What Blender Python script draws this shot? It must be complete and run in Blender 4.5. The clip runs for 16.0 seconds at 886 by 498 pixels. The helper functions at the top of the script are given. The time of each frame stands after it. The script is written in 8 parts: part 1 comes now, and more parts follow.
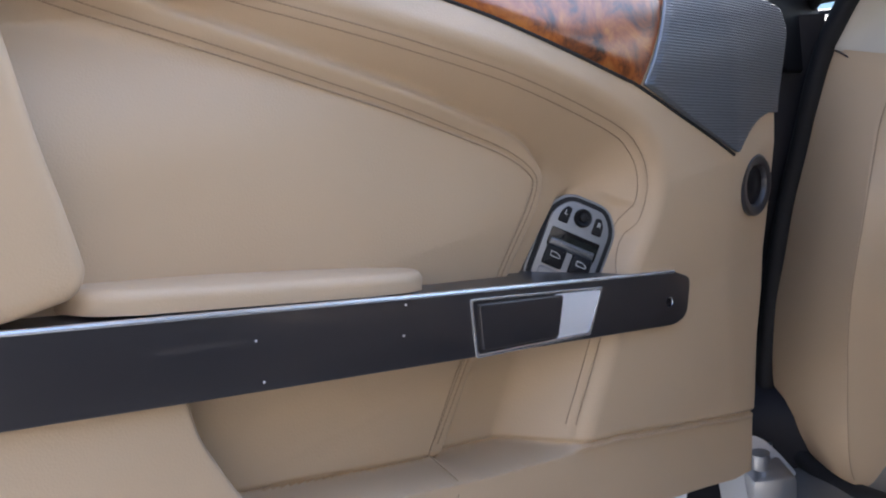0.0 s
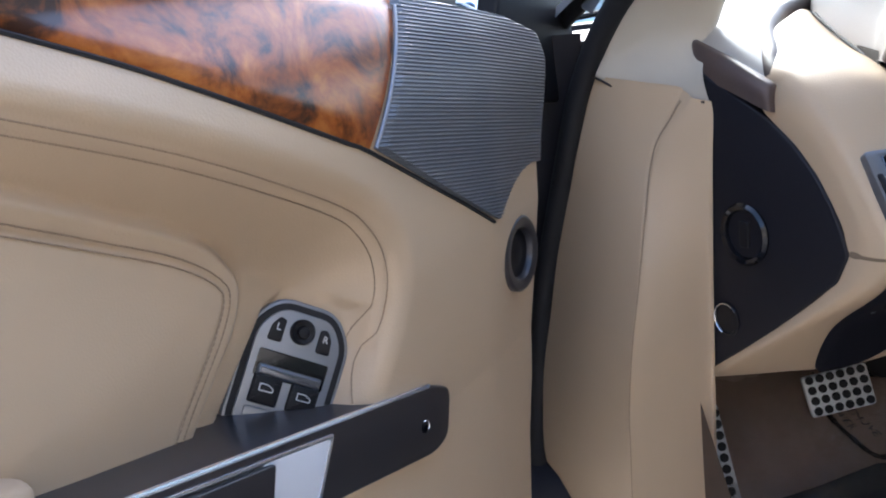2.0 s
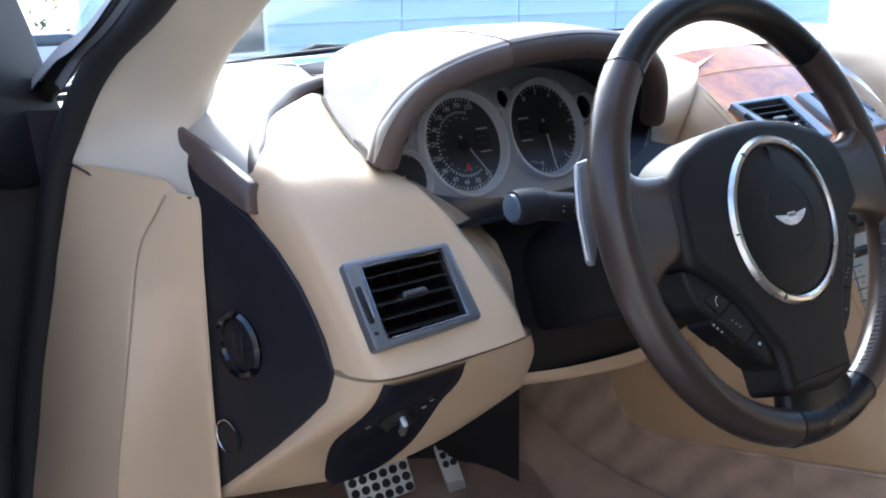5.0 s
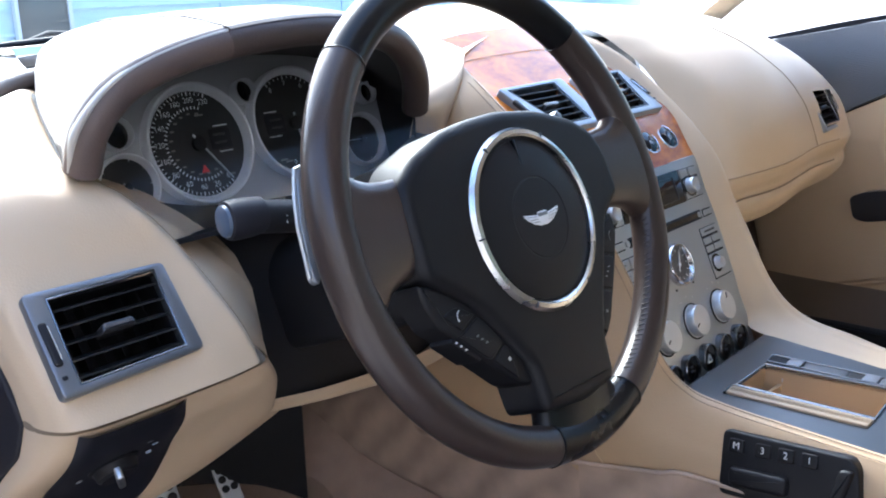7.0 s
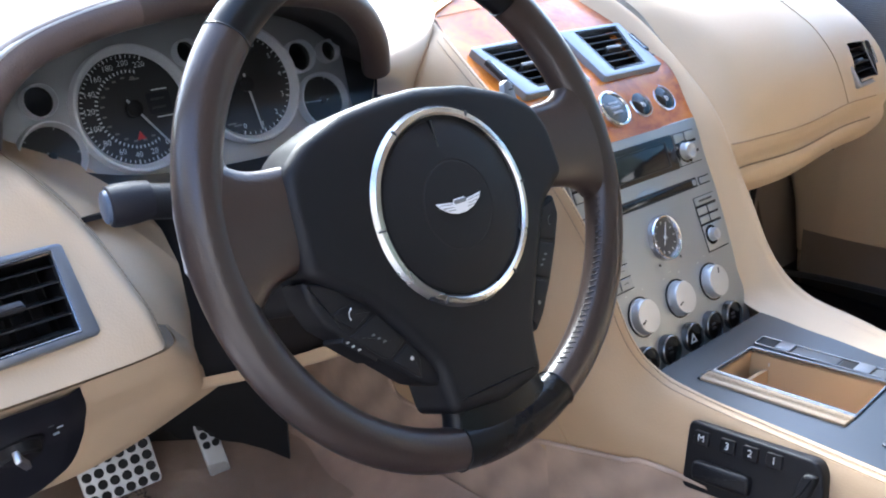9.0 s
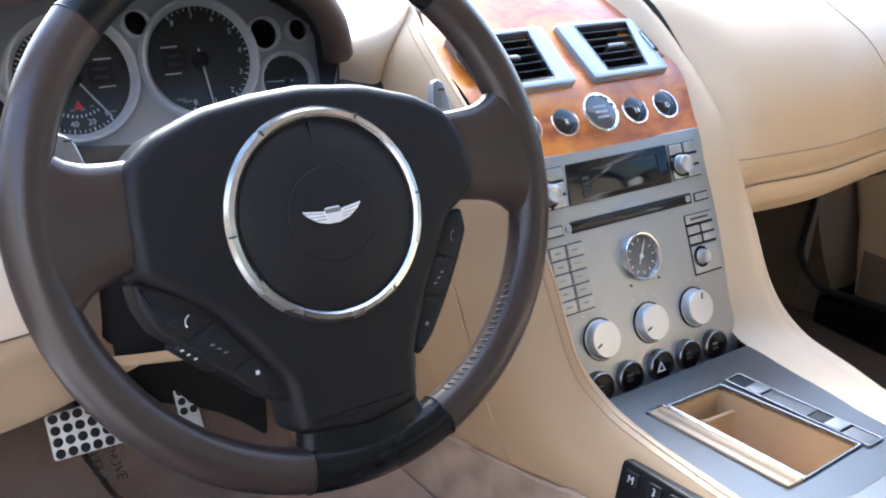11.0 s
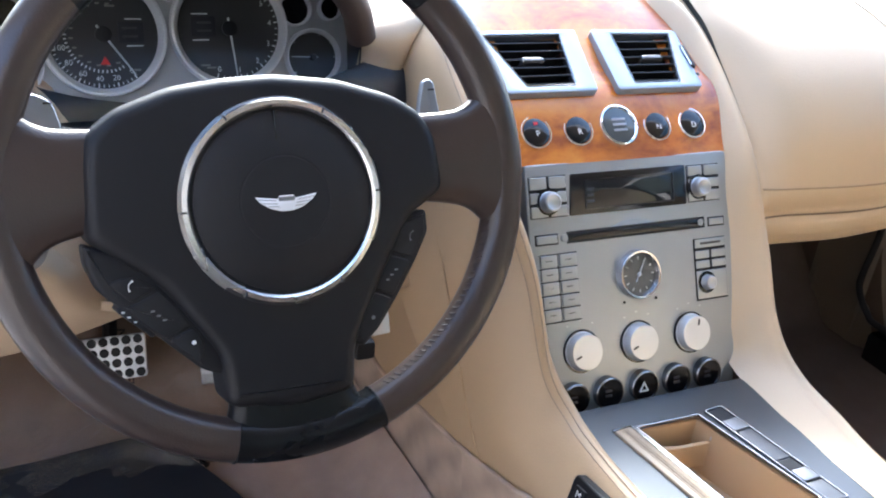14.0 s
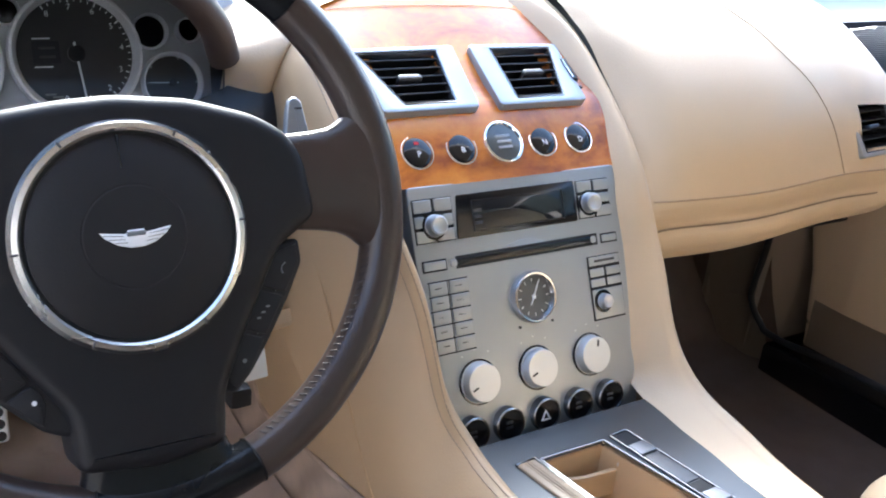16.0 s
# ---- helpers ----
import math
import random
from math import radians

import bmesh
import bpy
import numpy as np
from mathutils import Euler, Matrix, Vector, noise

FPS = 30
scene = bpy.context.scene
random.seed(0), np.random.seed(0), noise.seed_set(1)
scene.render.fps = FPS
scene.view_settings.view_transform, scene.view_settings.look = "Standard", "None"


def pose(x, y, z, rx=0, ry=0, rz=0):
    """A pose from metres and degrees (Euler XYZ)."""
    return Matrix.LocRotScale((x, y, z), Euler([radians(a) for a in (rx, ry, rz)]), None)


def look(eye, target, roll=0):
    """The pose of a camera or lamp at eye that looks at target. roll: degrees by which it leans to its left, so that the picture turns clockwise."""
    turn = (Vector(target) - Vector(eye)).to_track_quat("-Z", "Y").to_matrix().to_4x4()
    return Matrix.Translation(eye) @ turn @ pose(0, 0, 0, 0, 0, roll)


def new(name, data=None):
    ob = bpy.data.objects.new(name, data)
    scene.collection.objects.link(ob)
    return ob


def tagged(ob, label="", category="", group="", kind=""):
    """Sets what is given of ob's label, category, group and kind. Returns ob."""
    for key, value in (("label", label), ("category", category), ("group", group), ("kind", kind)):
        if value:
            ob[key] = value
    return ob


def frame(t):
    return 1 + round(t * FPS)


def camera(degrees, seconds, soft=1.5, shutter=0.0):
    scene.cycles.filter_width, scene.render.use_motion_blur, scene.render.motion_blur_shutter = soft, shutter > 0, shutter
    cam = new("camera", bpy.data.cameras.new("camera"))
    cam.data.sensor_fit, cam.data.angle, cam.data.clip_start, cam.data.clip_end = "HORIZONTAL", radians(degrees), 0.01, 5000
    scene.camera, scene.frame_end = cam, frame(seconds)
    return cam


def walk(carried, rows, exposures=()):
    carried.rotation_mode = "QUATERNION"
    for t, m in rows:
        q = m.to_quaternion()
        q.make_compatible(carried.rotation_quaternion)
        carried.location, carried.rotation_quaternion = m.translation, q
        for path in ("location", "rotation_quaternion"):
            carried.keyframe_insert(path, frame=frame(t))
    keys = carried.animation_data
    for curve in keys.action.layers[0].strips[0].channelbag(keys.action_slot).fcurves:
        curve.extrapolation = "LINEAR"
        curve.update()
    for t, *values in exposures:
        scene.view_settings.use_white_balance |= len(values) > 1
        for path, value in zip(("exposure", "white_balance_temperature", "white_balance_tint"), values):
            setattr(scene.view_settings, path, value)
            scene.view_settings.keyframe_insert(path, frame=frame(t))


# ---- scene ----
K = 0.9  # plan units to metres
cam = camera(49.64, 16.0, soft=2.0)
# seconds, eye, target (plan units), roll
PATH = [
    (0, (-1.0097, -0.7863, 0.9520), (-0.9876, 1.1530, 0.4635), -6.35),
    (0.5, (-0.9637, -0.6843, 0.9344), (-0.9561, 1.2498, 0.4252), -7.89),
    (1, (-0.9447, -0.5932, 0.9347), (-0.8712, 1.3333, 0.4027), -8.22),
    (1.5, (-0.9353, -0.5265, 0.9594), (-0.5983, 1.3640, 0.4004), -7.02),
    (2, (-0.9292, -0.5031, 0.9712), (-0.4053, 1.3463, 0.4187), -5.77),
    (2.5, (-0.9221, -0.5049, 0.9759), (-0.2606, 1.2985, 0.4188), -4.54),
    (3, (-0.8873, -0.4764, 0.9751), (-0.1002, 1.2748, 0.4151), -3.65),
    (3.5, (-0.8436, -0.4559, 0.9823), (0.0420, 1.2500, 0.4293), -3.22),
    (4, (-0.8046, -0.4429, 0.9939), (0.2102, 1.1942, 0.4556), -2.73),
    (4.5, (-0.7797, -0.4447, 0.9961), (0.3504, 1.1195, 0.4706), -1.86),
    (5, (-0.7394, -0.4501, 0.9955), (0.4639, 1.0615, 0.4786), -1.01),
    (7.5, (-0.5783, -0.4366, 0.9913), (0.8719, 0.8148, 0.4160), -1.05),
    (8, (-0.5516, -0.4453, 1.0016), (0.8733, 0.8169, 0.3879), -1.33),
    (10.5, (-0.3274, -0.5497, 1.0287), (0.7444, 0.9552, 0.2628), 0.82),
    (11, (-0.2933, -0.5560, 1.0355), (0.7699, 0.9531, 0.2660), 1.37),
    (11.5, (-0.2660, -0.5563, 1.0391), (0.7691, 0.9738, 0.2728), 2.09),
    (12, (-0.2410, -0.5620, 1.0468), (0.7106, 1.0127, 0.2629), 3.28),
    (12.5, (-0.2174, -0.5808, 1.0561), (0.7239, 0.9878, 0.2478), 5.16),
    (13, (-0.2064, -0.5986, 1.0622), (0.7357, 0.9681, 0.2512), 5.54),
    (13.5, (-0.2020, -0.6109, 1.0693), (0.7241, 0.9626, 0.2531), 6.28),
    (14, (-0.1945, -0.6160, 1.0755), (0.6567, 0.9801, 0.2223), 6.27),
    (14.5, (-0.1950, -0.6140, 1.0772), (0.6546, 0.9873, 0.2322), 5.92),
    (15, (-0.1915, -0.6118, 1.0790), (0.6658, 1.0041, 0.2705), 5.69),
    (15.5, (-0.1751, -0.5977, 1.0672), (0.7653, 0.9810, 0.2778), 5.91),
    (16, (-0.1552, -0.5755, 1.0465), (0.8910, 0.9463, 0.2786), 5.72),
]

walk(cam, [(t, look([K * v for v in eye], [K * v for v in target], roll)) for t, eye, target, roll in PATH],
     exposures=[(0.0, 2.38, 5980, 12), (1.0, 2.46, 6000, 11), (2.0, 2.54, 5850, 11), (3.0, 2.79, 5550, 10), (3.7, 2.88, 5550, 10), (5.0, 2.84, 5600, 10), (8.0, 3.3, 5550, 10), (10.5, 3.64, 5700, 10), (12.5, 3.69, 5700, 10), (16.0, 3.57, 5800, 10)])

# ---- sky, sun, exposure ----
world = bpy.data.worlds.new("sky")
scene.world = world
world.use_nodes = True
wn = world.node_tree
sky = wn.nodes.new("ShaderNodeTexSky")
sky.sky_type = "NISHITA"
sky.sun_disc = False
sky.sun_elevation = radians(38)
sky.sun_rotation = radians(18)
sky.dust_density = 3.0
wn.nodes["Background"].inputs["Strength"].default_value = 0.138
wn.links.new(sky.outputs["Color"], wn.nodes["Background"].inputs["Color"])
sun = new("sun", bpy.data.lights.new("sun", "SUN"))
sun.data.energy, sun.data.angle, sun.data.color = 1.6, radians(24), (1.0, 0.97, 0.92)
sun.matrix_world = look((2.5, 6, 5.1), (0, 0, 0))
scene.view_settings.exposure = 2.7

# ---- drawing helpers; all shapes are drawn in plan units ----
BASE = {}


class Plane:
    """A drawing plane: u along a, v along b, height along the normal."""

    def __init__(self, o, a, b):
        self.o, self.a = Vector(o), Vector(a).normalized()
        b = Vector(b)
        self.b = (b - self.a * b.dot(self.a)).normalized()
        self.n = self.a.cross(self.b)

    def at(self, u, v, h=0.0):
        return self.o + self.a * u + self.b * v + self.n * h

    def moved(self, u, v, h=0.0, turn=0.0):
        c, s = math.cos(radians(turn)), math.sin(radians(turn))
        return Plane(self.at(u, v, h), self.a * c + self.b * s, self.b * c - self.a * s)


def thing(name, base, label, category, group="", kind=""):
    ob = new(name)
    ob.location = Vector(base) * K
    ob.empty_display_size = 0.05
    BASE[ob.name] = Vector(base) * K
    return tagged(ob, label, category, group, kind)


def mesh_from(bm, name, base, mat, angle=35):
    bmesh.ops.recalc_face_normals(bm, faces=bm.faces)
    for v in bm.verts:
        v.co = v.co * K - base
    me = bpy.data.meshes.new(name)
    bm.to_mesh(me)
    bm.free()
    me.materials.append(mat)
    me.polygons.foreach_set("use_smooth", [True] * len(me.polygons))
    me.set_sharp_from_angle(angle=radians(angle))
    return me


def part(name, bm, mat, parent, label="", angle=35):
    base = BASE[parent.name]
    ob = new(name, mesh_from(bm, name, base, mat, angle))
    ob.parent = parent
    BASE[ob.name] = base
    return tagged(ob, label)


def single(name, bm, mat, base, label, category, group="", kind="", angle=35):
    b = Vector(base) * K
    ob = new(name, mesh_from(bm, name, b, mat, angle))
    ob.location = b
    BASE[ob.name] = b
    return tagged(ob, label, category, group, kind)


def crom(p, m, closed=False):
    """Resample points by a Catmull-Rom curve to m points."""
    p = np.asarray(p, float)
    n = len(p)
    if closed:
        e = np.concatenate([p[-1:], p, p[:2]])
        t = np.linspace(0, n, m, endpoint=False)
    else:
        e = np.concatenate([2 * p[:1] - p[1:2], p, 2 * p[-1:] - p[-2:-1]])
        t = np.linspace(0, n - 1, m)
    i = np.minimum(t.astype(int), (n - 1 if closed else n - 2))
    f = (t - i).reshape((-1,) + (1,) * (p.ndim - 1))
    a, b, c, d = e[i], e[i + 1], e[i + 2], e[i + 3]
    return 0.5 * (2 * b + (c - a) * f + (2 * a - 5 * b + 4 * c - d) * f**2 + (3 * b - a - 3 * c + d) * f**3)


def surf(rows, nu, nv):
    """A smooth grid through rows of control points: nv rows of nu points."""
    g = crom(np.array(rows, float), nv)
    return np.swapaxes(crom(np.swapaxes(g, 0, 1), nu), 0, 1)


def normals(g):
    du, dv = np.gradient(g, axis=1), np.gradient(g, axis=0)
    n = np.cross(du, dv)
    return n / (np.linalg.norm(n, axis=2, keepdims=True) + 1e-12)


def sheet(g, thick=0.0, bm=None):
    """A grid as a mesh; with thickness against its normal, closed round."""
    bm = bm or bmesh.new()
    g = np.asarray(g, float)
    m, n = g.shape[:2]
    f = [[bm.verts.new(g[i, j]) for j in range(n)] for i in range(m)]
    quad = lambda a, b, c, d: bm.faces.new((a, b, c, d))
    for i in range(m - 1):
        for j in range(n - 1):
            quad(f[i][j], f[i][j + 1], f[i + 1][j + 1], f[i + 1][j])
    if thick:
        h = g - normals(g) * thick
        k = [[bm.verts.new(h[i, j]) for j in range(n)] for i in range(m)]
        for i in range(m - 1):
            for j in range(n - 1):
                quad(k[i][j], k[i + 1][j], k[i + 1][j + 1], k[i][j + 1])
        for i in range(m - 1):
            quad(f[i][0], f[i + 1][0], k[i + 1][0], k[i][0])
            quad(f[i][-1], k[i][-1], k[i + 1][-1], f[i + 1][-1])
        for j in range(n - 1):
            quad(f[0][j], k[0][j], k[0][j + 1], f[0][j + 1])
            quad(f[-1][j], f[-1][j + 1], k[-1][j + 1], k[-1][j])
    return bm


def cut(bm, plane, u0, u1, v0, v1, reach=0.05):
    """Opens a rectangle of a plane in a mesh."""
    out = []
    for f in bm.faces:
        c = f.calc_center_median() - plane.o
        if u0 < c.dot(plane.a) < u1 and v0 < c.dot(plane.b) < v1 and abs(c.dot(plane.n)) < reach:
            out.append(f)
    bmesh.ops.delete(bm, geom=out, context="FACES")
    return bm


def area(p):
    p = np.asarray(p)
    q = np.roll(p, -1, 0)
    return 0.5 * float((p[:, 0] * q[:, 1] - q[:, 0] * p[:, 1]).sum())


def ccw(p):
    p = [tuple(q) for q in p]
    return p if area(p) > 0 else p[::-1]


def inset(p, d):
    p = np.asarray(p, float)
    e1, e2 = p - np.roll(p, 1, 0), np.roll(p, -1, 0) - p
    n1 = np.stack([-e1[:, 1], e1[:, 0]], 1) / (np.linalg.norm(e1, axis=1)[:, None] + 1e-9)
    n2 = np.stack([-e2[:, 1], e2[:, 0]], 1) / (np.linalg.norm(e2, axis=1)[:, None] + 1e-9)
    m = n1 + n2
    m /= np.maximum((m * n1).sum(1), 0.35)[:, None]
    return p + m * d


def rpoly(p, r, n=4):
    """A polygon with rounded corners."""
    p = [np.array(q, float) for q in ccw(p)]
    out = []
    for i, c in enumerate(p):
        a, b = p[i - 1] - c, p[(i + 1) % len(p)] - c
        la, lb = np.linalg.norm(a), np.linalg.norm(b)
        k = min(r, la * 0.45, lb * 0.45)
        s, e = c + a / la * k, c + b / lb * k
        for t in np.linspace(0, 1, n):
            out.append(tuple((1 - t) ** 2 * s + 2 * t * (1 - t) * c + t * t * e))
    return out


def rrect(w, h, r=0.002, n=4, u=0.0, v=0.0):
    return rpoly([(u - w / 2, v - h / 2), (u + w / 2, v - h / 2), (u + w / 2, v + h / 2), (u - w / 2, v + h / 2)], r, n)


def bridge(bm, a, b):
    n = len(a)
    for i in range(n):
        bm.faces.new((a[i], a[(i + 1) % n], b[(i + 1) % n], b[i]))


def solid(poly, plane, h0, h1, bev=0.0015, seg=3, bm=None, dome=0.0):
    """An outline raised from h0 to h1 with a rounded front edge."""
    bm = bm or bmesh.new()
    poly = np.array(ccw(poly))
    rings = [[bm.verts.new(plane.at(u, v, h0)) for u, v in poly]]
    for k in range(seg + 1):
        t = k / seg * math.pi / 2
        q = inset(poly, bev * (1 - math.cos(t)))
        rings.append([bm.verts.new(plane.at(u, v, h1 - bev + bev * math.sin(t))) for u, v in q])
    for a, b in zip(rings, rings[1:]):
        bridge(bm, a, b)
    bm.faces.new(rings[0][::-1])
    if dome:
        c = np.mean(poly, 0)
        prev = rings[-1]
        q0 = inset(poly, bev)
        for s in (0.7, 0.4, 0.15):
            q = c + (q0 - c) * s
            ring = [bm.verts.new(plane.at(u, v, h1 + dome * (1 - s * s))) for u, v in q]
            bridge(bm, prev, ring)
            prev = ring
        bm.faces.new(prev)
    else:
        bm.faces.new(rings[-1])
    return bm


def hoop(outer, inner, plane, h0, h1, bev=0.001, bm=None):
    """A frame between two outlines with the same number of points."""
    bm = bm or bmesh.new()
    outer, inner = np.array(ccw(outer)), np.array(ccw(inner))
    loops = [(outer, h0), (outer, h1 - bev), (inset(outer, bev * 0.3), h1 - bev * 0.3), (inset(outer, bev), h1),
             (inset(inner, -bev), h1), (inset(inner, -bev * 0.3), h1 - bev * 0.3), (inner, h1 - bev), (inner, h0)]
    rings = [[bm.verts.new(plane.at(u, v, h)) for u, v in q] for q, h in loops]
    for a, b in zip(rings, rings[1:] + rings[:1]):
        bridge(bm, a, b)
    return bm


def lathe(prof, plane, seg=32, bm=None, cap=True):
    """A profile of (radius, height) turned about the plane's normal."""
    bm = bm or bmesh.new()
    rings = [[bm.verts.new(plane.at(r * math.cos(2 * math.pi * i / seg), r * math.sin(2 * math.pi * i / seg), h)) for i in range(seg)] for r, h in prof]
    for a, b in zip(rings, rings[1:]):
        bridge(bm, a, b)
    if cap:
        bm.faces.new(rings[0][::-1])
        bm.faces.new(rings[-1])
    return bm


def tube(path, r, seg=10, bm=None, closed=False, flat=1.0):
    """A round bar along a path; r may be a list."""
    bm = bm or bmesh.new()
    p = [Vector(q) for q in path]
    n = len(p)
    r = [r] * n if isinstance(r, (int, float)) else list(r)
    rings, side = [], None
    for i in range(n):
        d = (p[(i + 1) % n] - p[i - 1]) if closed or 0 < i < n - 1 else (p[1] - p[0] if i == 0 else p[-1] - p[-2])
        d.normalize()
        side = side or d.orthogonal()
        side = (side - d * side.dot(d)).normalized()
        up = d.cross(side)
        rings.append([bm.verts.new(p[i] + (side * math.cos(2 * math.pi * k / seg) + up * math.sin(2 * math.pi * k / seg) * flat) * r[i]) for k in range(seg)])
    for a, b in zip(rings, rings[1:]):
        bridge(bm, a, b)
    if closed:
        bridge(bm, rings[-1], rings[0])
    else:
        bm.faces.new(rings[0][::-1])
        bm.faces.new(rings[-1])
    return bm


def block(x0, x1, y0, y1, z0, z1, bev=0.004, bm=None):
    pl = Plane((0, 0, 0), (1, 0, 0), (0, 1, 0))
    return solid(rrect(x1 - x0, y1 - y0, bev, 3, (x0 + x1) / 2, (y0 + y1) / 2), pl, z0, z1, bev, 2, bm)


def letters(text, plane, size, h=0.0004, bold=False):
    """Writing laid on a plane, centred."""
    cu = bpy.data.curves.new("writing", "FONT")
    cu.body, cu.size, cu.align_x, cu.align_y = text, size, "CENTER", "CENTER"
    cu.resolution_u = 2
    ob = new("writing", cu)
    me = bpy.data.meshes.new_from_object(ob.evaluated_get(bpy.context.evaluated_depsgraph_get()))
    bpy.data.objects.remove(ob)
    bm = bmesh.new()
    bm.from_mesh(me)
    for v in bm.verts:
        v.co = plane.at(v.co.x, v.co.y, h)
    return bm


def stitches(path, pitch=0.006, r=0.0011, bm=None, seg=5):
    """Short sewn threads along a path."""
    bm = bm or bmesh.new()
    p = np.asarray(path, float)
    s = np.concatenate([[0], np.cumsum(np.linalg.norm(np.diff(p, axis=0), axis=1))])
    for d in np.arange(0, s[-1] - pitch * 0.7, pitch):
        a, b = [np.array([np.interp(x, s, p[:, k]) for k in range(3)]) for x in (d, d + pitch * 0.82)]
        tube([a, b], r, seg, bm)
    return bm

# ---- materials ----
def rgb(*c):
    return (*c, 1.0)


def material(name, col, rough=0.5, metal=0.0, vary=0.12, scale=9.0, grain=600.0, bump=0.05, coat=0.0, alt=None, spec=0.5):
    """A surface with soft patches and fine grain."""
    m = bpy.data.materials.new(name)
    m.use_nodes = True
    t = m.node_tree
    b = t.nodes["Principled BSDF"]
    tc = t.nodes.new("ShaderNodeTexCoord")
    n1, n2 = t.nodes.new("ShaderNodeTexNoise"), t.nodes.new("ShaderNodeTexNoise")
    n1.inputs["Scale"].default_value, n1.inputs["Detail"].default_value = scale, 5
    n2.inputs["Scale"].default_value, n2.inputs["Detail"].default_value = grain, 3
    for n in (n1, n2):
        t.links.new(tc.outputs["Object"], n.inputs["Vector"])
    mix = t.nodes.new("ShaderNodeMix")
    mix.data_type = "RGBA"
    mix.inputs["A"].default_value = rgb(*[v * (1 - vary) for v in col])
    mix.inputs["B"].default_value = rgb(*(alt or [min(v * (1 + vary), 0.95) for v in col]))
    t.links.new(n1.outputs["Fac"], mix.inputs["Factor"])
    t.links.new(mix.outputs["Result"], b.inputs["Base Color"])
    ramp = t.nodes.new("ShaderNodeMapRange")
    ramp.inputs["To Min"].default_value, ramp.inputs["To Max"].default_value = rough * 0.85, min(rough * 1.15, 1)
    t.links.new(n1.outputs["Fac"], ramp.inputs["Value"])
    t.links.new(ramp.outputs["Result"], b.inputs["Roughness"])
    b.inputs["Metallic"].default_value = metal
    b.inputs["Specular IOR Level"].default_value = spec
    b.inputs["Coat Weight"].default_value = coat
    b.inputs["Coat Roughness"].default_value = 0.06
    if bump:
        bp = t.nodes.new("ShaderNodeBump")
        bp.inputs["Strength"].default_value, bp.inputs["Distance"].default_value = bump, 0.001
        t.links.new(n2.outputs["Fac"], bp.inputs["Height"])
        t.links.new(bp.outputs["Normal"], b.inputs["Normal"])
    return m


def leather(name, col, rough=0.48, vary=0.07, bump=0.18):
    """Grained hide: small cells, faint creases and patches."""
    m = material(name, col, rough, vary=vary, scale=5.0, grain=350.0, bump=0)
    t = m.node_tree
    b = t.nodes["Principled BSDF"]
    tc = next(n for n in t.nodes if n.type == "TEX_COORD")
    vo, no, ad, bp = (t.nodes.new(k) for k in ("ShaderNodeTexVoronoi", "ShaderNodeTexNoise", "ShaderNodeMath", "ShaderNodeBump"))
    vo.inputs["Scale"].default_value = 620
    no.inputs["Scale"].default_value, no.inputs["Detail"].default_value = 60, 6
    t.links.new(tc.outputs["Object"], vo.inputs["Vector"])
    t.links.new(tc.outputs["Object"], no.inputs["Vector"])
    t.links.new(vo.outputs["Distance"], ad.inputs[0])
    t.links.new(no.outputs["Fac"], ad.inputs[1])
    bp.inputs["Strength"].default_value, bp.inputs["Distance"].default_value = bump, 0.0006
    t.links.new(ad.outputs["Value"], bp.inputs["Height"])
    t.links.new(bp.outputs["Normal"], b.inputs["Normal"])
    return m


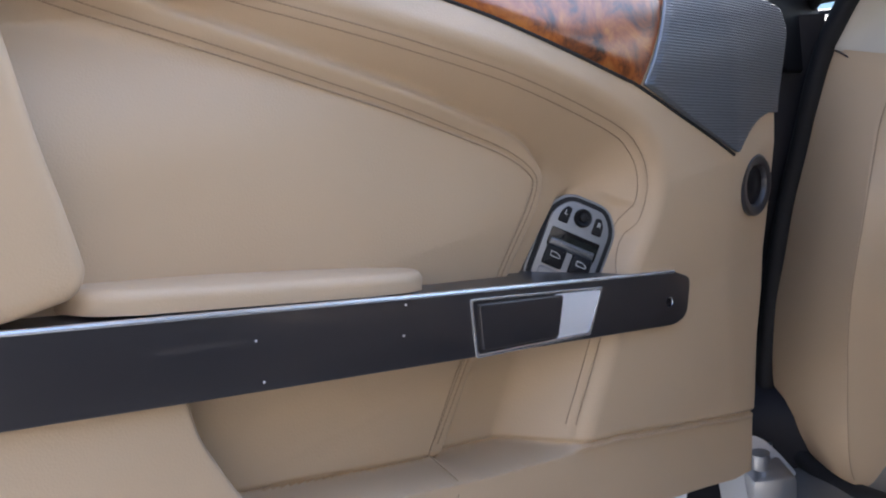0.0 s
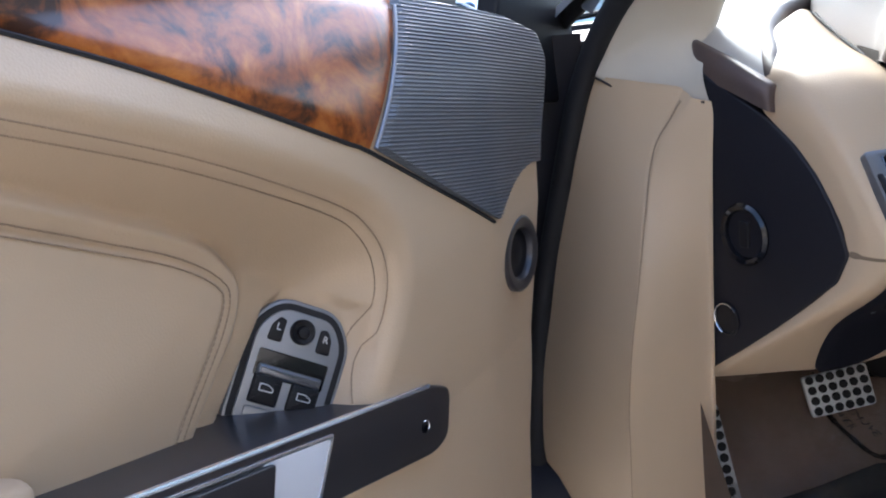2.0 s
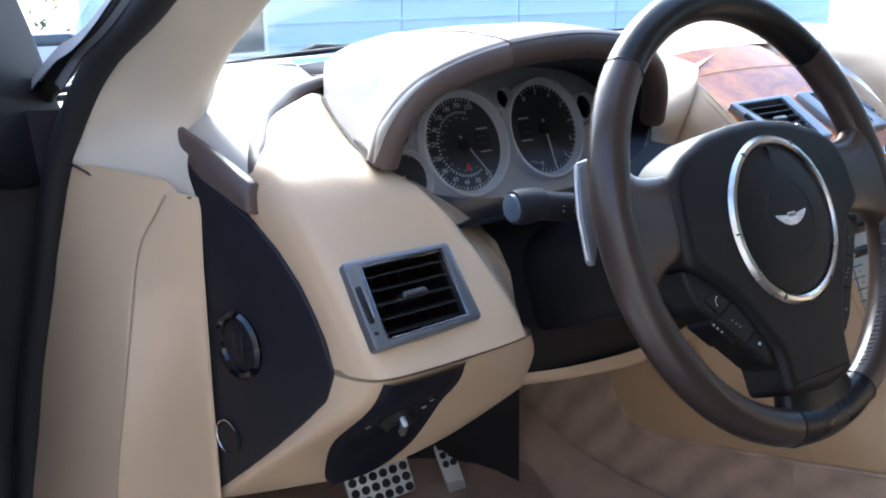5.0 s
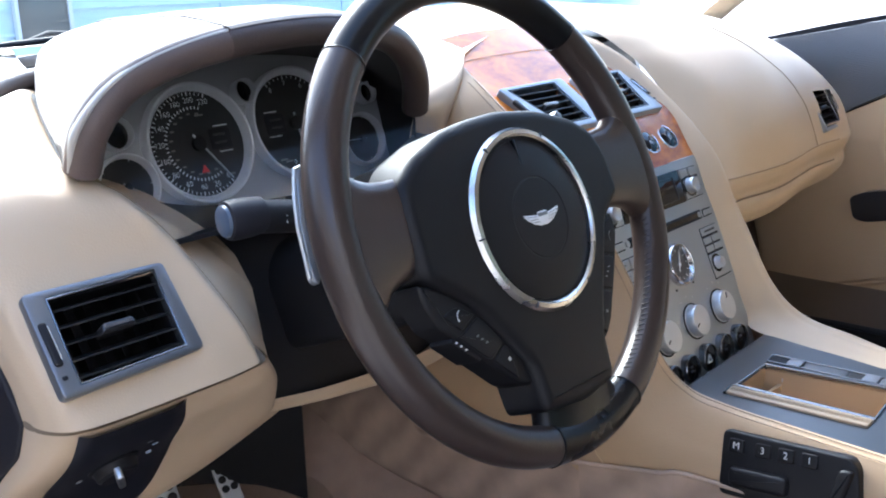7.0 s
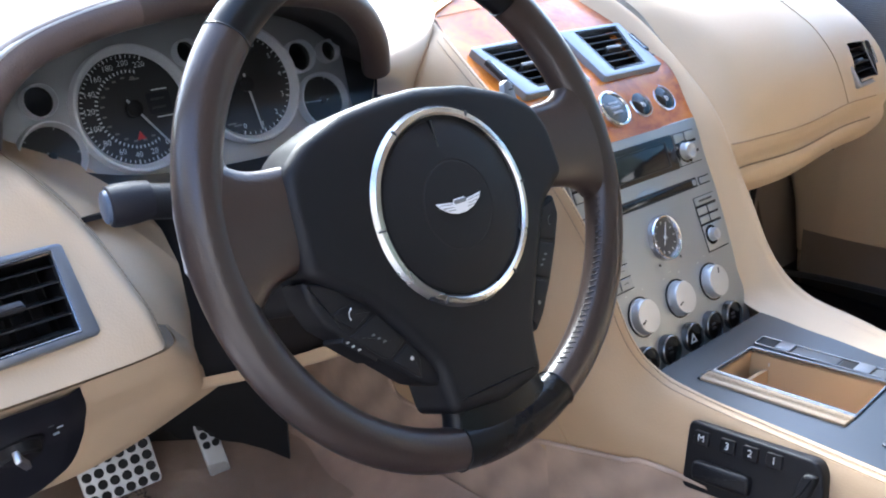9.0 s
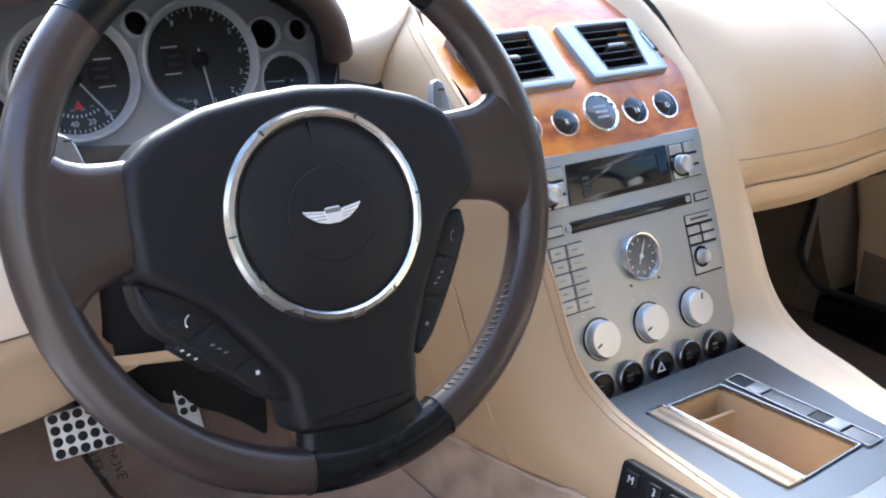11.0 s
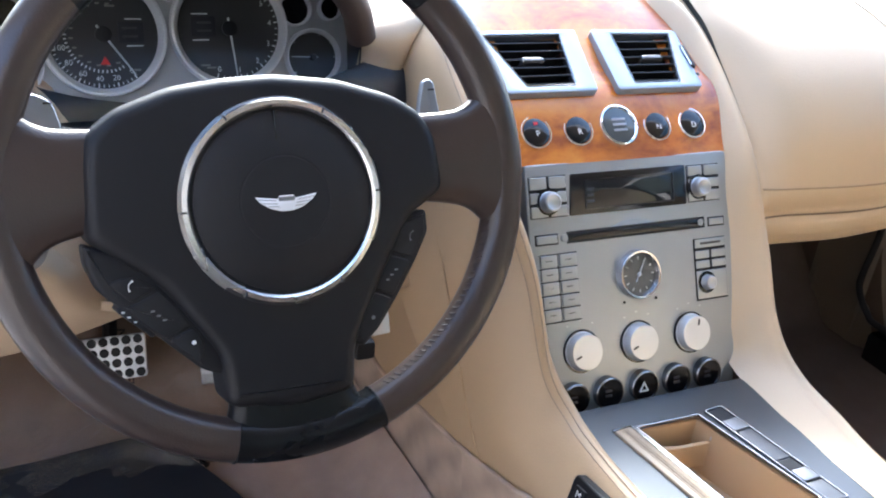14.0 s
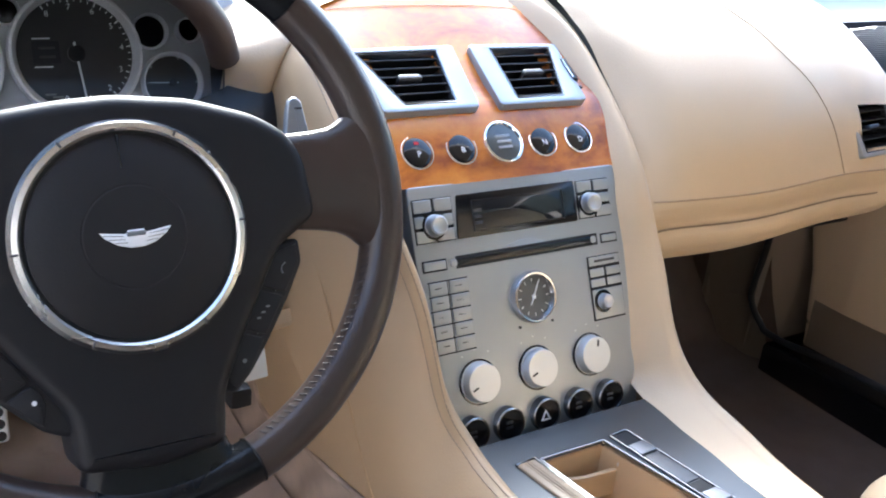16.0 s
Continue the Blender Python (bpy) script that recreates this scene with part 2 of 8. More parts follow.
def veneer(name, dark, mid, light, scale=16.0, stretch=(1, 1, 1), warp=1.2):
    """Figured wood under clear lacquer."""
    m = bpy.data.materials.new(name)
    m.use_nodes = True
    t = m.node_tree
    b = t.nodes["Principled BSDF"]
    tc, mp = t.nodes.new("ShaderNodeTexCoord"), t.nodes.new("ShaderNodeMapping")
    mp.inputs["Scale"].default_value = stretch
    t.links.new(tc.outputs["Object"], mp.inputs["Vector"])
    n1, n2, n3 = (t.nodes.new("ShaderNodeTexNoise") for _ in range(3))
    for n, s, d in ((n1, scale, 7), (n2, scale * 0.3, 3), (n3, scale * 9, 4)):
        n.inputs["Scale"].default_value, n.inputs["Detail"].default_value = s, d
        t.links.new(mp.outputs["Vector"], n.inputs["Vector"])
    n1.inputs["Distortion"].default_value = warp
    n1.inputs["Roughness"].default_value = 0.62
    ad = t.nodes.new("ShaderNodeMath")
    ad.operation = "MULTIPLY_ADD"
    ad.inputs[1].default_value = 0.16
    t.links.new(n3.outputs["Fac"], ad.inputs[0])
    t.links.new(n1.outputs["Fac"], ad.inputs[2])
    ramp = t.nodes.new("ShaderNodeValToRGB")
    e = ramp.color_ramp.elements
    e[0].position, e[0].color = 0.42, rgb(*dark)
    e[1].position, e[1].color = 0.78, rgb(*light)
    k = ramp.color_ramp.elements.new(0.58)
    k.color = rgb(*mid)
    t.links.new(ad.outputs["Value"], ramp.inputs["Fac"])
    mix = t.nodes.new("ShaderNodeMix")
    mix.data_type, mix.blend_type = "RGBA", "MULTIPLY"
    mix.inputs["Factor"].default_value = 0.5
    t.links.new(ramp.outputs["Color"], mix.inputs["A"])
    r2 = t.nodes.new("ShaderNodeValToRGB")
    r2.color_ramp.elements[0].position, r2.color_ramp.elements[0].color = 0.35, rgb(0.45, 0.38, 0.32)
    r2.color_ramp.elements[1].position = 0.62
    t.links.new(n2.outputs["Fac"], r2.inputs["Fac"])
    t.links.new(r2.outputs["Color"], mix.inputs["B"])
    t.links.new(mix.outputs["Result"], b.inputs["Base Color"])
    b.inputs["Roughness"].default_value = 0.5
    b.inputs["Specular IOR Level"].default_value = 0.15
    b.inputs["Coat Weight"].default_value = 1.0
    b.inputs["Coat IOR"].default_value = 1.58
    b.inputs["Coat Roughness"].default_value = 0.26
    return m


def glass(name, tint=(0.95, 0.98, 1.0), gloss=0.3):
    """A thin clear pane: mostly see-through with a faint mirror."""
    m = bpy.data.materials.new(name)
    m.use_nodes = True
    t = m.node_tree
    t.nodes.clear()
    out, tr, gl, mx, fr, dim = (t.nodes.new(k) for k in ("ShaderNodeOutputMaterial", "ShaderNodeBsdfTransparent", "ShaderNodeBsdfGlossy", "ShaderNodeMixShader", "ShaderNodeLayerWeight", "ShaderNodeMath"))
    tr.inputs["Color"].default_value = rgb(*tint)
    gl.inputs["Roughness"].default_value = 0.02
    fr.inputs["Blend"].default_value = 0.2
    dim.operation = "MULTIPLY"
    dim.inputs[1].default_value = gloss
    t.links.new(fr.outputs["Facing"], dim.inputs[0])
    t.links.new(dim.outputs["Value"], mx.inputs["Fac"])
    t.links.new(tr.outputs["BSDF"], mx.inputs[1])
    t.links.new(gl.outputs["BSDF"], mx.inputs[2])
    t.links.new(mx.outputs["Shader"], out.inputs["Surface"])
    return m


BEIGE = leather("beige_leather", (0.56, 0.42, 0.275))
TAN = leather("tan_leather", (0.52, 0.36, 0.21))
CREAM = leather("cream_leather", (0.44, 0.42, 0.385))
PILLAR = material("pillar_trim", (0.58, 0.53, 0.44), 0.7, grain=900, bump=0.1)
BROWN = leather("brown_leather", (0.040, 0.0275, 0.023), 0.29, bump=0.12)
BLACKHIDE = leather("black_leather", (0.0045, 0.0050, 0.0062), 0.28, bump=0.05)
BLACKHIDE.node_tree.nodes["Principled BSDF"].inputs["Specular IOR Level"].default_value = 0.26
BLACK = material("black_plastic", (0.010, 0.0095, 0.011), 0.52, bump=0.12, spec=0.3)
DARK = material("dark_trim", (0.009, 0.009, 0.014), 0.55, bump=0.1, spec=0.35)
GLOSS = material("gloss_black", (0.006, 0.006, 0.008), 0.12, bump=0)
RUBBER = material("seal_rubber", (0.010, 0.010, 0.012), 0.7, bump=0.15)
GRAPHITE = material("graphite_lacquer", (0.050, 0.047, 0.050), 0.32, metal=0.35, bump=0.02, coat=0.3)
BRIGHT = material("bright_metal", (0.24, 0.243, 0.252), 0.24, metal=1.0, vary=0.08, bump=0)
SILVER = material("silver_panel", (0.365, 0.38, 0.386), 0.42, metal=0.75, grain=1500, bump=0.03)
GUN = material("gunmetal", (0.22, 0.225, 0.24), 0.35, metal=0.7, bump=0.02)
SATIN = material("satin_silver", (0.56, 0.57, 0.58), 0.38, metal=0.7, vary=0.04, bump=0.02)
SWITCHGREY = material("switch_silver", (0.30, 0.31, 0.33), 0.4, metal=0.5, vary=0.05, bump=0.02)
CHROME = material("chrome", (0.85, 0.86, 0.88), 0.1, metal=1.0, vary=0.03, bump=0)
PEDAL = material("pedal_aluminium", (0.66, 0.67, 0.69), 0.45, metal=0.35, vary=0.06, grain=900, bump=0.05)
HUBRING = material("hub_ring_silver", (0.66, 0.66, 0.65), 0.27, metal=1.0, vary=0.04, bump=0)
DISH = material("latch_silver", (0.86, 0.88, 0.92), 0.35, metal=0.2, vary=0.03, bump=0)
LOUVRE = material("louvre_plastic", (0.020, 0.0195, 0.019), 0.36, bump=0.05)
LINING = material("hood_lining", (0.034, 0.032, 0.033), 0.8, grain=700, bump=0.3)
ALU = material("brushed_aluminium", (0.50, 0.51, 0.53), 0.34, metal=0.9, vary=0.05, grain=900, bump=0.05)
GRILLE = material("grille_plastic", (0.145, 0.155, 0.172), 0.40, metal=0.3, bump=0.05)
STRIPE = material("silver_edge", (0.75, 0.76, 0.78), 0.25, metal=0.8, bump=0)
CARPET = material("carpet", (0.60, 0.45, 0.345), 0.95, vary=0.25, scale=25, grain=900, bump=0.9, spec=0.1)
DECK = material("dark_silver", (0.095, 0.099, 0.104), 0.32, metal=0.85, grain=1500, bump=0.03)
BOARD = material("dial_silver", (0.42, 0.43, 0.45), 0.45, metal=0.3, grain=1500, bump=0.03)
# true taupe on the door end; elsewhere beige leather darkened for footwell shade
TAUPESHADE = leather("taupe_shade_trim", (0.20, 0.155, 0.118))
t = CARPET.node_tree
wave, mul = t.nodes.new("ShaderNodeTexWave"), t.nodes.new("ShaderNodeMix")
mul.data_type, mul.blend_type = "RGBA", "MULTIPLY"
mul.inputs["Factor"].default_value = 0.24
wave.bands_direction = "DIAGONAL"
wave.inputs["Scale"].default_value, wave.inputs["Distortion"].default_value, wave.inputs["Detail"].default_value = 11.0, 3.5, 2.0
t.links.new(next(n for n in t.nodes if n.type == "TEX_COORD").outputs["Object"], wave.inputs["Vector"])
base = next(n for n in t.nodes if n.type == "MIX" and n != mul)
t.links.new(base.outputs["Result"], mul.inputs["A"])
t.links.new(wave.outputs["Color"], mul.inputs["B"])
t.links.new(mul.outputs["Result"], t.nodes["Principled BSDF"].inputs["Base Color"])
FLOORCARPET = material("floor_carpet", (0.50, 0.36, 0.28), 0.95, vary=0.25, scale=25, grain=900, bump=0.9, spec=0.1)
# the same carpet, darkened to carry the far footwell's shade
SHADECARPET = material("shade_carpet", (0.12, 0.090, 0.072), 0.95, vary=0.25, scale=25, grain=900, bump=0.9, spec=0.1)
THREAD = material("thread", (0.22, 0.16, 0.105), 0.8, bump=0)
DOORTHREAD = material("door_thread", (0.34, 0.25, 0.165), 0.8, bump=0)
GRIPTHREAD = material("grip_thread", (0.045, 0.038, 0.036), 0.9, bump=0)
PALETHREAD = material("pale_thread", (0.22, 0.20, 0.18), 0.8, bump=0)
WHITE = material("white_print", (0.75, 0.75, 0.74), 0.5, bump=0)
WOODDOOR = veneer("burr_walnut", (0.040, 0.010, 0.003), (0.36, 0.092, 0.012), (0.62, 0.22, 0.036), 22)
WOODDASH = veneer("cherry_veneer", (0.30, 0.062, 0.006), (0.60, 0.175, 0.010), (0.74, 0.28, 0.022), 11, (1.0, 1.6, 1.6), 0.6)
PAINT = material("silver_paint", (0.27, 0.275, 0.28), 0.3, metal=0.6, bump=0, coat=0.6)
GLASS = glass("clear_glass", (0.88, 0.905, 0.90))
# tint added to cut the light through the far and rear windows
DIMGLASS = glass("dim_glass", (0.40, 0.45, 0.44))
LENS = glass("lens_glass", (0.97, 0.98, 1.0), 0.12)
t = LENS.node_tree
fres = t.nodes.new("ShaderNodeFresnel")
fres.inputs["IOR"].default_value = 1.22
t.links.new(fres.outputs["Fac"], next(n for n in t.nodes if n.type == "MIX_SHADER").inputs["Fac"])
SCREEN = material("display_glass", (0.010, 0.011, 0.013), 0.06, bump=0)
MIRROR = material("mirror_silver", (0.92, 0.94, 0.95), 0.02, metal=1.0, vary=0.01, bump=0)
RED = material("red_lamp", (0.7, 0.02, 0.015), 0.4, bump=0)

# ---- doors ----
SEAM = [(1.25, 1.17), (0.84, 1.035), (0.635, 0.965), (0.507, 0.918), (0.415, 0.881), (0.303, 0.827), (0.267, 0.799), (0.251, 0.767),
        (0.258, 0.728), (0.297, 0.673), (0.330, 0.607), (0.392, 0.512), (0.42, 0.45), (1.25, 0.45)]
PAD = [(1.25, 1.18), (0.90, 1.05), (0.717, 0.974), (0.619, 0.932), (0.530, 0.894), (0.460, 0.862), (0.408, 0.837), (0.374, 0.814), (0.356, 0.791), (0.356, 0.770),
       (0.366, 0.750), (0.388, 0.722), (0.413, 0.690), (0.461, 0.620), (0.529, 0.530), (0.55, 0.50), (1.25, 0.50)]
EDGE_Z, EDGE_A = [0.30, 0.411, 0.51, 0.57, 0.63, 0.69, 0.785, 0.84, 0.893, 0.96], [0.04, 0.031, 0.016, -0.002, -0.012, -0.018, -0.024, -0.046, -0.064, -0.075]
TOP_A, TOP_Z = [-0.12, -0.085, 0.016, 0.107, 0.2, 0.3, 0.5, 0.8, 1.2], [0.885, 0.897, 0.925, 0.937, 0.957, 0.978, 1.012, 1.045, 1.06]


def inside(poly, a, z):
    """Signed distance to an outline, positive inside."""
    best, odd = np.full(a.shape, 9.0), np.zeros(a.shape, bool)
    for (x0, y0), (x1, y1) in zip(poly, poly[1:] + poly[:1]):
        dx, dy = x1 - x0, y1 - y0
        t = np.clip(((a - x0) * dx + (z - y0) * dy) / (dx * dx + dy * dy), 0, 1)
        best = np.minimum(best, np.hypot(a - x0 - t * dx, z - y0 - t * dy))
        hit = ((y0 > z) != (y1 > z)) & (a < dx * (z - y0) / (dy if dy else 1e-9) + x0)
        odd ^= hit
    return np.where(odd, best, -best)


def ease(x):
    x = np.clip(x, 0, 1)
    return x * x * (3 - 2 * x)


SEAM_S = [tuple(q) for q in crom(SEAM[1:-2], 60)]
SEAM_S = [SEAM[0]] + SEAM_S + SEAM[-2:]
PAD_S = [PAD[0]] + [tuple(q) for q in crom(PAD[1:-2], 60)] + PAD[-2:]


PLATE_OUT = [(-0.040, -0.062), (0.040, -0.062), (0.0405, 0.020), (0.024, 0.042), (-0.022, 0.042), (-0.0405, 0.020)]
PLATE = [(0.318 - 0.8 * (0.92 * u + 0.39 * v) - 0.45 * (0.92 * v - 0.39 * u), 0.709 - 0.13 * (0.92 * u + 0.39 * v) + 0.94 * (0.92 * v - 0.39 * u)) for u, v in PLATE_OUT]


def relief(a, z):
    """How far the door's panel stands into the cabin."""
    a, z = np.asarray(a, float), np.asarray(z, float)
    p = 0.022 - 0.035 * np.maximum(a - 0.1, 0) - 0.06 * np.maximum(0.1 - a, 0) - 3.0 * np.clip(z - 0.86, 0, 0.11) ** 2
    p = p - 0.10 * np.clip(0.75 - z, 0, 0.13)
    d, e = inside(SEAM_S, a, z), inside(PAD_S, a, z)
    p = p - 0.068 * ease((d + 0.018) / 0.078)
    p = p - 0.0018 * np.exp(-((d / 0.0035) ** 2))
    p = p + 0.013 * ease(e / 0.012) + 0.005 * ease(e / 0.12) - 0.0028 * np.exp(-(((e + 0.001) / 0.005) ** 2)) - 0.0016 * np.exp(-(((e - 0.0235) / 0.0022) ** 2))
    lip = np.interp(a, [-0.1, 0.042, 0.32, 0.408, 0.527, 0.66, 1.2], [0.375, 0.414, 0.497, 0.518, 0.546, 0.584, 0.735]) - z
    s = ease(lip / 0.007)
    k = inside(PLATE, a, z)
    w = ease((k + 0.010) / 0.010)
    p = p * (1 - w) + (-0.0475 - 0.672 * ((a - 0.318) + 0.479 * (z - 0.709))) * w
    p = p * (1 - s) + (0.004 - 0.03 * a) * s - 0.006 * np.exp(-(((lip + 0.002) / 0.003) ** 2))
    rim = a - np.interp(z, EDGE_Z, EDGE_A)
    return p - 0.004 * np.clip(1 - rim / 0.010, 0, 1) ** 2


def build_door(name, put, label, full=True):
    door = thing(name, put(0.4, 0.3, -0.08), label, "car door")
    spot = lambda a, z, lift=0.0: put(a, z, float(relief(a, z)) + lift)

    def on_panel(a, z, lift):
        p = relief(a, z) + lift
        return np.array([[put(a[i, j], z[i, j], p[i, j]) for j in range(a.shape[1])] for i in range(a.shape[0])])

    # padded leather panel
    s, t = np.meshgrid(np.concatenate([np.linspace(0, 0.02, 8), np.linspace(0.023, 0.64, 250), np.linspace(0.645, 1.15, 60)]), np.linspace(0, 1, 330))
    top = np.interp(s - 0.05, TOP_A, TOP_Z) - 0.016 * ease((0.34 - s) / 0.05)
    foot = np.interp(s, [0, 0.05, 0.12, 0.26, 0.6, 1.2], [0.335, 0.342, 0.362, 0.398, 0.44, 0.46]) if full else 0.30
    z = foot + t * (top - foot)
    a = s + np.interp(z, EDGE_Z, EDGE_A)
    bm = sheet(on_panel(a, z, 0))
    eye_hole = put(0.0385, 0.7085, 0.0165)
    bmesh.ops.delete(bm, geom=[f for f in bm.faces if (f.calc_center_median() - eye_hole).length < 0.031], context="FACES")
    part("panel", bm, BEIGE, door, "smooth beige leather door panel", 60)

    # body of the door behind the panel
    rim = rpoly([(-0.12, 0.31), (-0.18, 0.50), (-0.19, 0.80), (-0.15, 0.90), (0.1, 0.955), (0.5, 1.03), (1.2, 1.07), (1.2, 0.40), (0.3, 0.36)], 0.03)
    bm = bmesh.new()
    vs = [[bm.verts.new(put(u, v, p)) for u, v in ccw(rim)] for p in (-0.105, -0.16)]
    bridge(bm, vs[0], vs[1])
    bm.faces.new(vs[0])
    bm.faces.new(vs[1][::-1])
    part("door_shell", bm, DARK, door, "dark painted door shell")
    # closing strip between panel and shell
    zz = np.linspace(0.345, 0.885, 30)
    g = np.array([[put(np.interp(v, EDGE_Z, EDGE_A) - 0.006 * k, v, float(relief(np.interp(v, EDGE_Z, EDGE_A), v)) - 0.002 - 0.040 * k) for v in zz] for k in range(4)])
    part("edge_strip", sheet(g), TAUPESHADE, door, "taupe end face of the door")
    aa = np.linspace(-0.10, 1.15, 40)
    g = np.array([[put(u, np.interp(u, TOP_A, TOP_Z) - (0.004, 0.002, 0.012)[k], (-0.018, -0.045, -0.09)[k]) for u in aa] for k in range(3)])
    part("belt_strip", sheet(g), RUBBER, door, "black rubber window belt strip")

    # wood veneer
    u = np.linspace(0, 1, 60)
    back = 0.0 if full else 0.12
    low_a = 0.2752 + back + u * (0.893 - back)
    low_z = np.interp(low_a, [0.258, 0.277, 0.341, 0.387, 0.46, 0.55, 0.65, 0.8, 1.2], [0.850, 0.858, 0.8865, 0.908, 0.942, 0.979, 1.006, 1.030, 1.055])
    up_a = 0.184 + back + u * (0.986 - back)
    up_z = np.interp(up_a, TOP_A, TOP_Z) + 0.001
    v = np.linspace(0, 1, 14)[:, None]
    wa, wz = low_a * (1 - v) + up_a * v, low_z * (1 - v) + up_z * v
    edge = np.minimum(np.minimum(v, 1 - v) * 10, 1) * np.minimum(u * 40, 1)
    part("wood_trim", sheet(on_panel(wa, wz, 0.001 + 0.0045 * np.sqrt(edge))), WOODDOOR, door, "glossy burr walnut veneer trim", 60)

    # ribbed loudspeaker cover: ribs run parallel to the window belt
    rim = [(0.097, 0.758), (0.194, 0.812), (0.271 + back, 0.857 + back * 0.45), (0.2505 + back, 0.8805 + back * 0.45), (0.2275 + back, 0.907 + back * 0.4), (0.203 + back, 0.9345 + back * 0.3), (0.184 + back, 0.962 + back * 0.2), (0.107, 0.944), (0.016, 0.928), (-0.055, 0.905),
           (-0.062, 0.880), (-0.024, 0.785), (-0.016, 0.789), (-0.005, 0.790), (0.030, 0.787), (0.055, 0.780), (0.075, 0.770), (0.088, 0.762)]
    tilt, ribs = 0.17, 62
    along = np.linspace(-0.10, 0.28 + back, 300)
    grid_a, grid_z, lift = [], [], []
    q = np.linspace(0, 1, 30)
    for k in range(ribs * 4 + 1):
        h = 0.759 + (0.953 - 0.759) * k / (ribs * 4)
        hit = along[inside(rim, along, h + tilt * (along - 0.097)) > 0]
        if len(hit) < 3:
            continue
        ra = hit.min() + (hit.max() - hit.min()) * q
        grid_a.append(ra)
        grid_z.append(h + tilt * (ra - 0.097))
        lift.append([0.0045 + (0, 0.0010, 0.0010, 0)[k % 4]] * len(q))
    lift = np.array(lift)
    lift[:, 0] = lift[:, -1] = 0.001
    part("speaker_cover", sheet(on_panel(np.array(grid_a), np.array(grid_z), lift)), GRILLE, door, "ribbed grey plastic speaker cover", 25)

    # dark joint below the veneer and the cover, pale end bead of the ribs
    joint = [(x, float(np.interp(x, low_a, low_z)) - 0.0015) for x in np.linspace(0.60, low_a[0], 16)] + [(0.194, 0.8105), (0.150, 0.786), (0.100, 0.7565)]
    part("trim_joint", tube([spot(x, y, 0.0004) for x, y in crom(joint, 50)], 0.0017, 6), RUBBER, door, "dark joint under the trim")
    bead = [(0.2715 + back, 0.8575 + back * 0.45), (0.2275 + back, 0.9075 + back * 0.4), (0.190 + back, 0.951 + back * 0.2)]
    part("cover_bead", tube([spot(x, y, 0.0040) for x, y in crom(bead, 24)], 0.0016, 6), SWITCHGREY, door)

    # tweeter
    tw = Plane(put(0.0385, 0.7085, 0.0165), put(1, 0, 0) - put(0, 0, 0), (0, 0, 1))
    if tw.n.dot(put(0, 0, 1) - put(0, 0, 0)) < 0:
        tw = Plane(tw.o, -tw.a, tw.b)
    bez = part("tweeter", lathe([(0.0370, -0.006), (0.0368, 0.0008), (0.0345, 0.0028), (0.029, 0.0030), (0.0255, 0.0010), (0.0235, -0.004), (0.0225, -0.012)], tw, 40, None, False), GRAPHITE, door, "dark grey round tweeter ring set flush")
    part("tweeter_cone", lathe([(0.0235, -0.011), (0.0235, -0.0045), (0.017, -0.0055), (0.008, -0.0030), (0.001, -0.0025)], tw, 32), BLACK, bez)

    # sewn lines
    sew = lambda line, off: [spot(x, y, 0.0012) for x, y in inset(line, off)[2:-3]]
    part("seam_thread", stitches(sew(SEAM_S, 0.003), 0.0042, 0.00055), DOORTHREAD, door)
    part("seam_thread", stitches(sew(SEAM_S, 0.010), 0.0042, 0.00055), DOORTHREAD, door)
    part("seam_thread", stitches(sew(PAD_S, 0.0205), 0.0042, 0.00055), DOORTHREAD, door)
    part("seam_thread", stitches(sew(PAD_S, 0.0265), 0.0042, 0.00055), DOORTHREAD, door)
    part("seam_thread", stitches([spot(0.49 + 0.058 * k, 0.632 - 0.083 * k, 0.001) for k in np.linspace(0, 1.28, 11)], 0.0042, 0.00055), DOORTHREAD, door)

    # armrest bar
    along = (put(1, 0, -0.039) - put(0, 0, 0)).normalized()
    bar = Plane(put(0.229, 0, 0.012), along, (0, 0, 1))
    flip = bar.n.dot(put(0, 0, 1) - put(0, 0, 0)) < 0
    sg = -1 if flip else 1
    bar = Plane(bar.o, along * sg, (0, 0, 1))
    face = lambda pts: [(sg * (x - 0.229), y) for x, y in pts]
    body = part("armrest_bar", solid(rpoly(face([(0.1905, 0.6377), (0.2216, 0.6521), (0.3159, 0.6723), (0.5856, 0.7309), (0.8992, 0.8003), (1.1658, 0.8591), (1.1767, 0.8039), (0.9118, 0.7438), (0.7838, 0.7151), (0.5268, 0.6585), (0.2235, 0.5925), (0.2009, 0.5971)]), 0.010, 5), bar, -0.085, 0.0, 0.002, 3),
                GRAPHITE, door, "dark graphite lacquered armrest bar")
    line = [bar.at(u, v, -0.0012) for u, v in face([(0.2230, 0.6522), (0.2882, 0.6660), (0.5856, 0.7304), (0.8992, 0.7997), (1.1550, 0.8559)])]
    part("bright_edge", tube(line, 0.0022, 8), STRIPE, body, "bright silver edge line")
    if full:
        part("latch_pocket", hoop(rpoly(face([(0.5298, 0.7122), (0.3477, 0.6716), (0.3728, 0.6291), (0.5298, 0.6584)]), 0.004), rpoly(face([(0.5268, 0.7091), (0.3525, 0.6694), (0.3748, 0.6332), (0.5268, 0.6616)]), 0.004), bar, -0.003, 0.0012, 0.0006), STRIPE, body, "bright metal surround of the latch")
        part("latch_dish", solid(rpoly(face([(0.4205, 0.6844), (0.3525, 0.6694), (0.3748, 0.6332), (0.4234, 0.6423)]), 0.003), bar, -0.004, 0.0007, 0.0003), DISH, body, "bright silver finger dish")
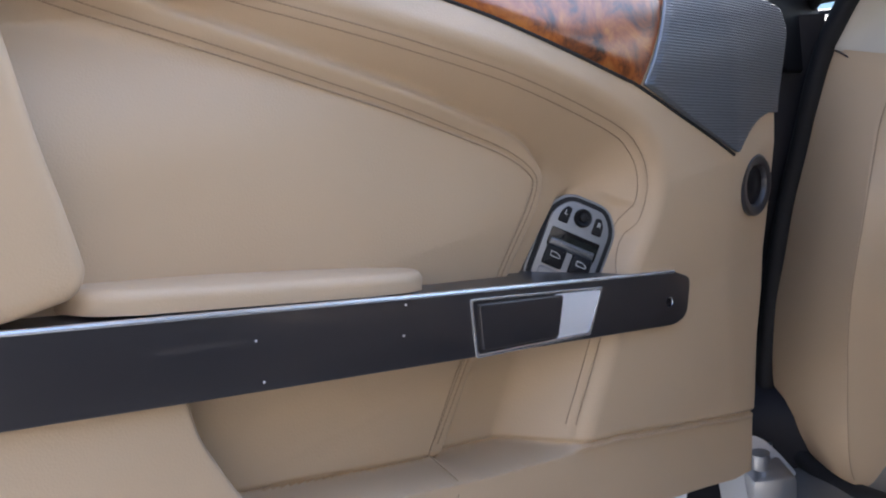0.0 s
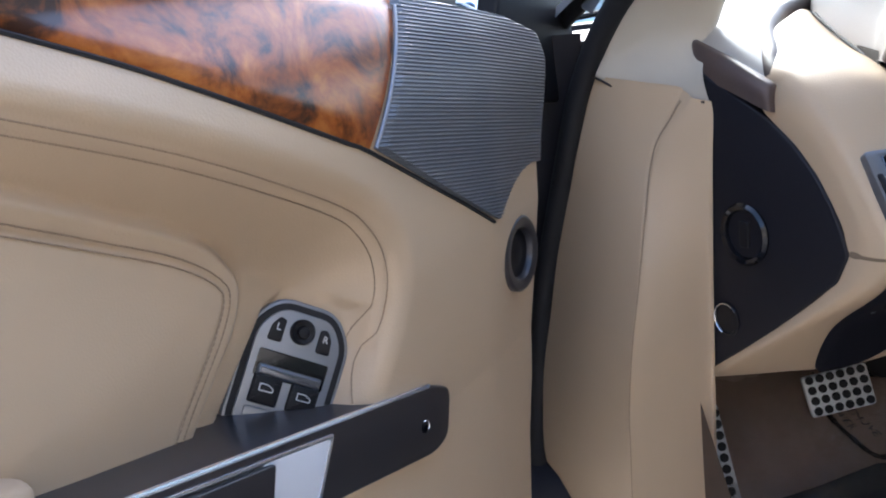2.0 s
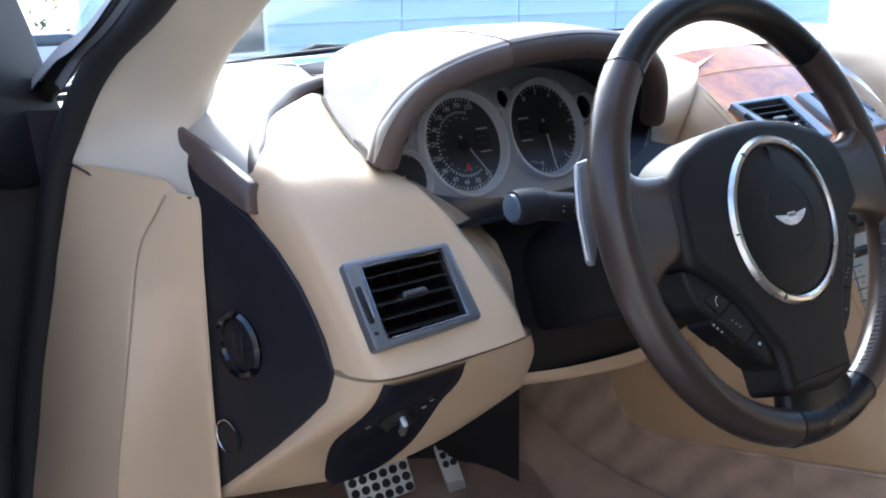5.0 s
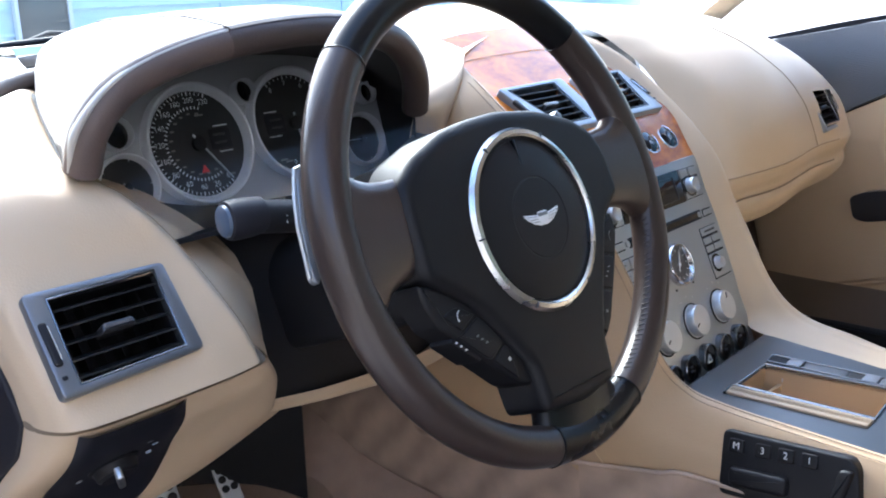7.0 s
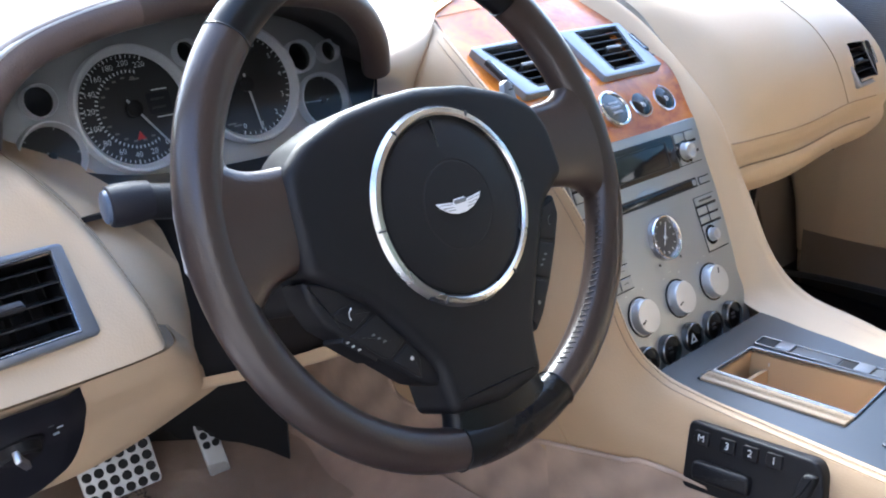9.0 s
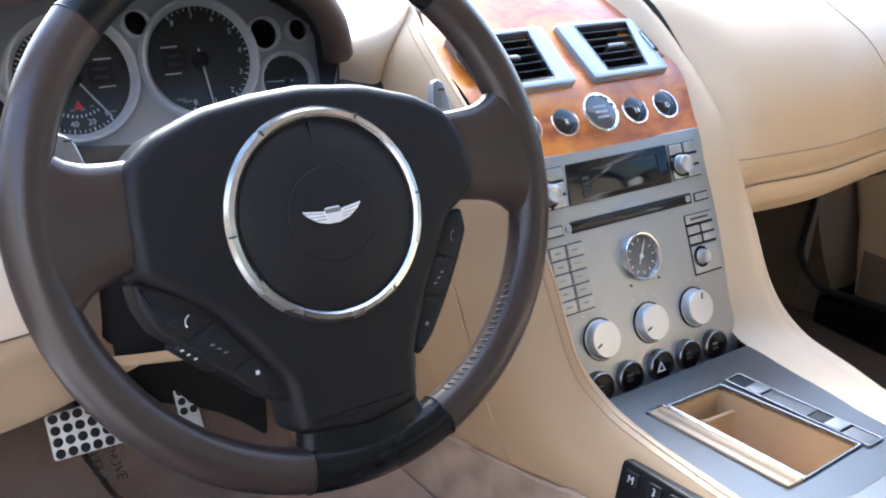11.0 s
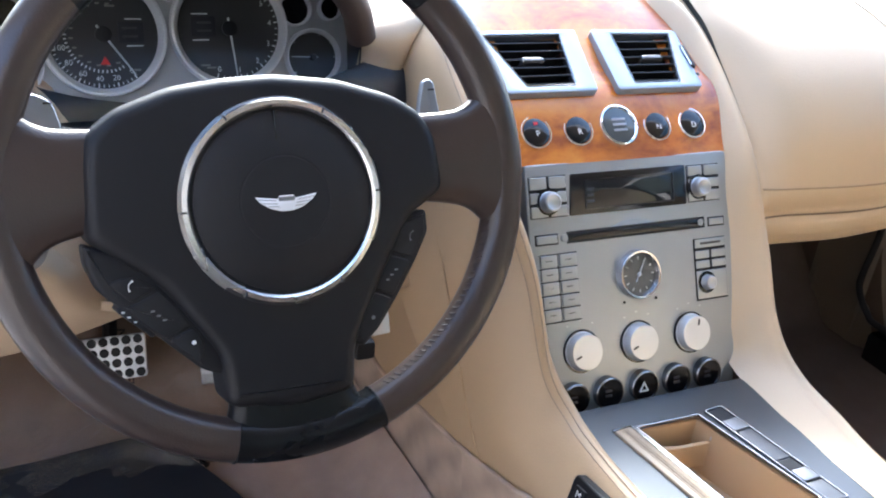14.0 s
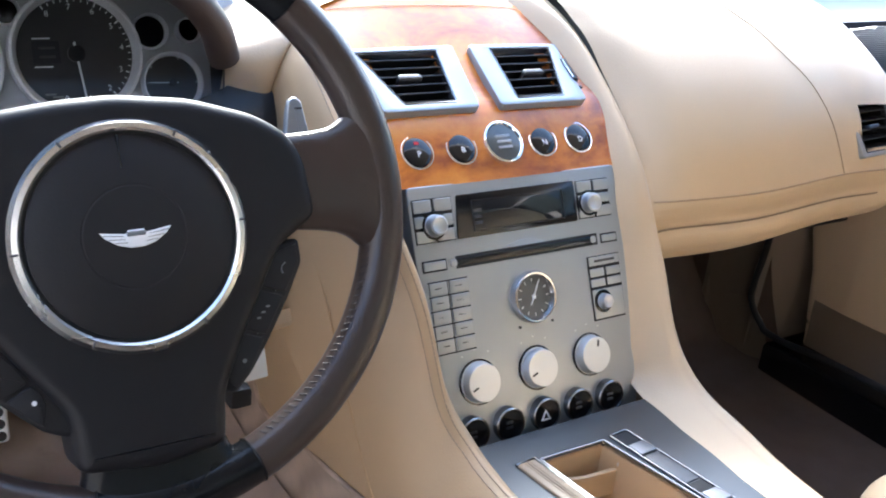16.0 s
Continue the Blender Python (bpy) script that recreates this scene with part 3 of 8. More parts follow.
        part("latch_lever", solid(rpoly(face([(0.5218, 0.7051), (0.4117, 0.6815), (0.4234, 0.6443), (0.5228, 0.6637)]), 0.003), bar, -0.004, 0.004, 0.0012), GRAPHITE, body, "dark door latch lever")
        part("bar_screw", lathe([(0.0055, -0.002), (0.0055, 0.0006), (0.004, 0.0009)], bar.moved(*face([(0.235, 0.622)])[0]), 16), GLOSS, body)
        sc = bar.moved(*face([(0.235, 0.622)])[0])
        # chrome arc drawn as the crescent of light on the screw
        part("screw_glint", tube([sc.at(0.0050 * math.cos(t), 0.0050 * math.sin(t), 0.0008) for t in np.linspace(-2.2 if sg > 0 else -0.9, 0.6 if sg > 0 else 1.9, 12)], 0.0006, 6), CHROME, body)
        for x, y in ((0.738, 0.743), (0.737, 0.712), (0.606, 0.704), (0.60, 0.728), (0.595, 0.732), (0.535, 0.7205)):
            part("paint_chip", lathe([(0.0012, -0.001), (0.0010, 0.0004)], bar.moved(*face([(x, y)])[0]), 8), WHITE, body)
        # soft pad lying on the bar
        rise = (put(1, 0, -0.039) - put(0, 0, 0)) + Vector((0, 0, 0.228))
        inward = put(0, 0, -1) - put(0, 0, 0)
        rest = Plane(put(0.571, 0.733, -0.012), rise, inward)
        if rest.n.z < 0:
            rest = Plane(rest.o, -rise, inward)
        w = -1 if rest.a.dot(rise) < 0 else 1
        part("armrest_pad", solid(rpoly([(w * x, y) for x, y in ((-0.018, 0.028), (-0.012, 0.010), (0.015, 0.000), (0.06, -0.004), (0.255, -0.005), (0.280, 0.004), (0.290, 0.026), (0.282, 0.048), (0.255, 0.054), (0.05, 0.054), (0.0, 0.048))], 0.018, 6), rest, -0.004, 0.0125, 0.0085, 6, None, 0.0025), BEIGE, door, "soft beige leather armrest pad")
        face_pl = Plane(put(0, 0, 0), (put(1, 0, -0.035) - put(0, 0, 0)) * sg, (0, 0, 1))
        flat = lambda pts: [(sg * x, y) for x, y in pts]
        part("rear_bolster", solid(rpoly(flat([(0.868, 1.03), (0.860, 0.963), (0.853, 0.903), (0.845, 0.855), (0.840, 0.820), (0.850, 0.806), (0.90, 0.802), (1.18, 0.86), (1.18, 1.05)]), 0.02, 6), face_pl, -0.07, 0.020, 0.013, 6), BEIGE, door, "rounded beige leather bolster")
        part("map_pocket", solid(rpoly(flat([(0.789, 0.722), (0.785, 0.686), (0.765, 0.638), (0.725, 0.57), (0.70, 0.50), (1.15, 0.50), (1.15, 0.80)]), 0.012, 5), face_pl, -0.07, 0.008, 0.006, 4), BEIGE, door, "beige leather map pocket")
        # window and mirror switches
        na, nz = put(1, 0, 0) - put(0, 0, 0), Vector((0, 0, 1))
        nc = put(0, 0, 1) - put(0, 0, 0)
        sp = Plane(put(0.318, 0.709, -0.045), -0.8 * na + 0.58 * nc - 0.13 * nz, -0.45 * na + 0.94 * nz).moved(0, 0, 0, -23)
        ro = rpoly(PLATE_OUT, 0.016, 6)
        sw = part("switch_panel", solid(ro, sp, -0.02, 0.003, 0.002), SWITCHGREY, door, "silver switch plate for windows and mirrors")
        part("dark_surround", solid([tuple(p) for p in inset(ro, 0.003)], sp, 0, 0.0040, 0.0003), RUBBER, sw)
        part("inner_plate", solid([tuple(p) for p in inset(ro, 0.0078)], sp, 0, 0.0056, 0.001), SWITCHGREY, sw, "silver inner plate")
        part("mirror_knob", lathe([(0.0095, 0.0), (0.0095, 0.008), (0.008, 0.0105), (0.005, 0.0095), (0.004, 0.012), (0.002, 0.0125)], sp.moved(0, 0.0205), 28), BLACK, sw, "round black mirror knob")
        for k in (1, -1):
            key = part("mirror_key", solid(rpoly([(k * 0.0135, 0.009), (k * 0.0245, 0.009), (k * 0.0235, 0.020), (k * 0.019, 0.027), (k * 0.0135, 0.026)], 0.002), sp, 0.0, 0.0075, 0.0012), BLACK, sw)
            part("key_letter", letters("L" if k < 0 else "R", sp.moved(k * 0.0185, 0.0195), 0.0075, 0.0078), WHITE, key)
            win = part("window_switch", solid(rrect(0.022, 0.021, 0.002, 4, k * 0.0145, -0.027), sp, 0.0, 0.009, 0.002), BLACK, sw, "black window switch")
            mk = lambda pts: [(k * 0.0145 + x, y + 0.003) for x, y in pts]
            part("window_mark", hoop(rpoly(mk([(-0.0055, -0.031), (0.0055, -0.031), (0.0055, -0.028), (0.001, -0.0255), (-0.0055, -0.0255)]), 0.0008), rpoly(mk([(-0.0048, -0.0303), (0.0048, -0.0303), (0.0048, -0.0283), (0.001, -0.0263), (-0.0048, -0.0263)]), 0.0008), sp, 0.0085, 0.0093, 0.0001), WHITE, win)
        part("switch_recess", solid(rrect(0.054, 0.020, 0.002, 4, 0.0, -0.008), sp, 0, 0.0060, 0.0004), GLOSS, sw)
        part("lower_dish", solid(rrect(0.052, 0.012, 0.003, 4, 0.0, -0.046), sp, 0, 0.0064, 0.0012), GUN, sw)
        part("recess_ramp", solid(rrect(0.050, 0.009, 0.002, 4, 0.0, -0.013), sp, 0, 0.0080, 0.003), GUN, sw)
        # window pane and mirror outside it
        g = np.array([[put(x, float(np.interp(x, TOP_A, TOP_Z)) - 0.02 + h, -0.10 - 0.10 * h) for x in np.linspace(0.04, 1.15, 12)] for h in np.linspace(0, 0.30, 4)])
        pane = part("window_pane", sheet(g, 0.004), GLASS, door, "clear lowered side window glass")
        pane.visible_shadow = False
        part("mirror_sail", solid(rpoly(flat([(-0.175, 1.07), (-0.158, 0.99), (-0.122, 0.90), (-0.19, 0.86), (-0.225, 0.81), (-0.324, 0.797), (-0.366, 0.832), (-0.332, 0.897), (-0.304, 0.961), (-0.25, 1.06)]), 0.012), face_pl, -0.10, -0.075, 0.006), BLACK, door, "black plastic mirror sail panel")
        mir = Plane(put(0, 0, -0.20), na * sg, nz)
        house = part("door_mirror", solid(rpoly(flat([(0.14, 0.945), (0.13, 1.09), (-0.02, 1.11), (-0.24, 1.07), (-0.26, 0.985), (-0.30, 0.955), (-0.29, 0.87), (-0.20, 0.86), (-0.08, 0.862), (0.08, 0.895)]), 0.025, 6), mir, -0.10, 0.0, 0.012, 4), BLACK, door, "black side mirror housing")
        part("mirror_glass", solid(rpoly(flat([(0.12, 0.965), (0.11, 1.075), (-0.02, 1.09), (-0.125, 1.06), (-0.115, 0.985), (-0.06, 0.965), (0.05, 0.958)]), 0.02, 6), mir, -0.01, 0.003, 0.001), MIRROR, house, "silvered mirror glass")
        part("mirror_stem", tube([put(-0.10, 0.90, -0.11), put(-0.12, 0.935, -0.22)], 0.022, 12), BLACK, door)
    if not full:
        # made-up brown sheet: footwell shade put into the far door's lower panel
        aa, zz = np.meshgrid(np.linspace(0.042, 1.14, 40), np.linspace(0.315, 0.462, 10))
        part("lower_trim", sheet(on_panel(aa, zz, 0.004)), TAUPESHADE, door, "dark leather sheet for shade low on the far door", 60)
    return door


A_OPEN, N_OPEN = Vector((-0.715, -0.699, 0)).normalized(), Vector((0.699, -0.715, 0)).normalized()
build_door("driver_door", lambda a, z, p: Vector((-0.605, 0.355, 0)) + A_OPEN * a + N_OPEN * p + Vector((0, 0, z)),
           "open car door trimmed in beige leather with walnut veneer and dark armrest bar")
build_door("passenger_door", lambda a, z, p: Vector((1.255 - p, 0.355 - a, z - 0.075)),
           "closed far car door trimmed in beige leather with walnut veneer", False)

# ---- steering wheel ----
WH = Plane((0, 0, 0.80), (1, 0, 0), (0, 0.375, 0.927))


HUB = material("hub_plastic", (0.0075, 0.0072, 0.0088), 0.5, bump=0.10, spec=0.28)


def build_wheel():
    wheel = thing("steering_wheel", (0, 0.05, 0.78), "three-spoke steering wheel in worn brown leather with black hub", "steering wheel")
    cv, ch, R = 0.013, -0.017, 0.191

    def arc(d0, d1, r=0.0165, n=40):
        pts = [WH.at(R * math.cos(t), cv + R * math.sin(t), ch) for t in np.radians(np.linspace(d0, d1, n))]
        return tube(pts, r, 20)

    left = part("rim_grip", arc(135, 256), BROWN, wheel, "worn brown leather rim grip")
    right = part("rim_grip", arc(-70, 46), BROWN, wheel, "worn brown leather rim grip")
    part("rim_bottom", arc(-104.3, -69.7, 0.0168, 20), BLACKHIDE, wheel, "black leather lower rim section")
    part("rim_top", arc(45.7, 135.3, 0.0162), BLACKHIDE, wheel, "black leather upper rim section")
    for d, s in ((135, 0.0168), (46, 0.0168), (-104, 0.0171), (-70, 0.0171)):
        t = radians(d)
        c, e = WH.at(R * math.cos(t), cv + R * math.sin(t), ch), (WH.a * math.cos(t) + WH.b * math.sin(t))
        part("rim_seam", tube([c + (e * math.cos(k) + WH.n * math.sin(k)) * s for k in np.linspace(0, 2 * math.pi, 24, endpoint=False)], 0.0006, 5, None, True), BLACKHIDE, wheel)
    # sewing on the inner side of the right grip
    line = lambda d0, d1, k: [WH.at((R - 0.0165 * math.cos(k)) * math.cos(t), cv + (R - 0.0165 * math.cos(k)) * math.sin(t), ch + 0.0165 * math.sin(k)) for t in np.radians(np.linspace(d0, d1, 40))]
    for g, d0, d1 in ((right, -66, -12),):
        for k in range(0, 30):
            t0 = d0 + (d1 - d0) * k / 30
            a, b = line(t0, t0 + 0.1, 0.22)[0], line(t0 + 0.8, t0 + 0.9, 0.58)[0]
            if k == 0:
                bm = bmesh.new()
            tube([a, b], 0.0007, 5, bm)
        part("grip_stitching", bm, GRIPTHREAD, g, "brown cross stitching")
    # side spokes in brown leather
    for k, name in ((-1, "left"), (1, "right")):
        rings = []
        for f in np.linspace(0, 1, 16):
            x = 0.118 + 0.067 * f
            top = np.interp(f, [0, 0.3, 0.5, 0.65, 0.8, 1.0], [0.059, 0.0595, 0.061, 0.065, 0.073, 0.085])
            bot = np.interp(f, [0, 0.3, 0.5, 0.65, 0.8, 1.0], [-0.010, -0.013, -0.016, -0.021, -0.031, -0.046])
            thick = 0.0125 + 0.003 * f
            c, e = (top + bot) / 2, (top - bot) / 2
            ring = []
            for t in np.linspace(0, 2 * math.pi, 28, endpoint=False):
                cs, sn = math.cos(t), math.sin(t)
                ring.append(WH.at(k * x, c + e * math.copysign(abs(sn) ** 0.6, sn), -0.018 + thick * math.copysign(abs(cs) ** 0.75, cs)))
            rings.append(ring)
        bm = bmesh.new()
        vs = [[bm.verts.new(p) for p in r] for r in rings]
        for a, b in zip(vs, vs[1:]):
            bridge(bm, a, b)
        bm.faces.new(vs[0])
        bm.faces.new(vs[-1])
        part("spoke", bm, BROWN, wheel, "brown leather side spoke", 60)
    rings = []
    for f in np.linspace(0, 1, 14):
        y = -0.118 - 0.058 * f
        l = np.interp(f, [0, 0.3, 0.55, 0.75, 1.0], [-0.046, -0.047, -0.049, -0.053, -0.062])
        r = np.interp(f, [0, 0.3, 0.55, 0.75, 1.0], [0.044, 0.045, 0.050, 0.057, 0.070])
        c, e = (l + r) / 2, (r - l) / 2
        rings.append([WH.at(c + e * math.copysign(abs(math.cos(t)) ** 0.6, math.cos(t)), y, -0.019 + (0.013 + 0.002 * f) * math.copysign(abs(math.sin(t)) ** 0.75, math.sin(t))) for t in np.linspace(0, 2 * math.pi, 28, endpoint=False)])
    bm = bmesh.new()
    vs = [[bm.verts.new(p) for p in r] for r in rings]
    for a, b in zip(vs, vs[1:]):
        bridge(bm, a, b)
    bm.faces.new(vs[0])
    bm.faces.new(vs[-1])
    part("spoke", bm, BLACKHIDE, wheel, "glossy black lower spoke", 60)
    # hub
    hub = [(-0.131, 0.054), (-0.111, 0.071), (-0.073, 0.085), (-0.036, 0.090), (0.0, 0.092), (0.049, 0.087), (0.093, 0.074), (0.116, 0.060), (0.127, 0.040), (0.131, -0.001),
           (0.100, -0.020), (0.080, -0.054), (0.058, -0.094), (0.049, -0.112), (0.045, -0.147), (0.0, -0.153), (-0.052, -0.145), (-0.054, -0.106), (-0.088, -0.056), (-0.100, -0.044), (-0.137, -0.016), (-0.135, 0.032)]
    part("hub_pad", solid(rpoly(hub, 0.008, 4), WH, -0.045, 0.0, 0.0105, 8), HUB, wheel, "matt black airbag cover")
    ring = part("hub_ring", lathe([(0.0678, -0.002), (0.0678, 0.003), (0.0695, 0.0048), (0.073, 0.0040), (0.0755, 0.0005), (0.0755, -0.003)], WH, 72), HUBRING, wheel, "satin silver ring round the hub")
    for d in (62, 2, -58, -118, -178, 122):
        pl = WH.moved(0.0712 * math.cos(radians(d)), 0.0712 * math.sin(radians(d)), 0, d)
        part("ring_notch", solid(rrect(0.0045, 0.0016, 0.0005, 3, 0.0010, 0), pl, 0.002, 0.0050, 0.0003), GRAPHITE, ring)
    centre = part("centre_disc", lathe([(0.0655, -0.004), (0.0650, 0.001), (0.055, 0.0045), (0.034, 0.0065), (0.0335, 0.0062), (0.0328, 0.0062), (0.0323, 0.0067), (0.015, 0.0075), (0.001, 0.0077)], WH, 64), BLACK, wheel, "black domed centre disc")
    part("disc_slit", solid(rrect(0.0012, 0.032, 0.0004, 3, -0.003, 0.049), WH, 0.0, 0.0055, 0.0003), GLOSS, centre)
    wing = [(-0.0225, 0.0045), (-0.012, 0.0030), (-0.0065, 0.0022), (-0.005, 0.0045), (0.005, 0.0045), (0.0065, 0.0022), (0.012, 0.0030), (0.0225, 0.0045), (0.0195, 0.0005), (0.012, -0.0045), (0.004, -0.0068), (-0.004, -0.0068), (-0.012, -0.0045), (-0.0195, 0.0005)]
    emblem = part("hub_emblem", solid(wing, WH, 0.006, 0.0088, 0.0005, 2), DISH, centre, "plain silver wing-shaped emblem")
    for k in (-1, 1):
        for n, (x0, y0, x1, y1) in enumerate(((0.0080, 0.0010, 0.0205, 0.0025), (0.0070, -0.0012, 0.0175, -0.0004), (0.0060, -0.0034, 0.0135, -0.0028))):
            part("feather_line", tube([WH.at(k * x0, y0, 0.0088), WH.at(k * x1, y1, 0.0088)], 0.00028, 5), GUN, emblem)
    part("emblem_bar", solid(rrect(0.0120, 0.0030, 0.0006, 3, 0, 0.0020), WH, 0.007, 0.0092, 0.0003), GUN, emblem)
    # key pads: three keys each, set in a plate beside the hub
    plates = {-1: ([(-0.139, -0.018), (-0.138, -0.034), (-0.131, -0.052), (-0.119, -0.0635), (-0.089, -0.0932), (-0.068, -0.1140), (-0.053, -0.1215), (-0.044, -0.112), (-0.050, -0.090), (-0.092, -0.036)],
                   ([(-0.1256, -0.0460), (-0.1180, -0.0432), (-0.1080, -0.0428), (-0.0925, -0.0528), (-0.1115, -0.0614)],
                    [(-0.1178, -0.0628), (-0.1105, -0.0625), (-0.0912, -0.0545), (-0.0805, -0.0675), (-0.0722, -0.0810), (-0.0890, -0.0895), (-0.0945, -0.0865)],
                    [(-0.0885, -0.0908), (-0.0715, -0.0824), (-0.0660, -0.0890), (-0.0640, -0.0970), (-0.0673, -0.1120)])),
              1: ([(0.1165, -0.0155), (0.117, -0.033), (0.104, -0.056), (0.086, -0.083), (0.070, -0.104), (0.0560, -0.1165), (0.044, -0.110), (0.050, -0.080), (0.090, -0.018)],
                  ([(0.1130, -0.0190), (0.1135, -0.0330), (0.1010, -0.0525), (0.0815, -0.0455), (0.0940, -0.0240)],
                   [(0.1000, -0.0540), (0.0830, -0.0800), (0.0665, -0.0730), (0.0805, -0.0472)],
                   [(0.0820, -0.0815), (0.0690, -0.1010), (0.0565, -0.1130), (0.0500, -0.1030), (0.0657, -0.0745)]))}
    for k, (outline, keys) in plates.items():
        base = part("key_pad", solid(rpoly(ccw(outline), 0.004, 4), WH, -0.035, -0.0078, 0.004, 4), BLACK, wheel, "black steering wheel key pad")
        for n, q in enumerate(keys):
            key_ob = part("key", solid(rpoly([tuple(p) for p in inset(ccw(q), 0.0005)], 0.0022), WH, -0.012, -0.0062, 0.0010), BLACK, base)
            c = np.mean(q, 0)
            if n == 0:
                part("phone_mark", tube([WH.at(c[0] + 0.0024, c[1] + 0.0034, -0.0062), WH.at(c[0] - 0.0004, c[1] + 0.0012, -0.0061), WH.at(c[0] - 0.0010, c[1] - 0.0020, -0.0061), WH.at(c[0] - 0.0002, c[1] - 0.0040, -0.0062)], [0.0007, 0.0003, 0.0003, 0.0007], 6), WHITE if k < 0 else GUN, key_ob)
            elif n == 1:
                for d in (-0.0052, 0.0, 0.0052):
                    part("key_mark", solid(rrect(0.0030, 0.0014, 0.0003, 2, c[0] - k * d * 0.72, c[1] - abs(d) * math.copysign(0.68, d)), WH, -0.0066, -0.0060, 0.0001, 1), GUN, key_ob)
            else:
                part("dot_mark", lathe([(0.0017, -0.0066), (0.0016, -0.0059)], WH.moved(c[0], c[1]), 10), WHITE if k < 0 else GUN, key_ob)
    # small switch block behind the left key pad
    block_ = part("rear_switch", solid(rpoly(ccw([(-0.1165, -0.0600), (-0.0945, -0.0830), (-0.0985, -0.0880), (-0.1215, -0.0660)]), 0.0015), WH, -0.034, -0.0105, 0.001), BLACK, wheel, "small black switch block")
    for u, v in ((-0.1165, -0.0675), (-0.1130, -0.0712), (-0.1090, -0.0750)):
        part("switch_dot", solid(rrect(0.0024, 0.0012, 0.0003, 2, u, v), WH, -0.0110, -0.0100, 0.0001, 1), WHITE, block_)
    # paddles behind the wheel
    for k in (-1, 1):
        pd = WH.moved(0, 0, -0.055)
        out = [(0.132, 0.045), (0.1385, 0.078), (0.1415, 0.087), (0.1465, 0.0895), (0.1515, 0.086), (0.155, 0.060), (0.158, 0.02), (0.150, 0.0)]
        if k < 0:
            out = [(0.139, 0.060), (0.145, 0.082), (0.158, 0.088), (0.176, 0.085), (0.187, 0.045), (0.191, 0.006), (0.186, 0.002), (0.165, 0.04)]
        out = [(k * x, y) for x, y in out]
        pad = part("paddle", solid(rpoly(out, 0.006, 5), pd, -0.003, 0.003, 0.002), SWITCHGREY, wheel, "gear paddle behind the spoke")
        if k < 0:
            part("paddle_edge", tube([pd.at(x, y, 0.001) for x, y in ((-0.158, 0.088), (-0.176, 0.0855), (-0.183, 0.066), (-0.188, 0.045), (-0.1915, 0.008))], 0.0017, 8), SATIN, pad, "bright silver paddle edge")
        part("paddle_mark", solid(rrect(0.006, 0.0015, 0.0004, 2, k * 0.148, 0.080), pd, 0.002, 0.0034, 0.0001, 1), GRAPHITE, pad)
    return wheel


build_wheel()

# steering column with its shroud and stalk
col = thing("steering_column", (0, 0.15, 0.72), "black steering column shroud with an indicator stalk", "steering column")
ax = Plane(WH.at(0, 0.0, -0.03), (1, 0, 0), (0, 0.375, 0.927))
part("shroud", solid(rpoly([(-0.072, -0.055), (0.072, -0.055), (0.080, 0.02), (0.055, 0.052), (-0.055, 0.052), (-0.080, 0.02)], 0.02, 6), ax, -0.24, -0.012, 0.012, 4), BLACK, col, "black plastic column shroud")
part("hub_collar", lathe([(0.060, -0.02), (0.052, 0.0), (0.04, 0.004)], ax.moved(0, 0, -0.005), 32), BLACK, col)
a0, a1 = Vector((-0.211, 0.123, 0.825)), Vector((-0.06, 0.10, 0.800))
d = (a1 - a0).normalized()
stalk = part("stalk", tube([a0 + d * 0.02, a0 + d * 0.06, a1], [0.0128, 0.0128, 0.011], 14), BLACK, col, "black indicator stalk")
sp = Plane(a0 + d * 0.022, d.cross((0, 0, 1)), (0, 0, 1))
if sp.n.dot(d) > 0:
    sp = Plane(sp.o, -sp.a, sp.b)
part("stalk_face", lathe([(0.0122, 0.0), (0.0122, 0.0195), (0.0112, 0.0218), (0.0085, 0.0228), (0.0004, 0.0230)], sp, 24), material("stalk_grey", (0.06, 0.085, 0.13), 0.35, bump=0), stalk, "blue-grey stalk end face")
part("stalk_end", lathe([(0.0135, -0.010), (0.0150, 0.002), (0.0152, 0.014), (0.0142, 0.0185), (0.0124, 0.0195)], sp, 24), DARK, stalk, "dark faceted stalk end")
for k in range(3):
    q = a0 + d * (0.045 + 0.012 * k)
    part("stalk_mark", tube([q + Vector((0, -0.0118, -0.003)), q + Vector((0, -0.0118, 0.003))], 0.0009, 5), WHITE, stalk)

# ---- dashboard ----
dash = thing("dashboard", (0.4, 0.40, 0.55), "full-width beige leather dashboard with cream top and walnut centre", "dashboard")


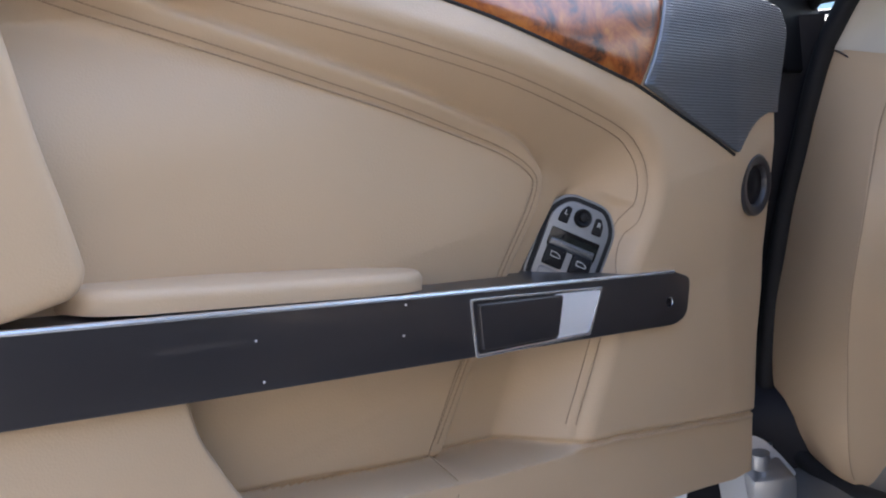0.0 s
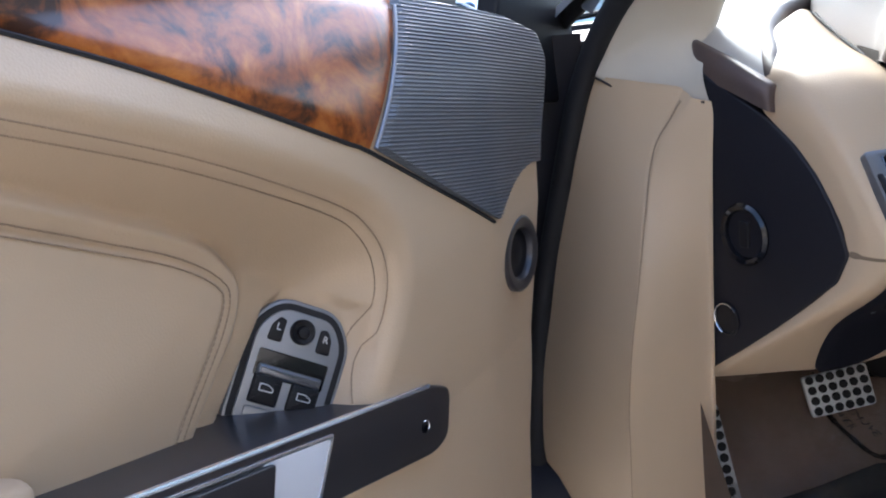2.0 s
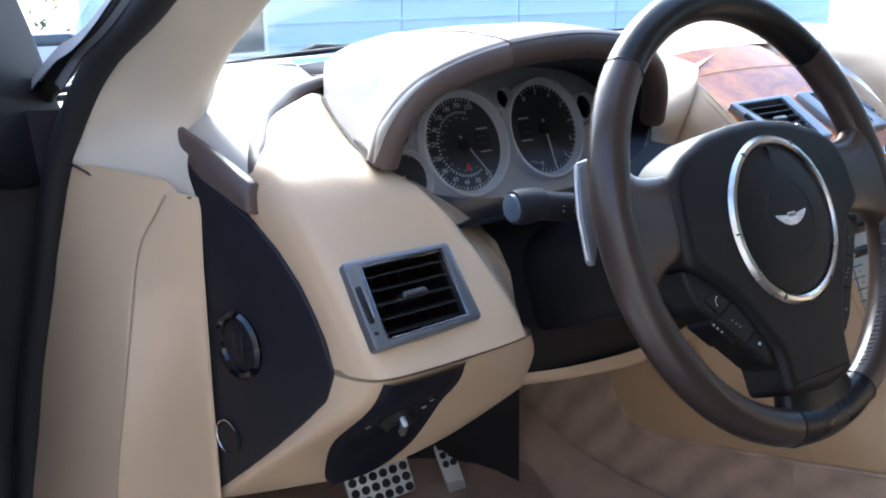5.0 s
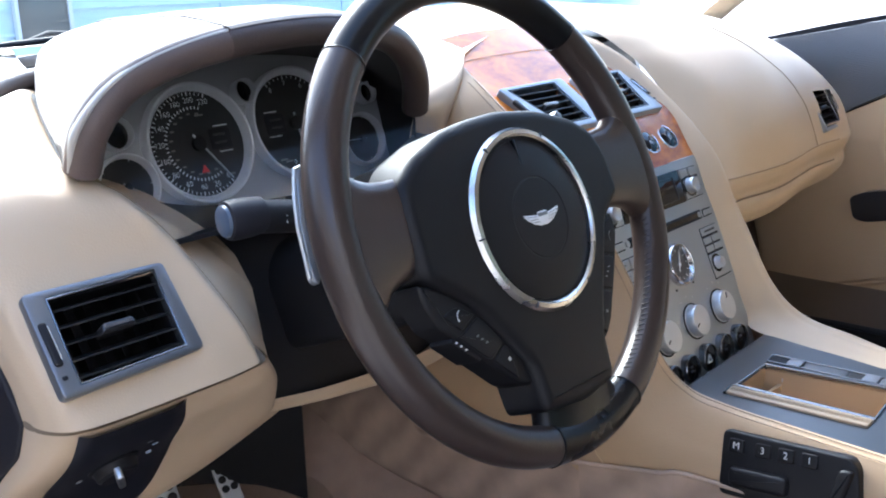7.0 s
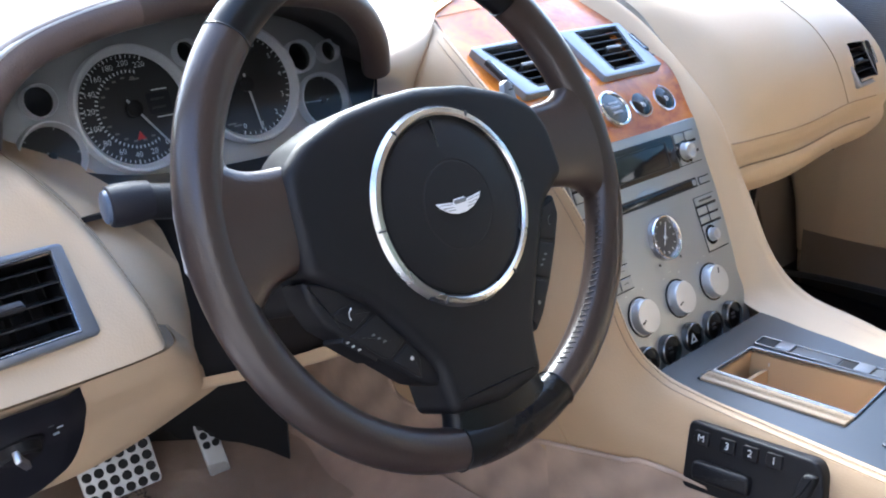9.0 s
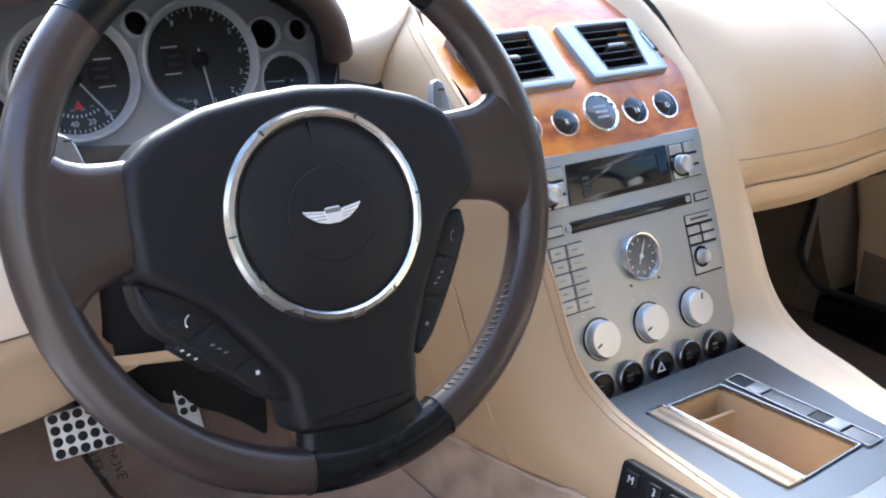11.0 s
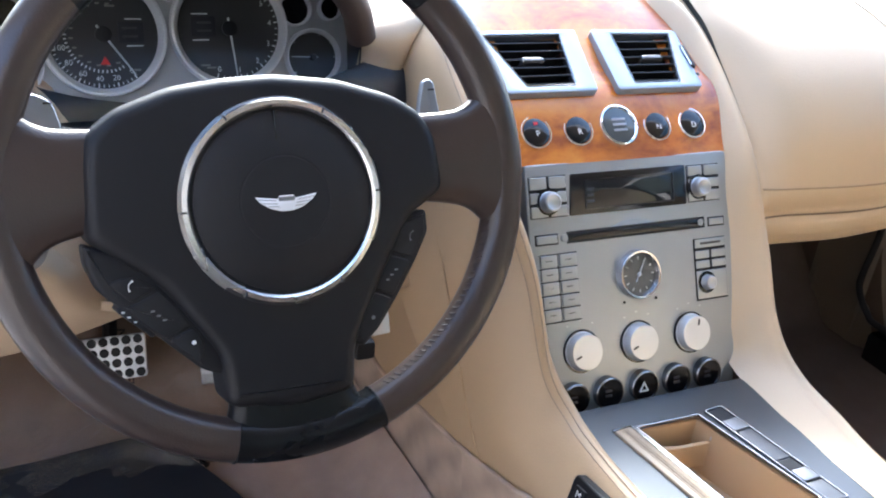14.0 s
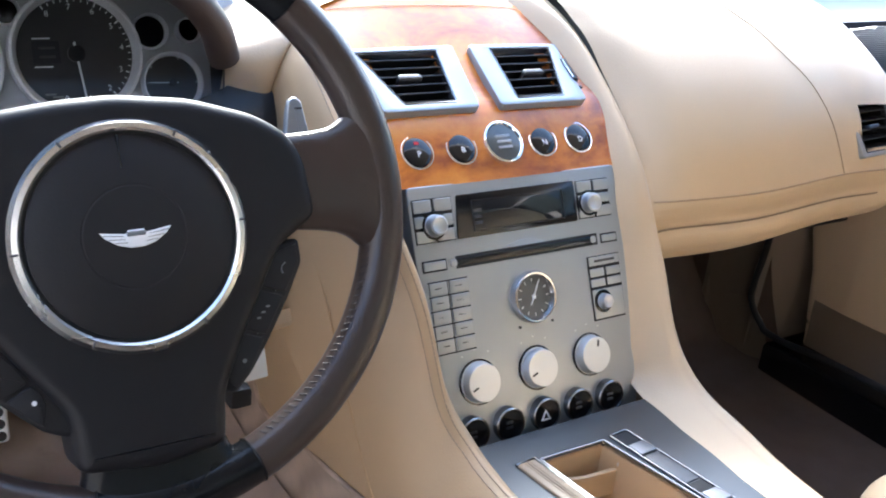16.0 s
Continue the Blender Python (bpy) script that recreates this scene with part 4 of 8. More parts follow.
def vent(parent, plane, outer, inner, slats, wheel_side, label, finish=None):
    """An air vent: silver frame, dark box, louvres, thumb tab and wheel."""
    n = 5
    o, i = rpoly(outer, 0.005, n), rpoly(inner, 0.003, n)
    fr = part("vent_frame", hoop(o, i, plane, -0.006, 0.0035, 0.0015), finish or SATIN, parent, label)
    bx = bmesh.new()
    c0 = [bx.verts.new(plane.at(u, v, 0.0)) for u, v in i]
    c1 = [bx.verts.new(plane.at(u, v, -0.045)) for u, v in i]
    bridge(bx, c0, c1)
    bx.faces.new(c1)
    part("vent_box", bx, BLACK, fr)
    q = np.array(inner)
    us, vs = (q[:, 0].min(), q[:, 0].max()), (q[:, 1].min(), q[:, 1].max())
    low, high = sorted(inner, key=lambda p: p[1])[:2], sorted(inner, key=lambda p: p[1])[2:]
    part("frame_edge", tube([plane.at(u, v, 0.0032) for u, v in inner], 0.0011, 6, None, True), BRIGHT, fr, "bright inner edge of the vent frame")
    l0, l1, h0, h1 = min(low), max(low), min(high), max(high)
    for k in range(slats):
        t = (k + 0.6) / (slats + 0.2)
        a, b = l0[0] + (h0[0] - l0[0]) * t + 0.001, l1[0] + (h1[0] - l1[0]) * t - 0.001
        v = vs[0] + (vs[1] - vs[0]) * t
        sl = Plane(plane.at(0, v, -0.007), plane.a, plane.n * 0.9 - plane.b * 0.35)
        part("louvre", solid(rpoly([(a, -0.009), (b, -0.009), (b, 0.009), (a, 0.009)], 0.001, 2), sl, -0.0007, 0.0007, 0.0004, 1), LOUVRE, fr)
    for k in range(6):
        u = us[0] + (us[1] - us[0]) * (k + 0.5) / 6
        sl = Plane(plane.at(u, (vs[0] + vs[1]) / 2, -0.030), plane.b, plane.n)
        part("rear_blade", solid(rpoly([(-(vs[1] - vs[0]) / 2, -0.008), ((vs[1] - vs[0]) / 2, -0.008), ((vs[1] - vs[0]) / 2, 0.008), (-(vs[1] - vs[0]) / 2, 0.008)], 0.001, 2), sl, -0.0006, 0.0006, 0.0003, 1), BLACK, fr)
    cu, cv = (us[0] + us[1]) / 2, (vs[0] + vs[1]) / 2
    part("thumb_tab", solid(rpoly([(cu - 0.014, cv - 0.003), (cu + 0.014, cv - 0.003), (cu + 0.012, cv + 0.004), (cu - 0.012, cv + 0.004)], 0.002), plane, -0.012, 0.004, 0.002), GRAPHITE, fr)
    if wheel_side:
        e = (us[0] - 0.0085) if wheel_side < 0 else (us[1] + 0.0085)
        wl = part("thumb_wheel", solid(rrect(0.0065, 0.034, 0.003, 5, e, cv), plane, 0.0, 0.0055, 0.002), BLACK, fr, "black vent thumb wheel")
        part("wheel_edge", tube([plane.at(e + wheel_side * -0.0028, cv + y, 0.0048) for y in (-0.013, 0, 0.013)], 0.0008, 6), STRIPE, wl)
        part("vent_mark", solid(rrect(0.004, 0.003, 0.0005, 3, e, cv - 0.026), plane, 0.002, 0.0039, 0.0002), BLACK, fr)
    return fr


# beige wing round the outer vent
VL = Plane((-0.271, 0.183, 0.7455), (1, 0, 0), (0, 0.60, 0.80))
wing = surf([
    [(-0.3355, 0.213, 0.684), (-0.334, 0.176, 0.687), (-0.316, 0.151, 0.690), (-0.25, 0.147, 0.690), (-0.185, 0.143, 0.693), (-0.168, 0.150, 0.695), (-0.160, 0.185, 0.697)],
    [(-0.3365, 0.222, 0.712), (-0.336, 0.190, 0.714), (-0.319, 0.168, 0.716), (-0.25, 0.166, 0.716), (-0.192, 0.160, 0.720), (-0.174, 0.164, 0.724), (-0.165, 0.20, 0.73)],
    [(-0.343, 0.262, 0.765), (-0.3415, 0.228, 0.770), (-0.326, 0.211, 0.776), (-0.26, 0.210, 0.776), (-0.212, 0.206, 0.778), (-0.194, 0.208, 0.782), (-0.183, 0.24, 0.785)],
    [(-0.3515, 0.316, 0.806), (-0.3475, 0.266, 0.815), (-0.330, 0.248, 0.822), (-0.28, 0.243, 0.825), (-0.236, 0.235, 0.822), (-0.218, 0.236, 0.822), (-0.205, 0.27, 0.82)],
] + [
    [(-0.3495, 0.316, 0.826), (-0.343, 0.292, 0.839), (-0.328, 0.284, 0.846), (-0.29, 0.280, 0.848), (-0.25, 0.284, 0.844), (-0.225, 0.293, 0.838), (-0.200, 0.325, 0.826)],
    [(-0.344, 0.336, 0.838), (-0.332, 0.332, 0.853), (-0.312, 0.337, 0.861), (-0.28, 0.342, 0.864), (-0.24, 0.354, 0.861), (-0.21, 0.368, 0.853), (-0.178, 0.39, 0.838)],
    [(-0.292, 0.412, 0.860), (-0.278, 0.412, 0.873), (-0.262, 0.415, 0.878), (-0.24, 0.42, 0.879), (-0.212, 0.427, 0.877), (-0.19, 0.435, 0.870), (-0.162, 0.45, 0.856)],
    [(-0.192, 0.500, 0.875), (-0.182, 0.502, 0.883), (-0.174, 0.503, 0.886), (-0.166, 0.505, 0.887), (-0.160, 0.508, 0.886), (-0.153, 0.510, 0.884), (-0.142, 0.518, 0.878)],
], 70, 90)
bm = cut(sheet(wing), VL, -0.047, 0.050, -0.036, 0.034)
part("wing_panel", bm, BEIGE, dash, "smooth beige leather panel round the outer vent", 60)
vent(dash, VL, [(-0.057, -0.041), (0.059, -0.038), (0.057, 0.038), (-0.056, 0.040)], [(-0.042, -0.034), (0.045, -0.032), (0.047, 0.033), (-0.040, 0.032)], 5, -1, "gunmetal frame of the outer air vent", GUN)

# inner flank of the wing, sewn along the crest
edge = np.vstack([[wing[0, -1] + (0.010, 0.004, -0.030)], wing[:72, -1]])
t = np.linspace(0, 1, len(edge))[:, None]
far_edge = np.stack([np.interp(t[:, 0], [0, 0.12, 0.3, 0.5, 0.7, 0.85, 1], v) for v in ((-0.109, -0.106, -0.1045, -0.103, -0.107, -0.112, -0.122), (0.222, 0.225, 0.228, 0.240, 0.256, 0.285, 0.325), (0.630, 0.648, 0.677, 0.719, 0.748, 0.768, 0.784))], 1)
bend = (edge + far_edge) / 2 + np.array((0.018, -0.016, 0.012)) * (1 - t)
part("wing_flank", sheet(np.stack([edge * (1 - s) ** 2 + bend * 2 * s * (1 - s) + far_edge * s * s + (0, 0, -0.001 * (1 - s)) for s in np.linspace(0, 1, 10)])), BEIGE, dash, "beige leather flank of the wing", 60)
part("flank_thread", stitches([tuple(p) for p in wing[2:60, -9] + np.array((0.0003, -0.0006, 0.0007))], 0.0045, 0.0005), DOORTHREAD, dash)

# beige lower panel with light switch
low = [
    [(-0.3355, 0.213, 0.680), (-0.334, 0.178, 0.6835), (-0.316, 0.153, 0.687), (-0.25, 0.149, 0.687), (-0.19, 0.145, 0.690), (-0.160, 0.150, 0.692), (-0.147, 0.186, 0.693)],
    [(-0.3385, 0.230, 0.645), (-0.337, 0.203, 0.648), (-0.318, 0.184, 0.650), (-0.25, 0.178, 0.655), (-0.185, 0.165, 0.660), (-0.140, 0.168, 0.660), (-0.122, 0.196, 0.662)],
    [(-0.3497, 0.299, 0.582), (-0.347, 0.276, 0.585), (-0.320, 0.262, 0.588), (-0.25, 0.240, 0.60), (-0.18, 0.218, 0.612), (-0.120, 0.206, 0.615), (-0.097, 0.228, 0.620)],
    [(-0.366, 0.402, 0.500), (-0.358, 0.380, 0.503), (-0.310, 0.343, 0.510), (-0.24, 0.305, 0.520), (-0.17, 0.275, 0.543), (-0.10, 0.252, 0.577), (-0.05, 0.255, 0.595)],
] + [
    [(-0.367, 0.414, 0.487), (-0.355, 0.404, 0.490), (-0.30, 0.37, 0.500), (-0.23, 0.333, 0.510), (-0.15, 0.303, 0.534), (-0.07, 0.28, 0.566), (-0.02, 0.275, 0.585)],
    [(-0.354, 0.455, 0.488), (-0.338, 0.45, 0.493), (-0.29, 0.43, 0.507), (-0.22, 0.40, 0.530), (-0.14, 0.37, 0.552), (-0.05, 0.35, 0.573), (0.0, 0.34, 0.585)],
]
LOW = surf(low, 70, 70)
LOWN = normals(LOW)
part("lower_panel", sheet(LOW), BEIGE, dash, "beige leather knee panel", 60)
part("panel_joint", sheet(np.stack([wing[0] + (0, 0.0030, 0.0015), LOW[0] + (0, 0.0030, -0.0015)])), THREAD, dash)
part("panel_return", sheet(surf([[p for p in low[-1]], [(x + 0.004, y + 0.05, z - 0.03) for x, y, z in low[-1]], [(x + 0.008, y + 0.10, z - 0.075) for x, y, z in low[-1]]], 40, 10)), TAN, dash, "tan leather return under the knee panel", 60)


def low_at(u, v, lift):
    def pick(g):
        i, j = min(max(v, 0), 0.9999) * 69, min(max(u, 0), 0.9999) * 69
        a, b, f, h = int(i), int(j), i - int(i), j - int(j)
        return g[a, b] * (1 - f) * (1 - h) + g[a + 1, b] * f * (1 - h) + g[a, b + 1] * (1 - f) * h + g[a + 1, b + 1] * f * h
    n = pick(LOWN)
    return pick(LOW) - n * lift * (1 if n[1] > 0 else -1)


vv = np.linspace(0.012, 0.66, 34)
gl = np.interp(vv, [0, 0.19, 0.41, 0.66], [0.31, 0.325, 0.36, 0.42])
gr = np.interp(vv, np.linspace(0, 0.66, 40), crom([(0.530,), (0.543,), (0.560,), (0.580,), (0.590,), (0.560,), (0.430,)], 40)[:, 0])
pod = np.array([[low_at(l + (r - l) * s, v, 0.0005 + 0.0035 * min(1, 8 * min(s, 1 - s) + 0.0)) for s in np.linspace(0, 1, 30)] for v, l, r in zip(vv, gl, gr)])
pod_ob = part("switch_pod", sheet(pod), DARK, dash, "dark curved lamp switch panel", 60)
c = Vector(low_at(0.452, 0.30, 0.004))
nn = Vector(LOWN[25, 33]) * (-1 if LOWN[25, 33][1] > 0 else 1)
kp = Plane(c, nn.cross((1, 0, 0)).cross(nn), nn.cross((1, 0, 0))).moved(0, 0, 0, 22)
knob = part("lamp_switch", lathe([(0.021, -0.004), (0.021, 0.002), (0.018, 0.003), (0.0165, 0.010), (0.014, 0.012)], kp, 32), BLACK, pod_ob, "round black lamp switch")
part("switch_grip", solid(rrect(0.006, 0.034, 0.002, 4), kp, 0.008, 0.018, 0.002), ALU, knob, "metal switch grip")
for k, (x, y) in enumerate(((0.030, 0.018), (0.034, 0.004), (0.028, -0.014), (-0.028, -0.010), (0.012, 0.030))):
    part("switch_mark", solid(rrect(0.005, 0.002, 0.0005, 3, x, y), kp, -0.004, 0.0008, 0.0001), GUN, pod_ob)

# dark end cover of the dash with lock and key ring
side = Plane((-0.3498, 0.3, 0.65), (0.163, -1, 0.0), (0, 0, 1))
flip = lambda pts: [(-u, v) for u, v in pts]
cover = part("end_cover", solid(rpoly(flip([(0.118, 0.196), (0.108, 0.193), (0.046, 0.168), (0.010, 0.152), (-0.024, 0.129), (-0.052, 0.102), (-0.072, 0.074), (-0.086, 0.046), (-0.092, 0.031), (-0.079, 0.001), (-0.042, -0.032), (-0.004, -0.066), (0.048, -0.108), (0.105, -0.152), (0.122, -0.164), (0.132, -0.160), (0.130, -0.02), (0.122, 0.10)]), 0.004, 3), side, -0.02, 0.003, 0.003), DARK, dash, "dark satin end cover of the dashboard")
rg = side.moved(-0.040, 0.0265, -0.003)
part("lock_ring", lathe([(0.033, 0.004), (0.034, 0.009), (0.031, 0.0125), (0.027, 0.010), (0.025, 0.005)], rg, 40), GLOSS, cover, "glossy black ring")
part("lock_face", solid(rrect(0.014, 0.030, 0.004, 5), rg, 0.004, 0.0095, 0.002), BLACK, cover)
bt = side.moved(-0.0687, -0.077, -0.003)
part("end_button", lathe([(0.0185, 0.004), (0.0185, 0.0085), (0.0165, 0.0095), (0.0155, 0.0075), (0.012, 0.0080)], bt, 32), BLACK, cover, "round black button with bright rim")
part("button_rim", tube([bt.at(0.0178 * math.cos(t), 0.0178 * math.sin(t), 0.009) for t in np.linspace(0.7, 4.4, 24)], 0.0008, 6), CHROME, cover)
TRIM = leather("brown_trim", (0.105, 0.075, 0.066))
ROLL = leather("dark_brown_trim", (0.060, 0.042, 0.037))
part("brown_strip", sheet(surf([
    [(-0.350, 0.300, 0.808), (-0.362, 0.302, 0.812), (-0.364, 0.351, 0.824), (-0.366, 0.409, 0.837), (-0.368, 0.425, 0.841)],
    [(-0.350, 0.302, 0.824), (-0.362, 0.304, 0.828), (-0.365, 0.353, 0.840), (-0.367, 0.409, 0.854), (-0.367, 0.425, 0.858)],
    [(-0.346, 0.304, 0.834), (-0.357, 0.308, 0.838), (-0.361, 0.357, 0.853), (-0.365, 0.409, 0.869), (-0.365, 0.425, 0.873)],
    [(-0.342, 0.308, 0.834), (-0.349, 0.314, 0.840), (-0.354, 0.361, 0.857), (-0.361, 0.411, 0.873), (-0.361, 0.425, 0.876)],
], 30, 20)), TRIM, dash, "brown leather strip above the end cover", 60)

# cream pad between brown strip, pillar and gauge hood, with a rolled brown edge
part("corner_pad", sheet(surf([
    [(-0.345, 0.305, 0.829), (-0.357, 0.362, 0.851), (-0.364, 0.412, 0.866), (-0.356, 0.50, 0.884), (-0.345, 0.60, 0.900)],
    [(-0.336, 0.325, 0.846), (-0.336, 0.378, 0.869), (-0.336, 0.430, 0.885), (-0.330, 0.52, 0.897), (-0.320, 0.66, 0.908)],
    [(-0.326, 0.345, 0.855), (-0.306, 0.398, 0.876), (-0.286, 0.460, 0.889), (-0.270, 0.55, 0.901), (-0.250, 0.69, 0.912)],
    [(-0.313, 0.364, 0.863), (-0.272, 0.430, 0.882), (-0.238, 0.480, 0.892), (-0.215, 0.57, 0.903), (-0.180, 0.72, 0.914)],
    [(-0.276, 0.424, 0.876), (-0.222, 0.482, 0.887), (-0.185, 0.518, 0.893), (-0.150, 0.60, 0.905), (-0.110, 0.74, 0.914)],
    [(-0.262, 0.440, 0.874), (-0.200, 0.503, 0.885), (-0.140, 0.538, 0.892), (-0.110, 0.62, 0.905), (-0.060, 0.75, 0.914)],
], 50, 50)), CREAM, dash, "pale cream leather dash corner", 60)
part("pad_roll", tube(crom([(-0.336, 0.316, 0.834), (-0.328, 0.338, 0.846), (-0.314, 0.360, 0.856), (-0.275, 0.422, 0.870), (-0.235, 0.467, 0.879), (-0.197, 0.505, 0.885), (-0.150, 0.531, 0.891), (-0.11, 0.545, 0.893)], 50), 0.0115, 12), ROLL, dash, "rolled brown leather pad edge")

# gauge hood: a visor with a rolled edge
brow = np.array([(-0.238, 0.268, 0.845), (-0.234, 0.252, 0.880), (-0.205, 0.245, 0.911), (-0.150, 0.242, 0.930), (-0.080, 0.240, 0.940), (0.0, 0.240, 0.942), (0.075, 0.245, 0.932), (0.119, 0.254, 0.911), (0.150, 0.270, 0.880), (0.166, 0.286, 0.846)])
roll = np.array([(-0.014, -0.004, 0.002), (-0.016, -0.006, 0.004), (-0.010, -0.008, 0.010), (-0.004, -0.008, 0.013), (0, -0.008, 0.014), (0, -0.008, 0.014), (0.004, -0.008, 0.013), (0.009, -0.007, 0.010), (0.014, -0.005, 0.004), (0.015, -0.003, 0.002)])
mid = np.array([(-0.221, 0.335, 0.838), (-0.216, 0.332, 0.885), (-0.205, 0.33, 0.930), (-0.150, 0.33, 0.950), (-0.080, 0.33, 0.960), (0.0, 0.33, 0.962), (0.080, 0.34, 0.952), (0.127, 0.35, 0.931), (0.163, 0.35, 0.897), (0.182, 0.35, 0.860)])
back = np.array([(-0.165, 0.48, 0.870), (-0.160, 0.482, 0.907), (-0.148, 0.48, 0.930), (-0.110, 0.49, 0.942), (-0.06, 0.50, 0.948), (0.0, 0.50, 0.950), (0.07, 0.50, 0.945), (0.117, 0.49, 0.930), (0.149, 0.48, 0.91), (0.177, 0.47, 0.89)])
far = back * [1, 1, 0] + [0, 0.13, 0.92]
far[:, 2] -= 0.005
far[:5, 0] += [0.085, 0.08, 0.075, 0.06, 0.03]
under = np.array([(x * (0.95 if x < 0 else 1.03), 0.30, 0.843 + (z - 0.846) * 0.93 + 0.0) for x, y, z in brow])
deep = np.array([(x * (0.87 if x < 0 else 1.12), 0.358, 0.835 + (z - 0.846) * 0.82) for x, y, z in brow])
hood = surf([brow, brow + roll * 0.55 + (0, -0.006, 0.0), brow + roll, (brow + roll) * 0.5 + mid * 0.5 + (0, 0, 0.003), mid, back, far], 90, 60)
lip = crom(brow + (0, -0.002, 0.001), 90)
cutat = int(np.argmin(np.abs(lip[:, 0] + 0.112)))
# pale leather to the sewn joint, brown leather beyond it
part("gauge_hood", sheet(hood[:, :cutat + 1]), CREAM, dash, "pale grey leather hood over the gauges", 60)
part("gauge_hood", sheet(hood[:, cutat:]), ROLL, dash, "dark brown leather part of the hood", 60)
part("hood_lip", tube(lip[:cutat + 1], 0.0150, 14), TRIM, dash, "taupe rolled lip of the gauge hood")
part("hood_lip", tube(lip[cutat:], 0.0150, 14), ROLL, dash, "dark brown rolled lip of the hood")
part("hood_seam", tube([tuple(p + np.array((0, -0.001, 0.0012))) for p in hood[8:50, cutat]], 0.0009, 6), TRIM, dash)
# black tube stands in for the shadow in the gap along the hood
part("hood_gap_shade", tube(crom([(-0.240, 0.270, 0.839), (-0.221, 0.332, 0.848), (-0.192, 0.41, 0.864), (-0.164, 0.485, 0.882)], 20), 0.0022, 6), RUBBER, dash, "dark tube drawn as the shadow gap below the hood edge")
part("hood_lining", sheet(surf([brow, under, deep], 60, 14)), LINING, dash, "black underside of the gauge hood", 60)

# gauges
GP = Plane((0, 0.339, 0.841), (1, 0, 0), (0, 0.3, 0.954))
board = [(-0.21, -0.088), (0.225, -0.088), (0.225, 0.020), (0.206, 0.055), (0.14, 0.082), (0, 0.088), (-0.12, 0.075), (-0.19, 0.04), (-0.205, -0.03)]
gp = thing("instrument_cluster", (0, 0.37, 0.78), "silver instrument cluster with two large round dials", "instrument cluster")
part("dial_board", solid(rpoly(board, 0.02, 5), GP, -0.03, -0.0105, 0.002), BOARD, gp, "silver grey dial board")


FACE = material("dial_black", (0.0145, 0.014, 0.0155), 0.5, bump=0.05)
RINGS = material("dial_ring", (0.80, 0.81, 0.83), 0.32, metal=0.25, vary=0.04, bump=0)


def dial(u, v, r, name, ticks=0, start=0, sweep=0, numbers=(), needle=None, label="", minor=4):
    """A gauge: coned silver ring, sunk black face, ticks, numerals and needle."""
    pl = GP.moved(u, v, -0.004)
    ring = part(name, lathe([(r, -0.008), (r, 0.0045), (r * 0.985, 0.006), (r * 0.95, 0.006), (r * 0.93, 0.0045), (r * 0.855, -0.0035)], pl, 64, None, False), RINGS, gp, label)
    pl = GP.moved(u, v, -0.0075)
    part("dial_face", lathe([(r * 0.875, -0.001), (r * 0.872, 0.0012), (0.0005, 0.0012)], pl, 48), GLOSS if r < 0.02 else FACE, ring, "black dial face")
    for k in range(ticks * minor + 1 if ticks else 0):
        d = radians(start + sweep * k / (ticks * minor))
        big = k % minor == 0
        tp = pl.moved(r * 0.825 * math.cos(d), r * 0.825 * math.sin(d), 0, math.degrees(d))
        part("tick", solid(rrect(r * (0.07 if big else 0.045), r * (0.022 if big else 0.014), 0.0002, 2), tp, 0.0008, 0.0016, 0.0001, 1), WHITE, ring)
    for k, s in enumerate(numbers):
        d = radians(start + sweep * k / (len(numbers) - 1))
        part("numeral", letters(s, pl.moved(r * 0.715 * math.cos(d), r * 0.715 * math.sin(d)), r * 0.130, 0.0016), WHITE, ring)
    if needle is not None:
        d = radians(needle)
        np_ = pl.moved(0, 0, 0, needle)
        part("needle", solid([(-r * 0.18, -r * 0.018), (r * 0.80, -r * 0.012), (r * 0.80, r * 0.012), (-r * 0.18, r * 0.018)], np_, 0.004, 0.0052, 0.0002, 1), SATIN, ring, "slim pale needle")
        part("needle_cap", lathe([(r * 0.13, 0.0012), (r * 0.13, 0.005), (r * 0.09, 0.0065)], pl, 20), BLACK, ring)
    return ring, pl


sp_ring, sp_pl = dial(-0.0755, -0.003, 0.0592, "speedometer", 11, -56, -236, ("0", "20", "40", "60", "80", "100", "120", "140", "160", "180", "200", "220"), -55, "silver-ringed black speedometer")
ta_ring, ta_pl = dial(0.0465, 0.002, 0.0592, "rev_counter", 8, -107, 228, ("0", "1", "2", "3", "4", "5", "6", "7", "8"), -84, "silver-ringed black rev counter")
for k in range(0, 35):
    d = radians(-62 - 224 * k / 34)
    part("inner_mark", solid(rrect(0.0030, 0.0013, 0.0003, 2), sp_pl.moved(0.0350 * math.cos(d), 0.0350 * math.sin(d), 0, math.degrees(d)), 0.0008, 0.0016, 0.0001, 1), WHITE, sp_ring)
for k in range(0, 13):
    d = radians(-66 - 216 * k / 12)
    part("inner_number", solid(rrect(0.0040, 0.0017, 0.0003, 2), sp_pl.moved(0.0295 * math.cos(d), 0.0295 * math.sin(d)), 0.0008, 0.0016, 0.0001, 1), PALETHREAD, sp_ring)
for ring, pl, u, v in ((sp_ring, sp_pl, 0.028, -0.034), (sp_ring, sp_pl, 0.008, 0.027), (ta_ring, ta_pl, -0.026, -0.036), (ta_ring, ta_pl, -0.020, -0.0385)):
    part("unit_text", solid(rrect(0.0095, 0.0017, 0.0003, 2, u, v), pl, 0.0008, 0.0016, 0.0001, 1), PALETHREAD, ring)
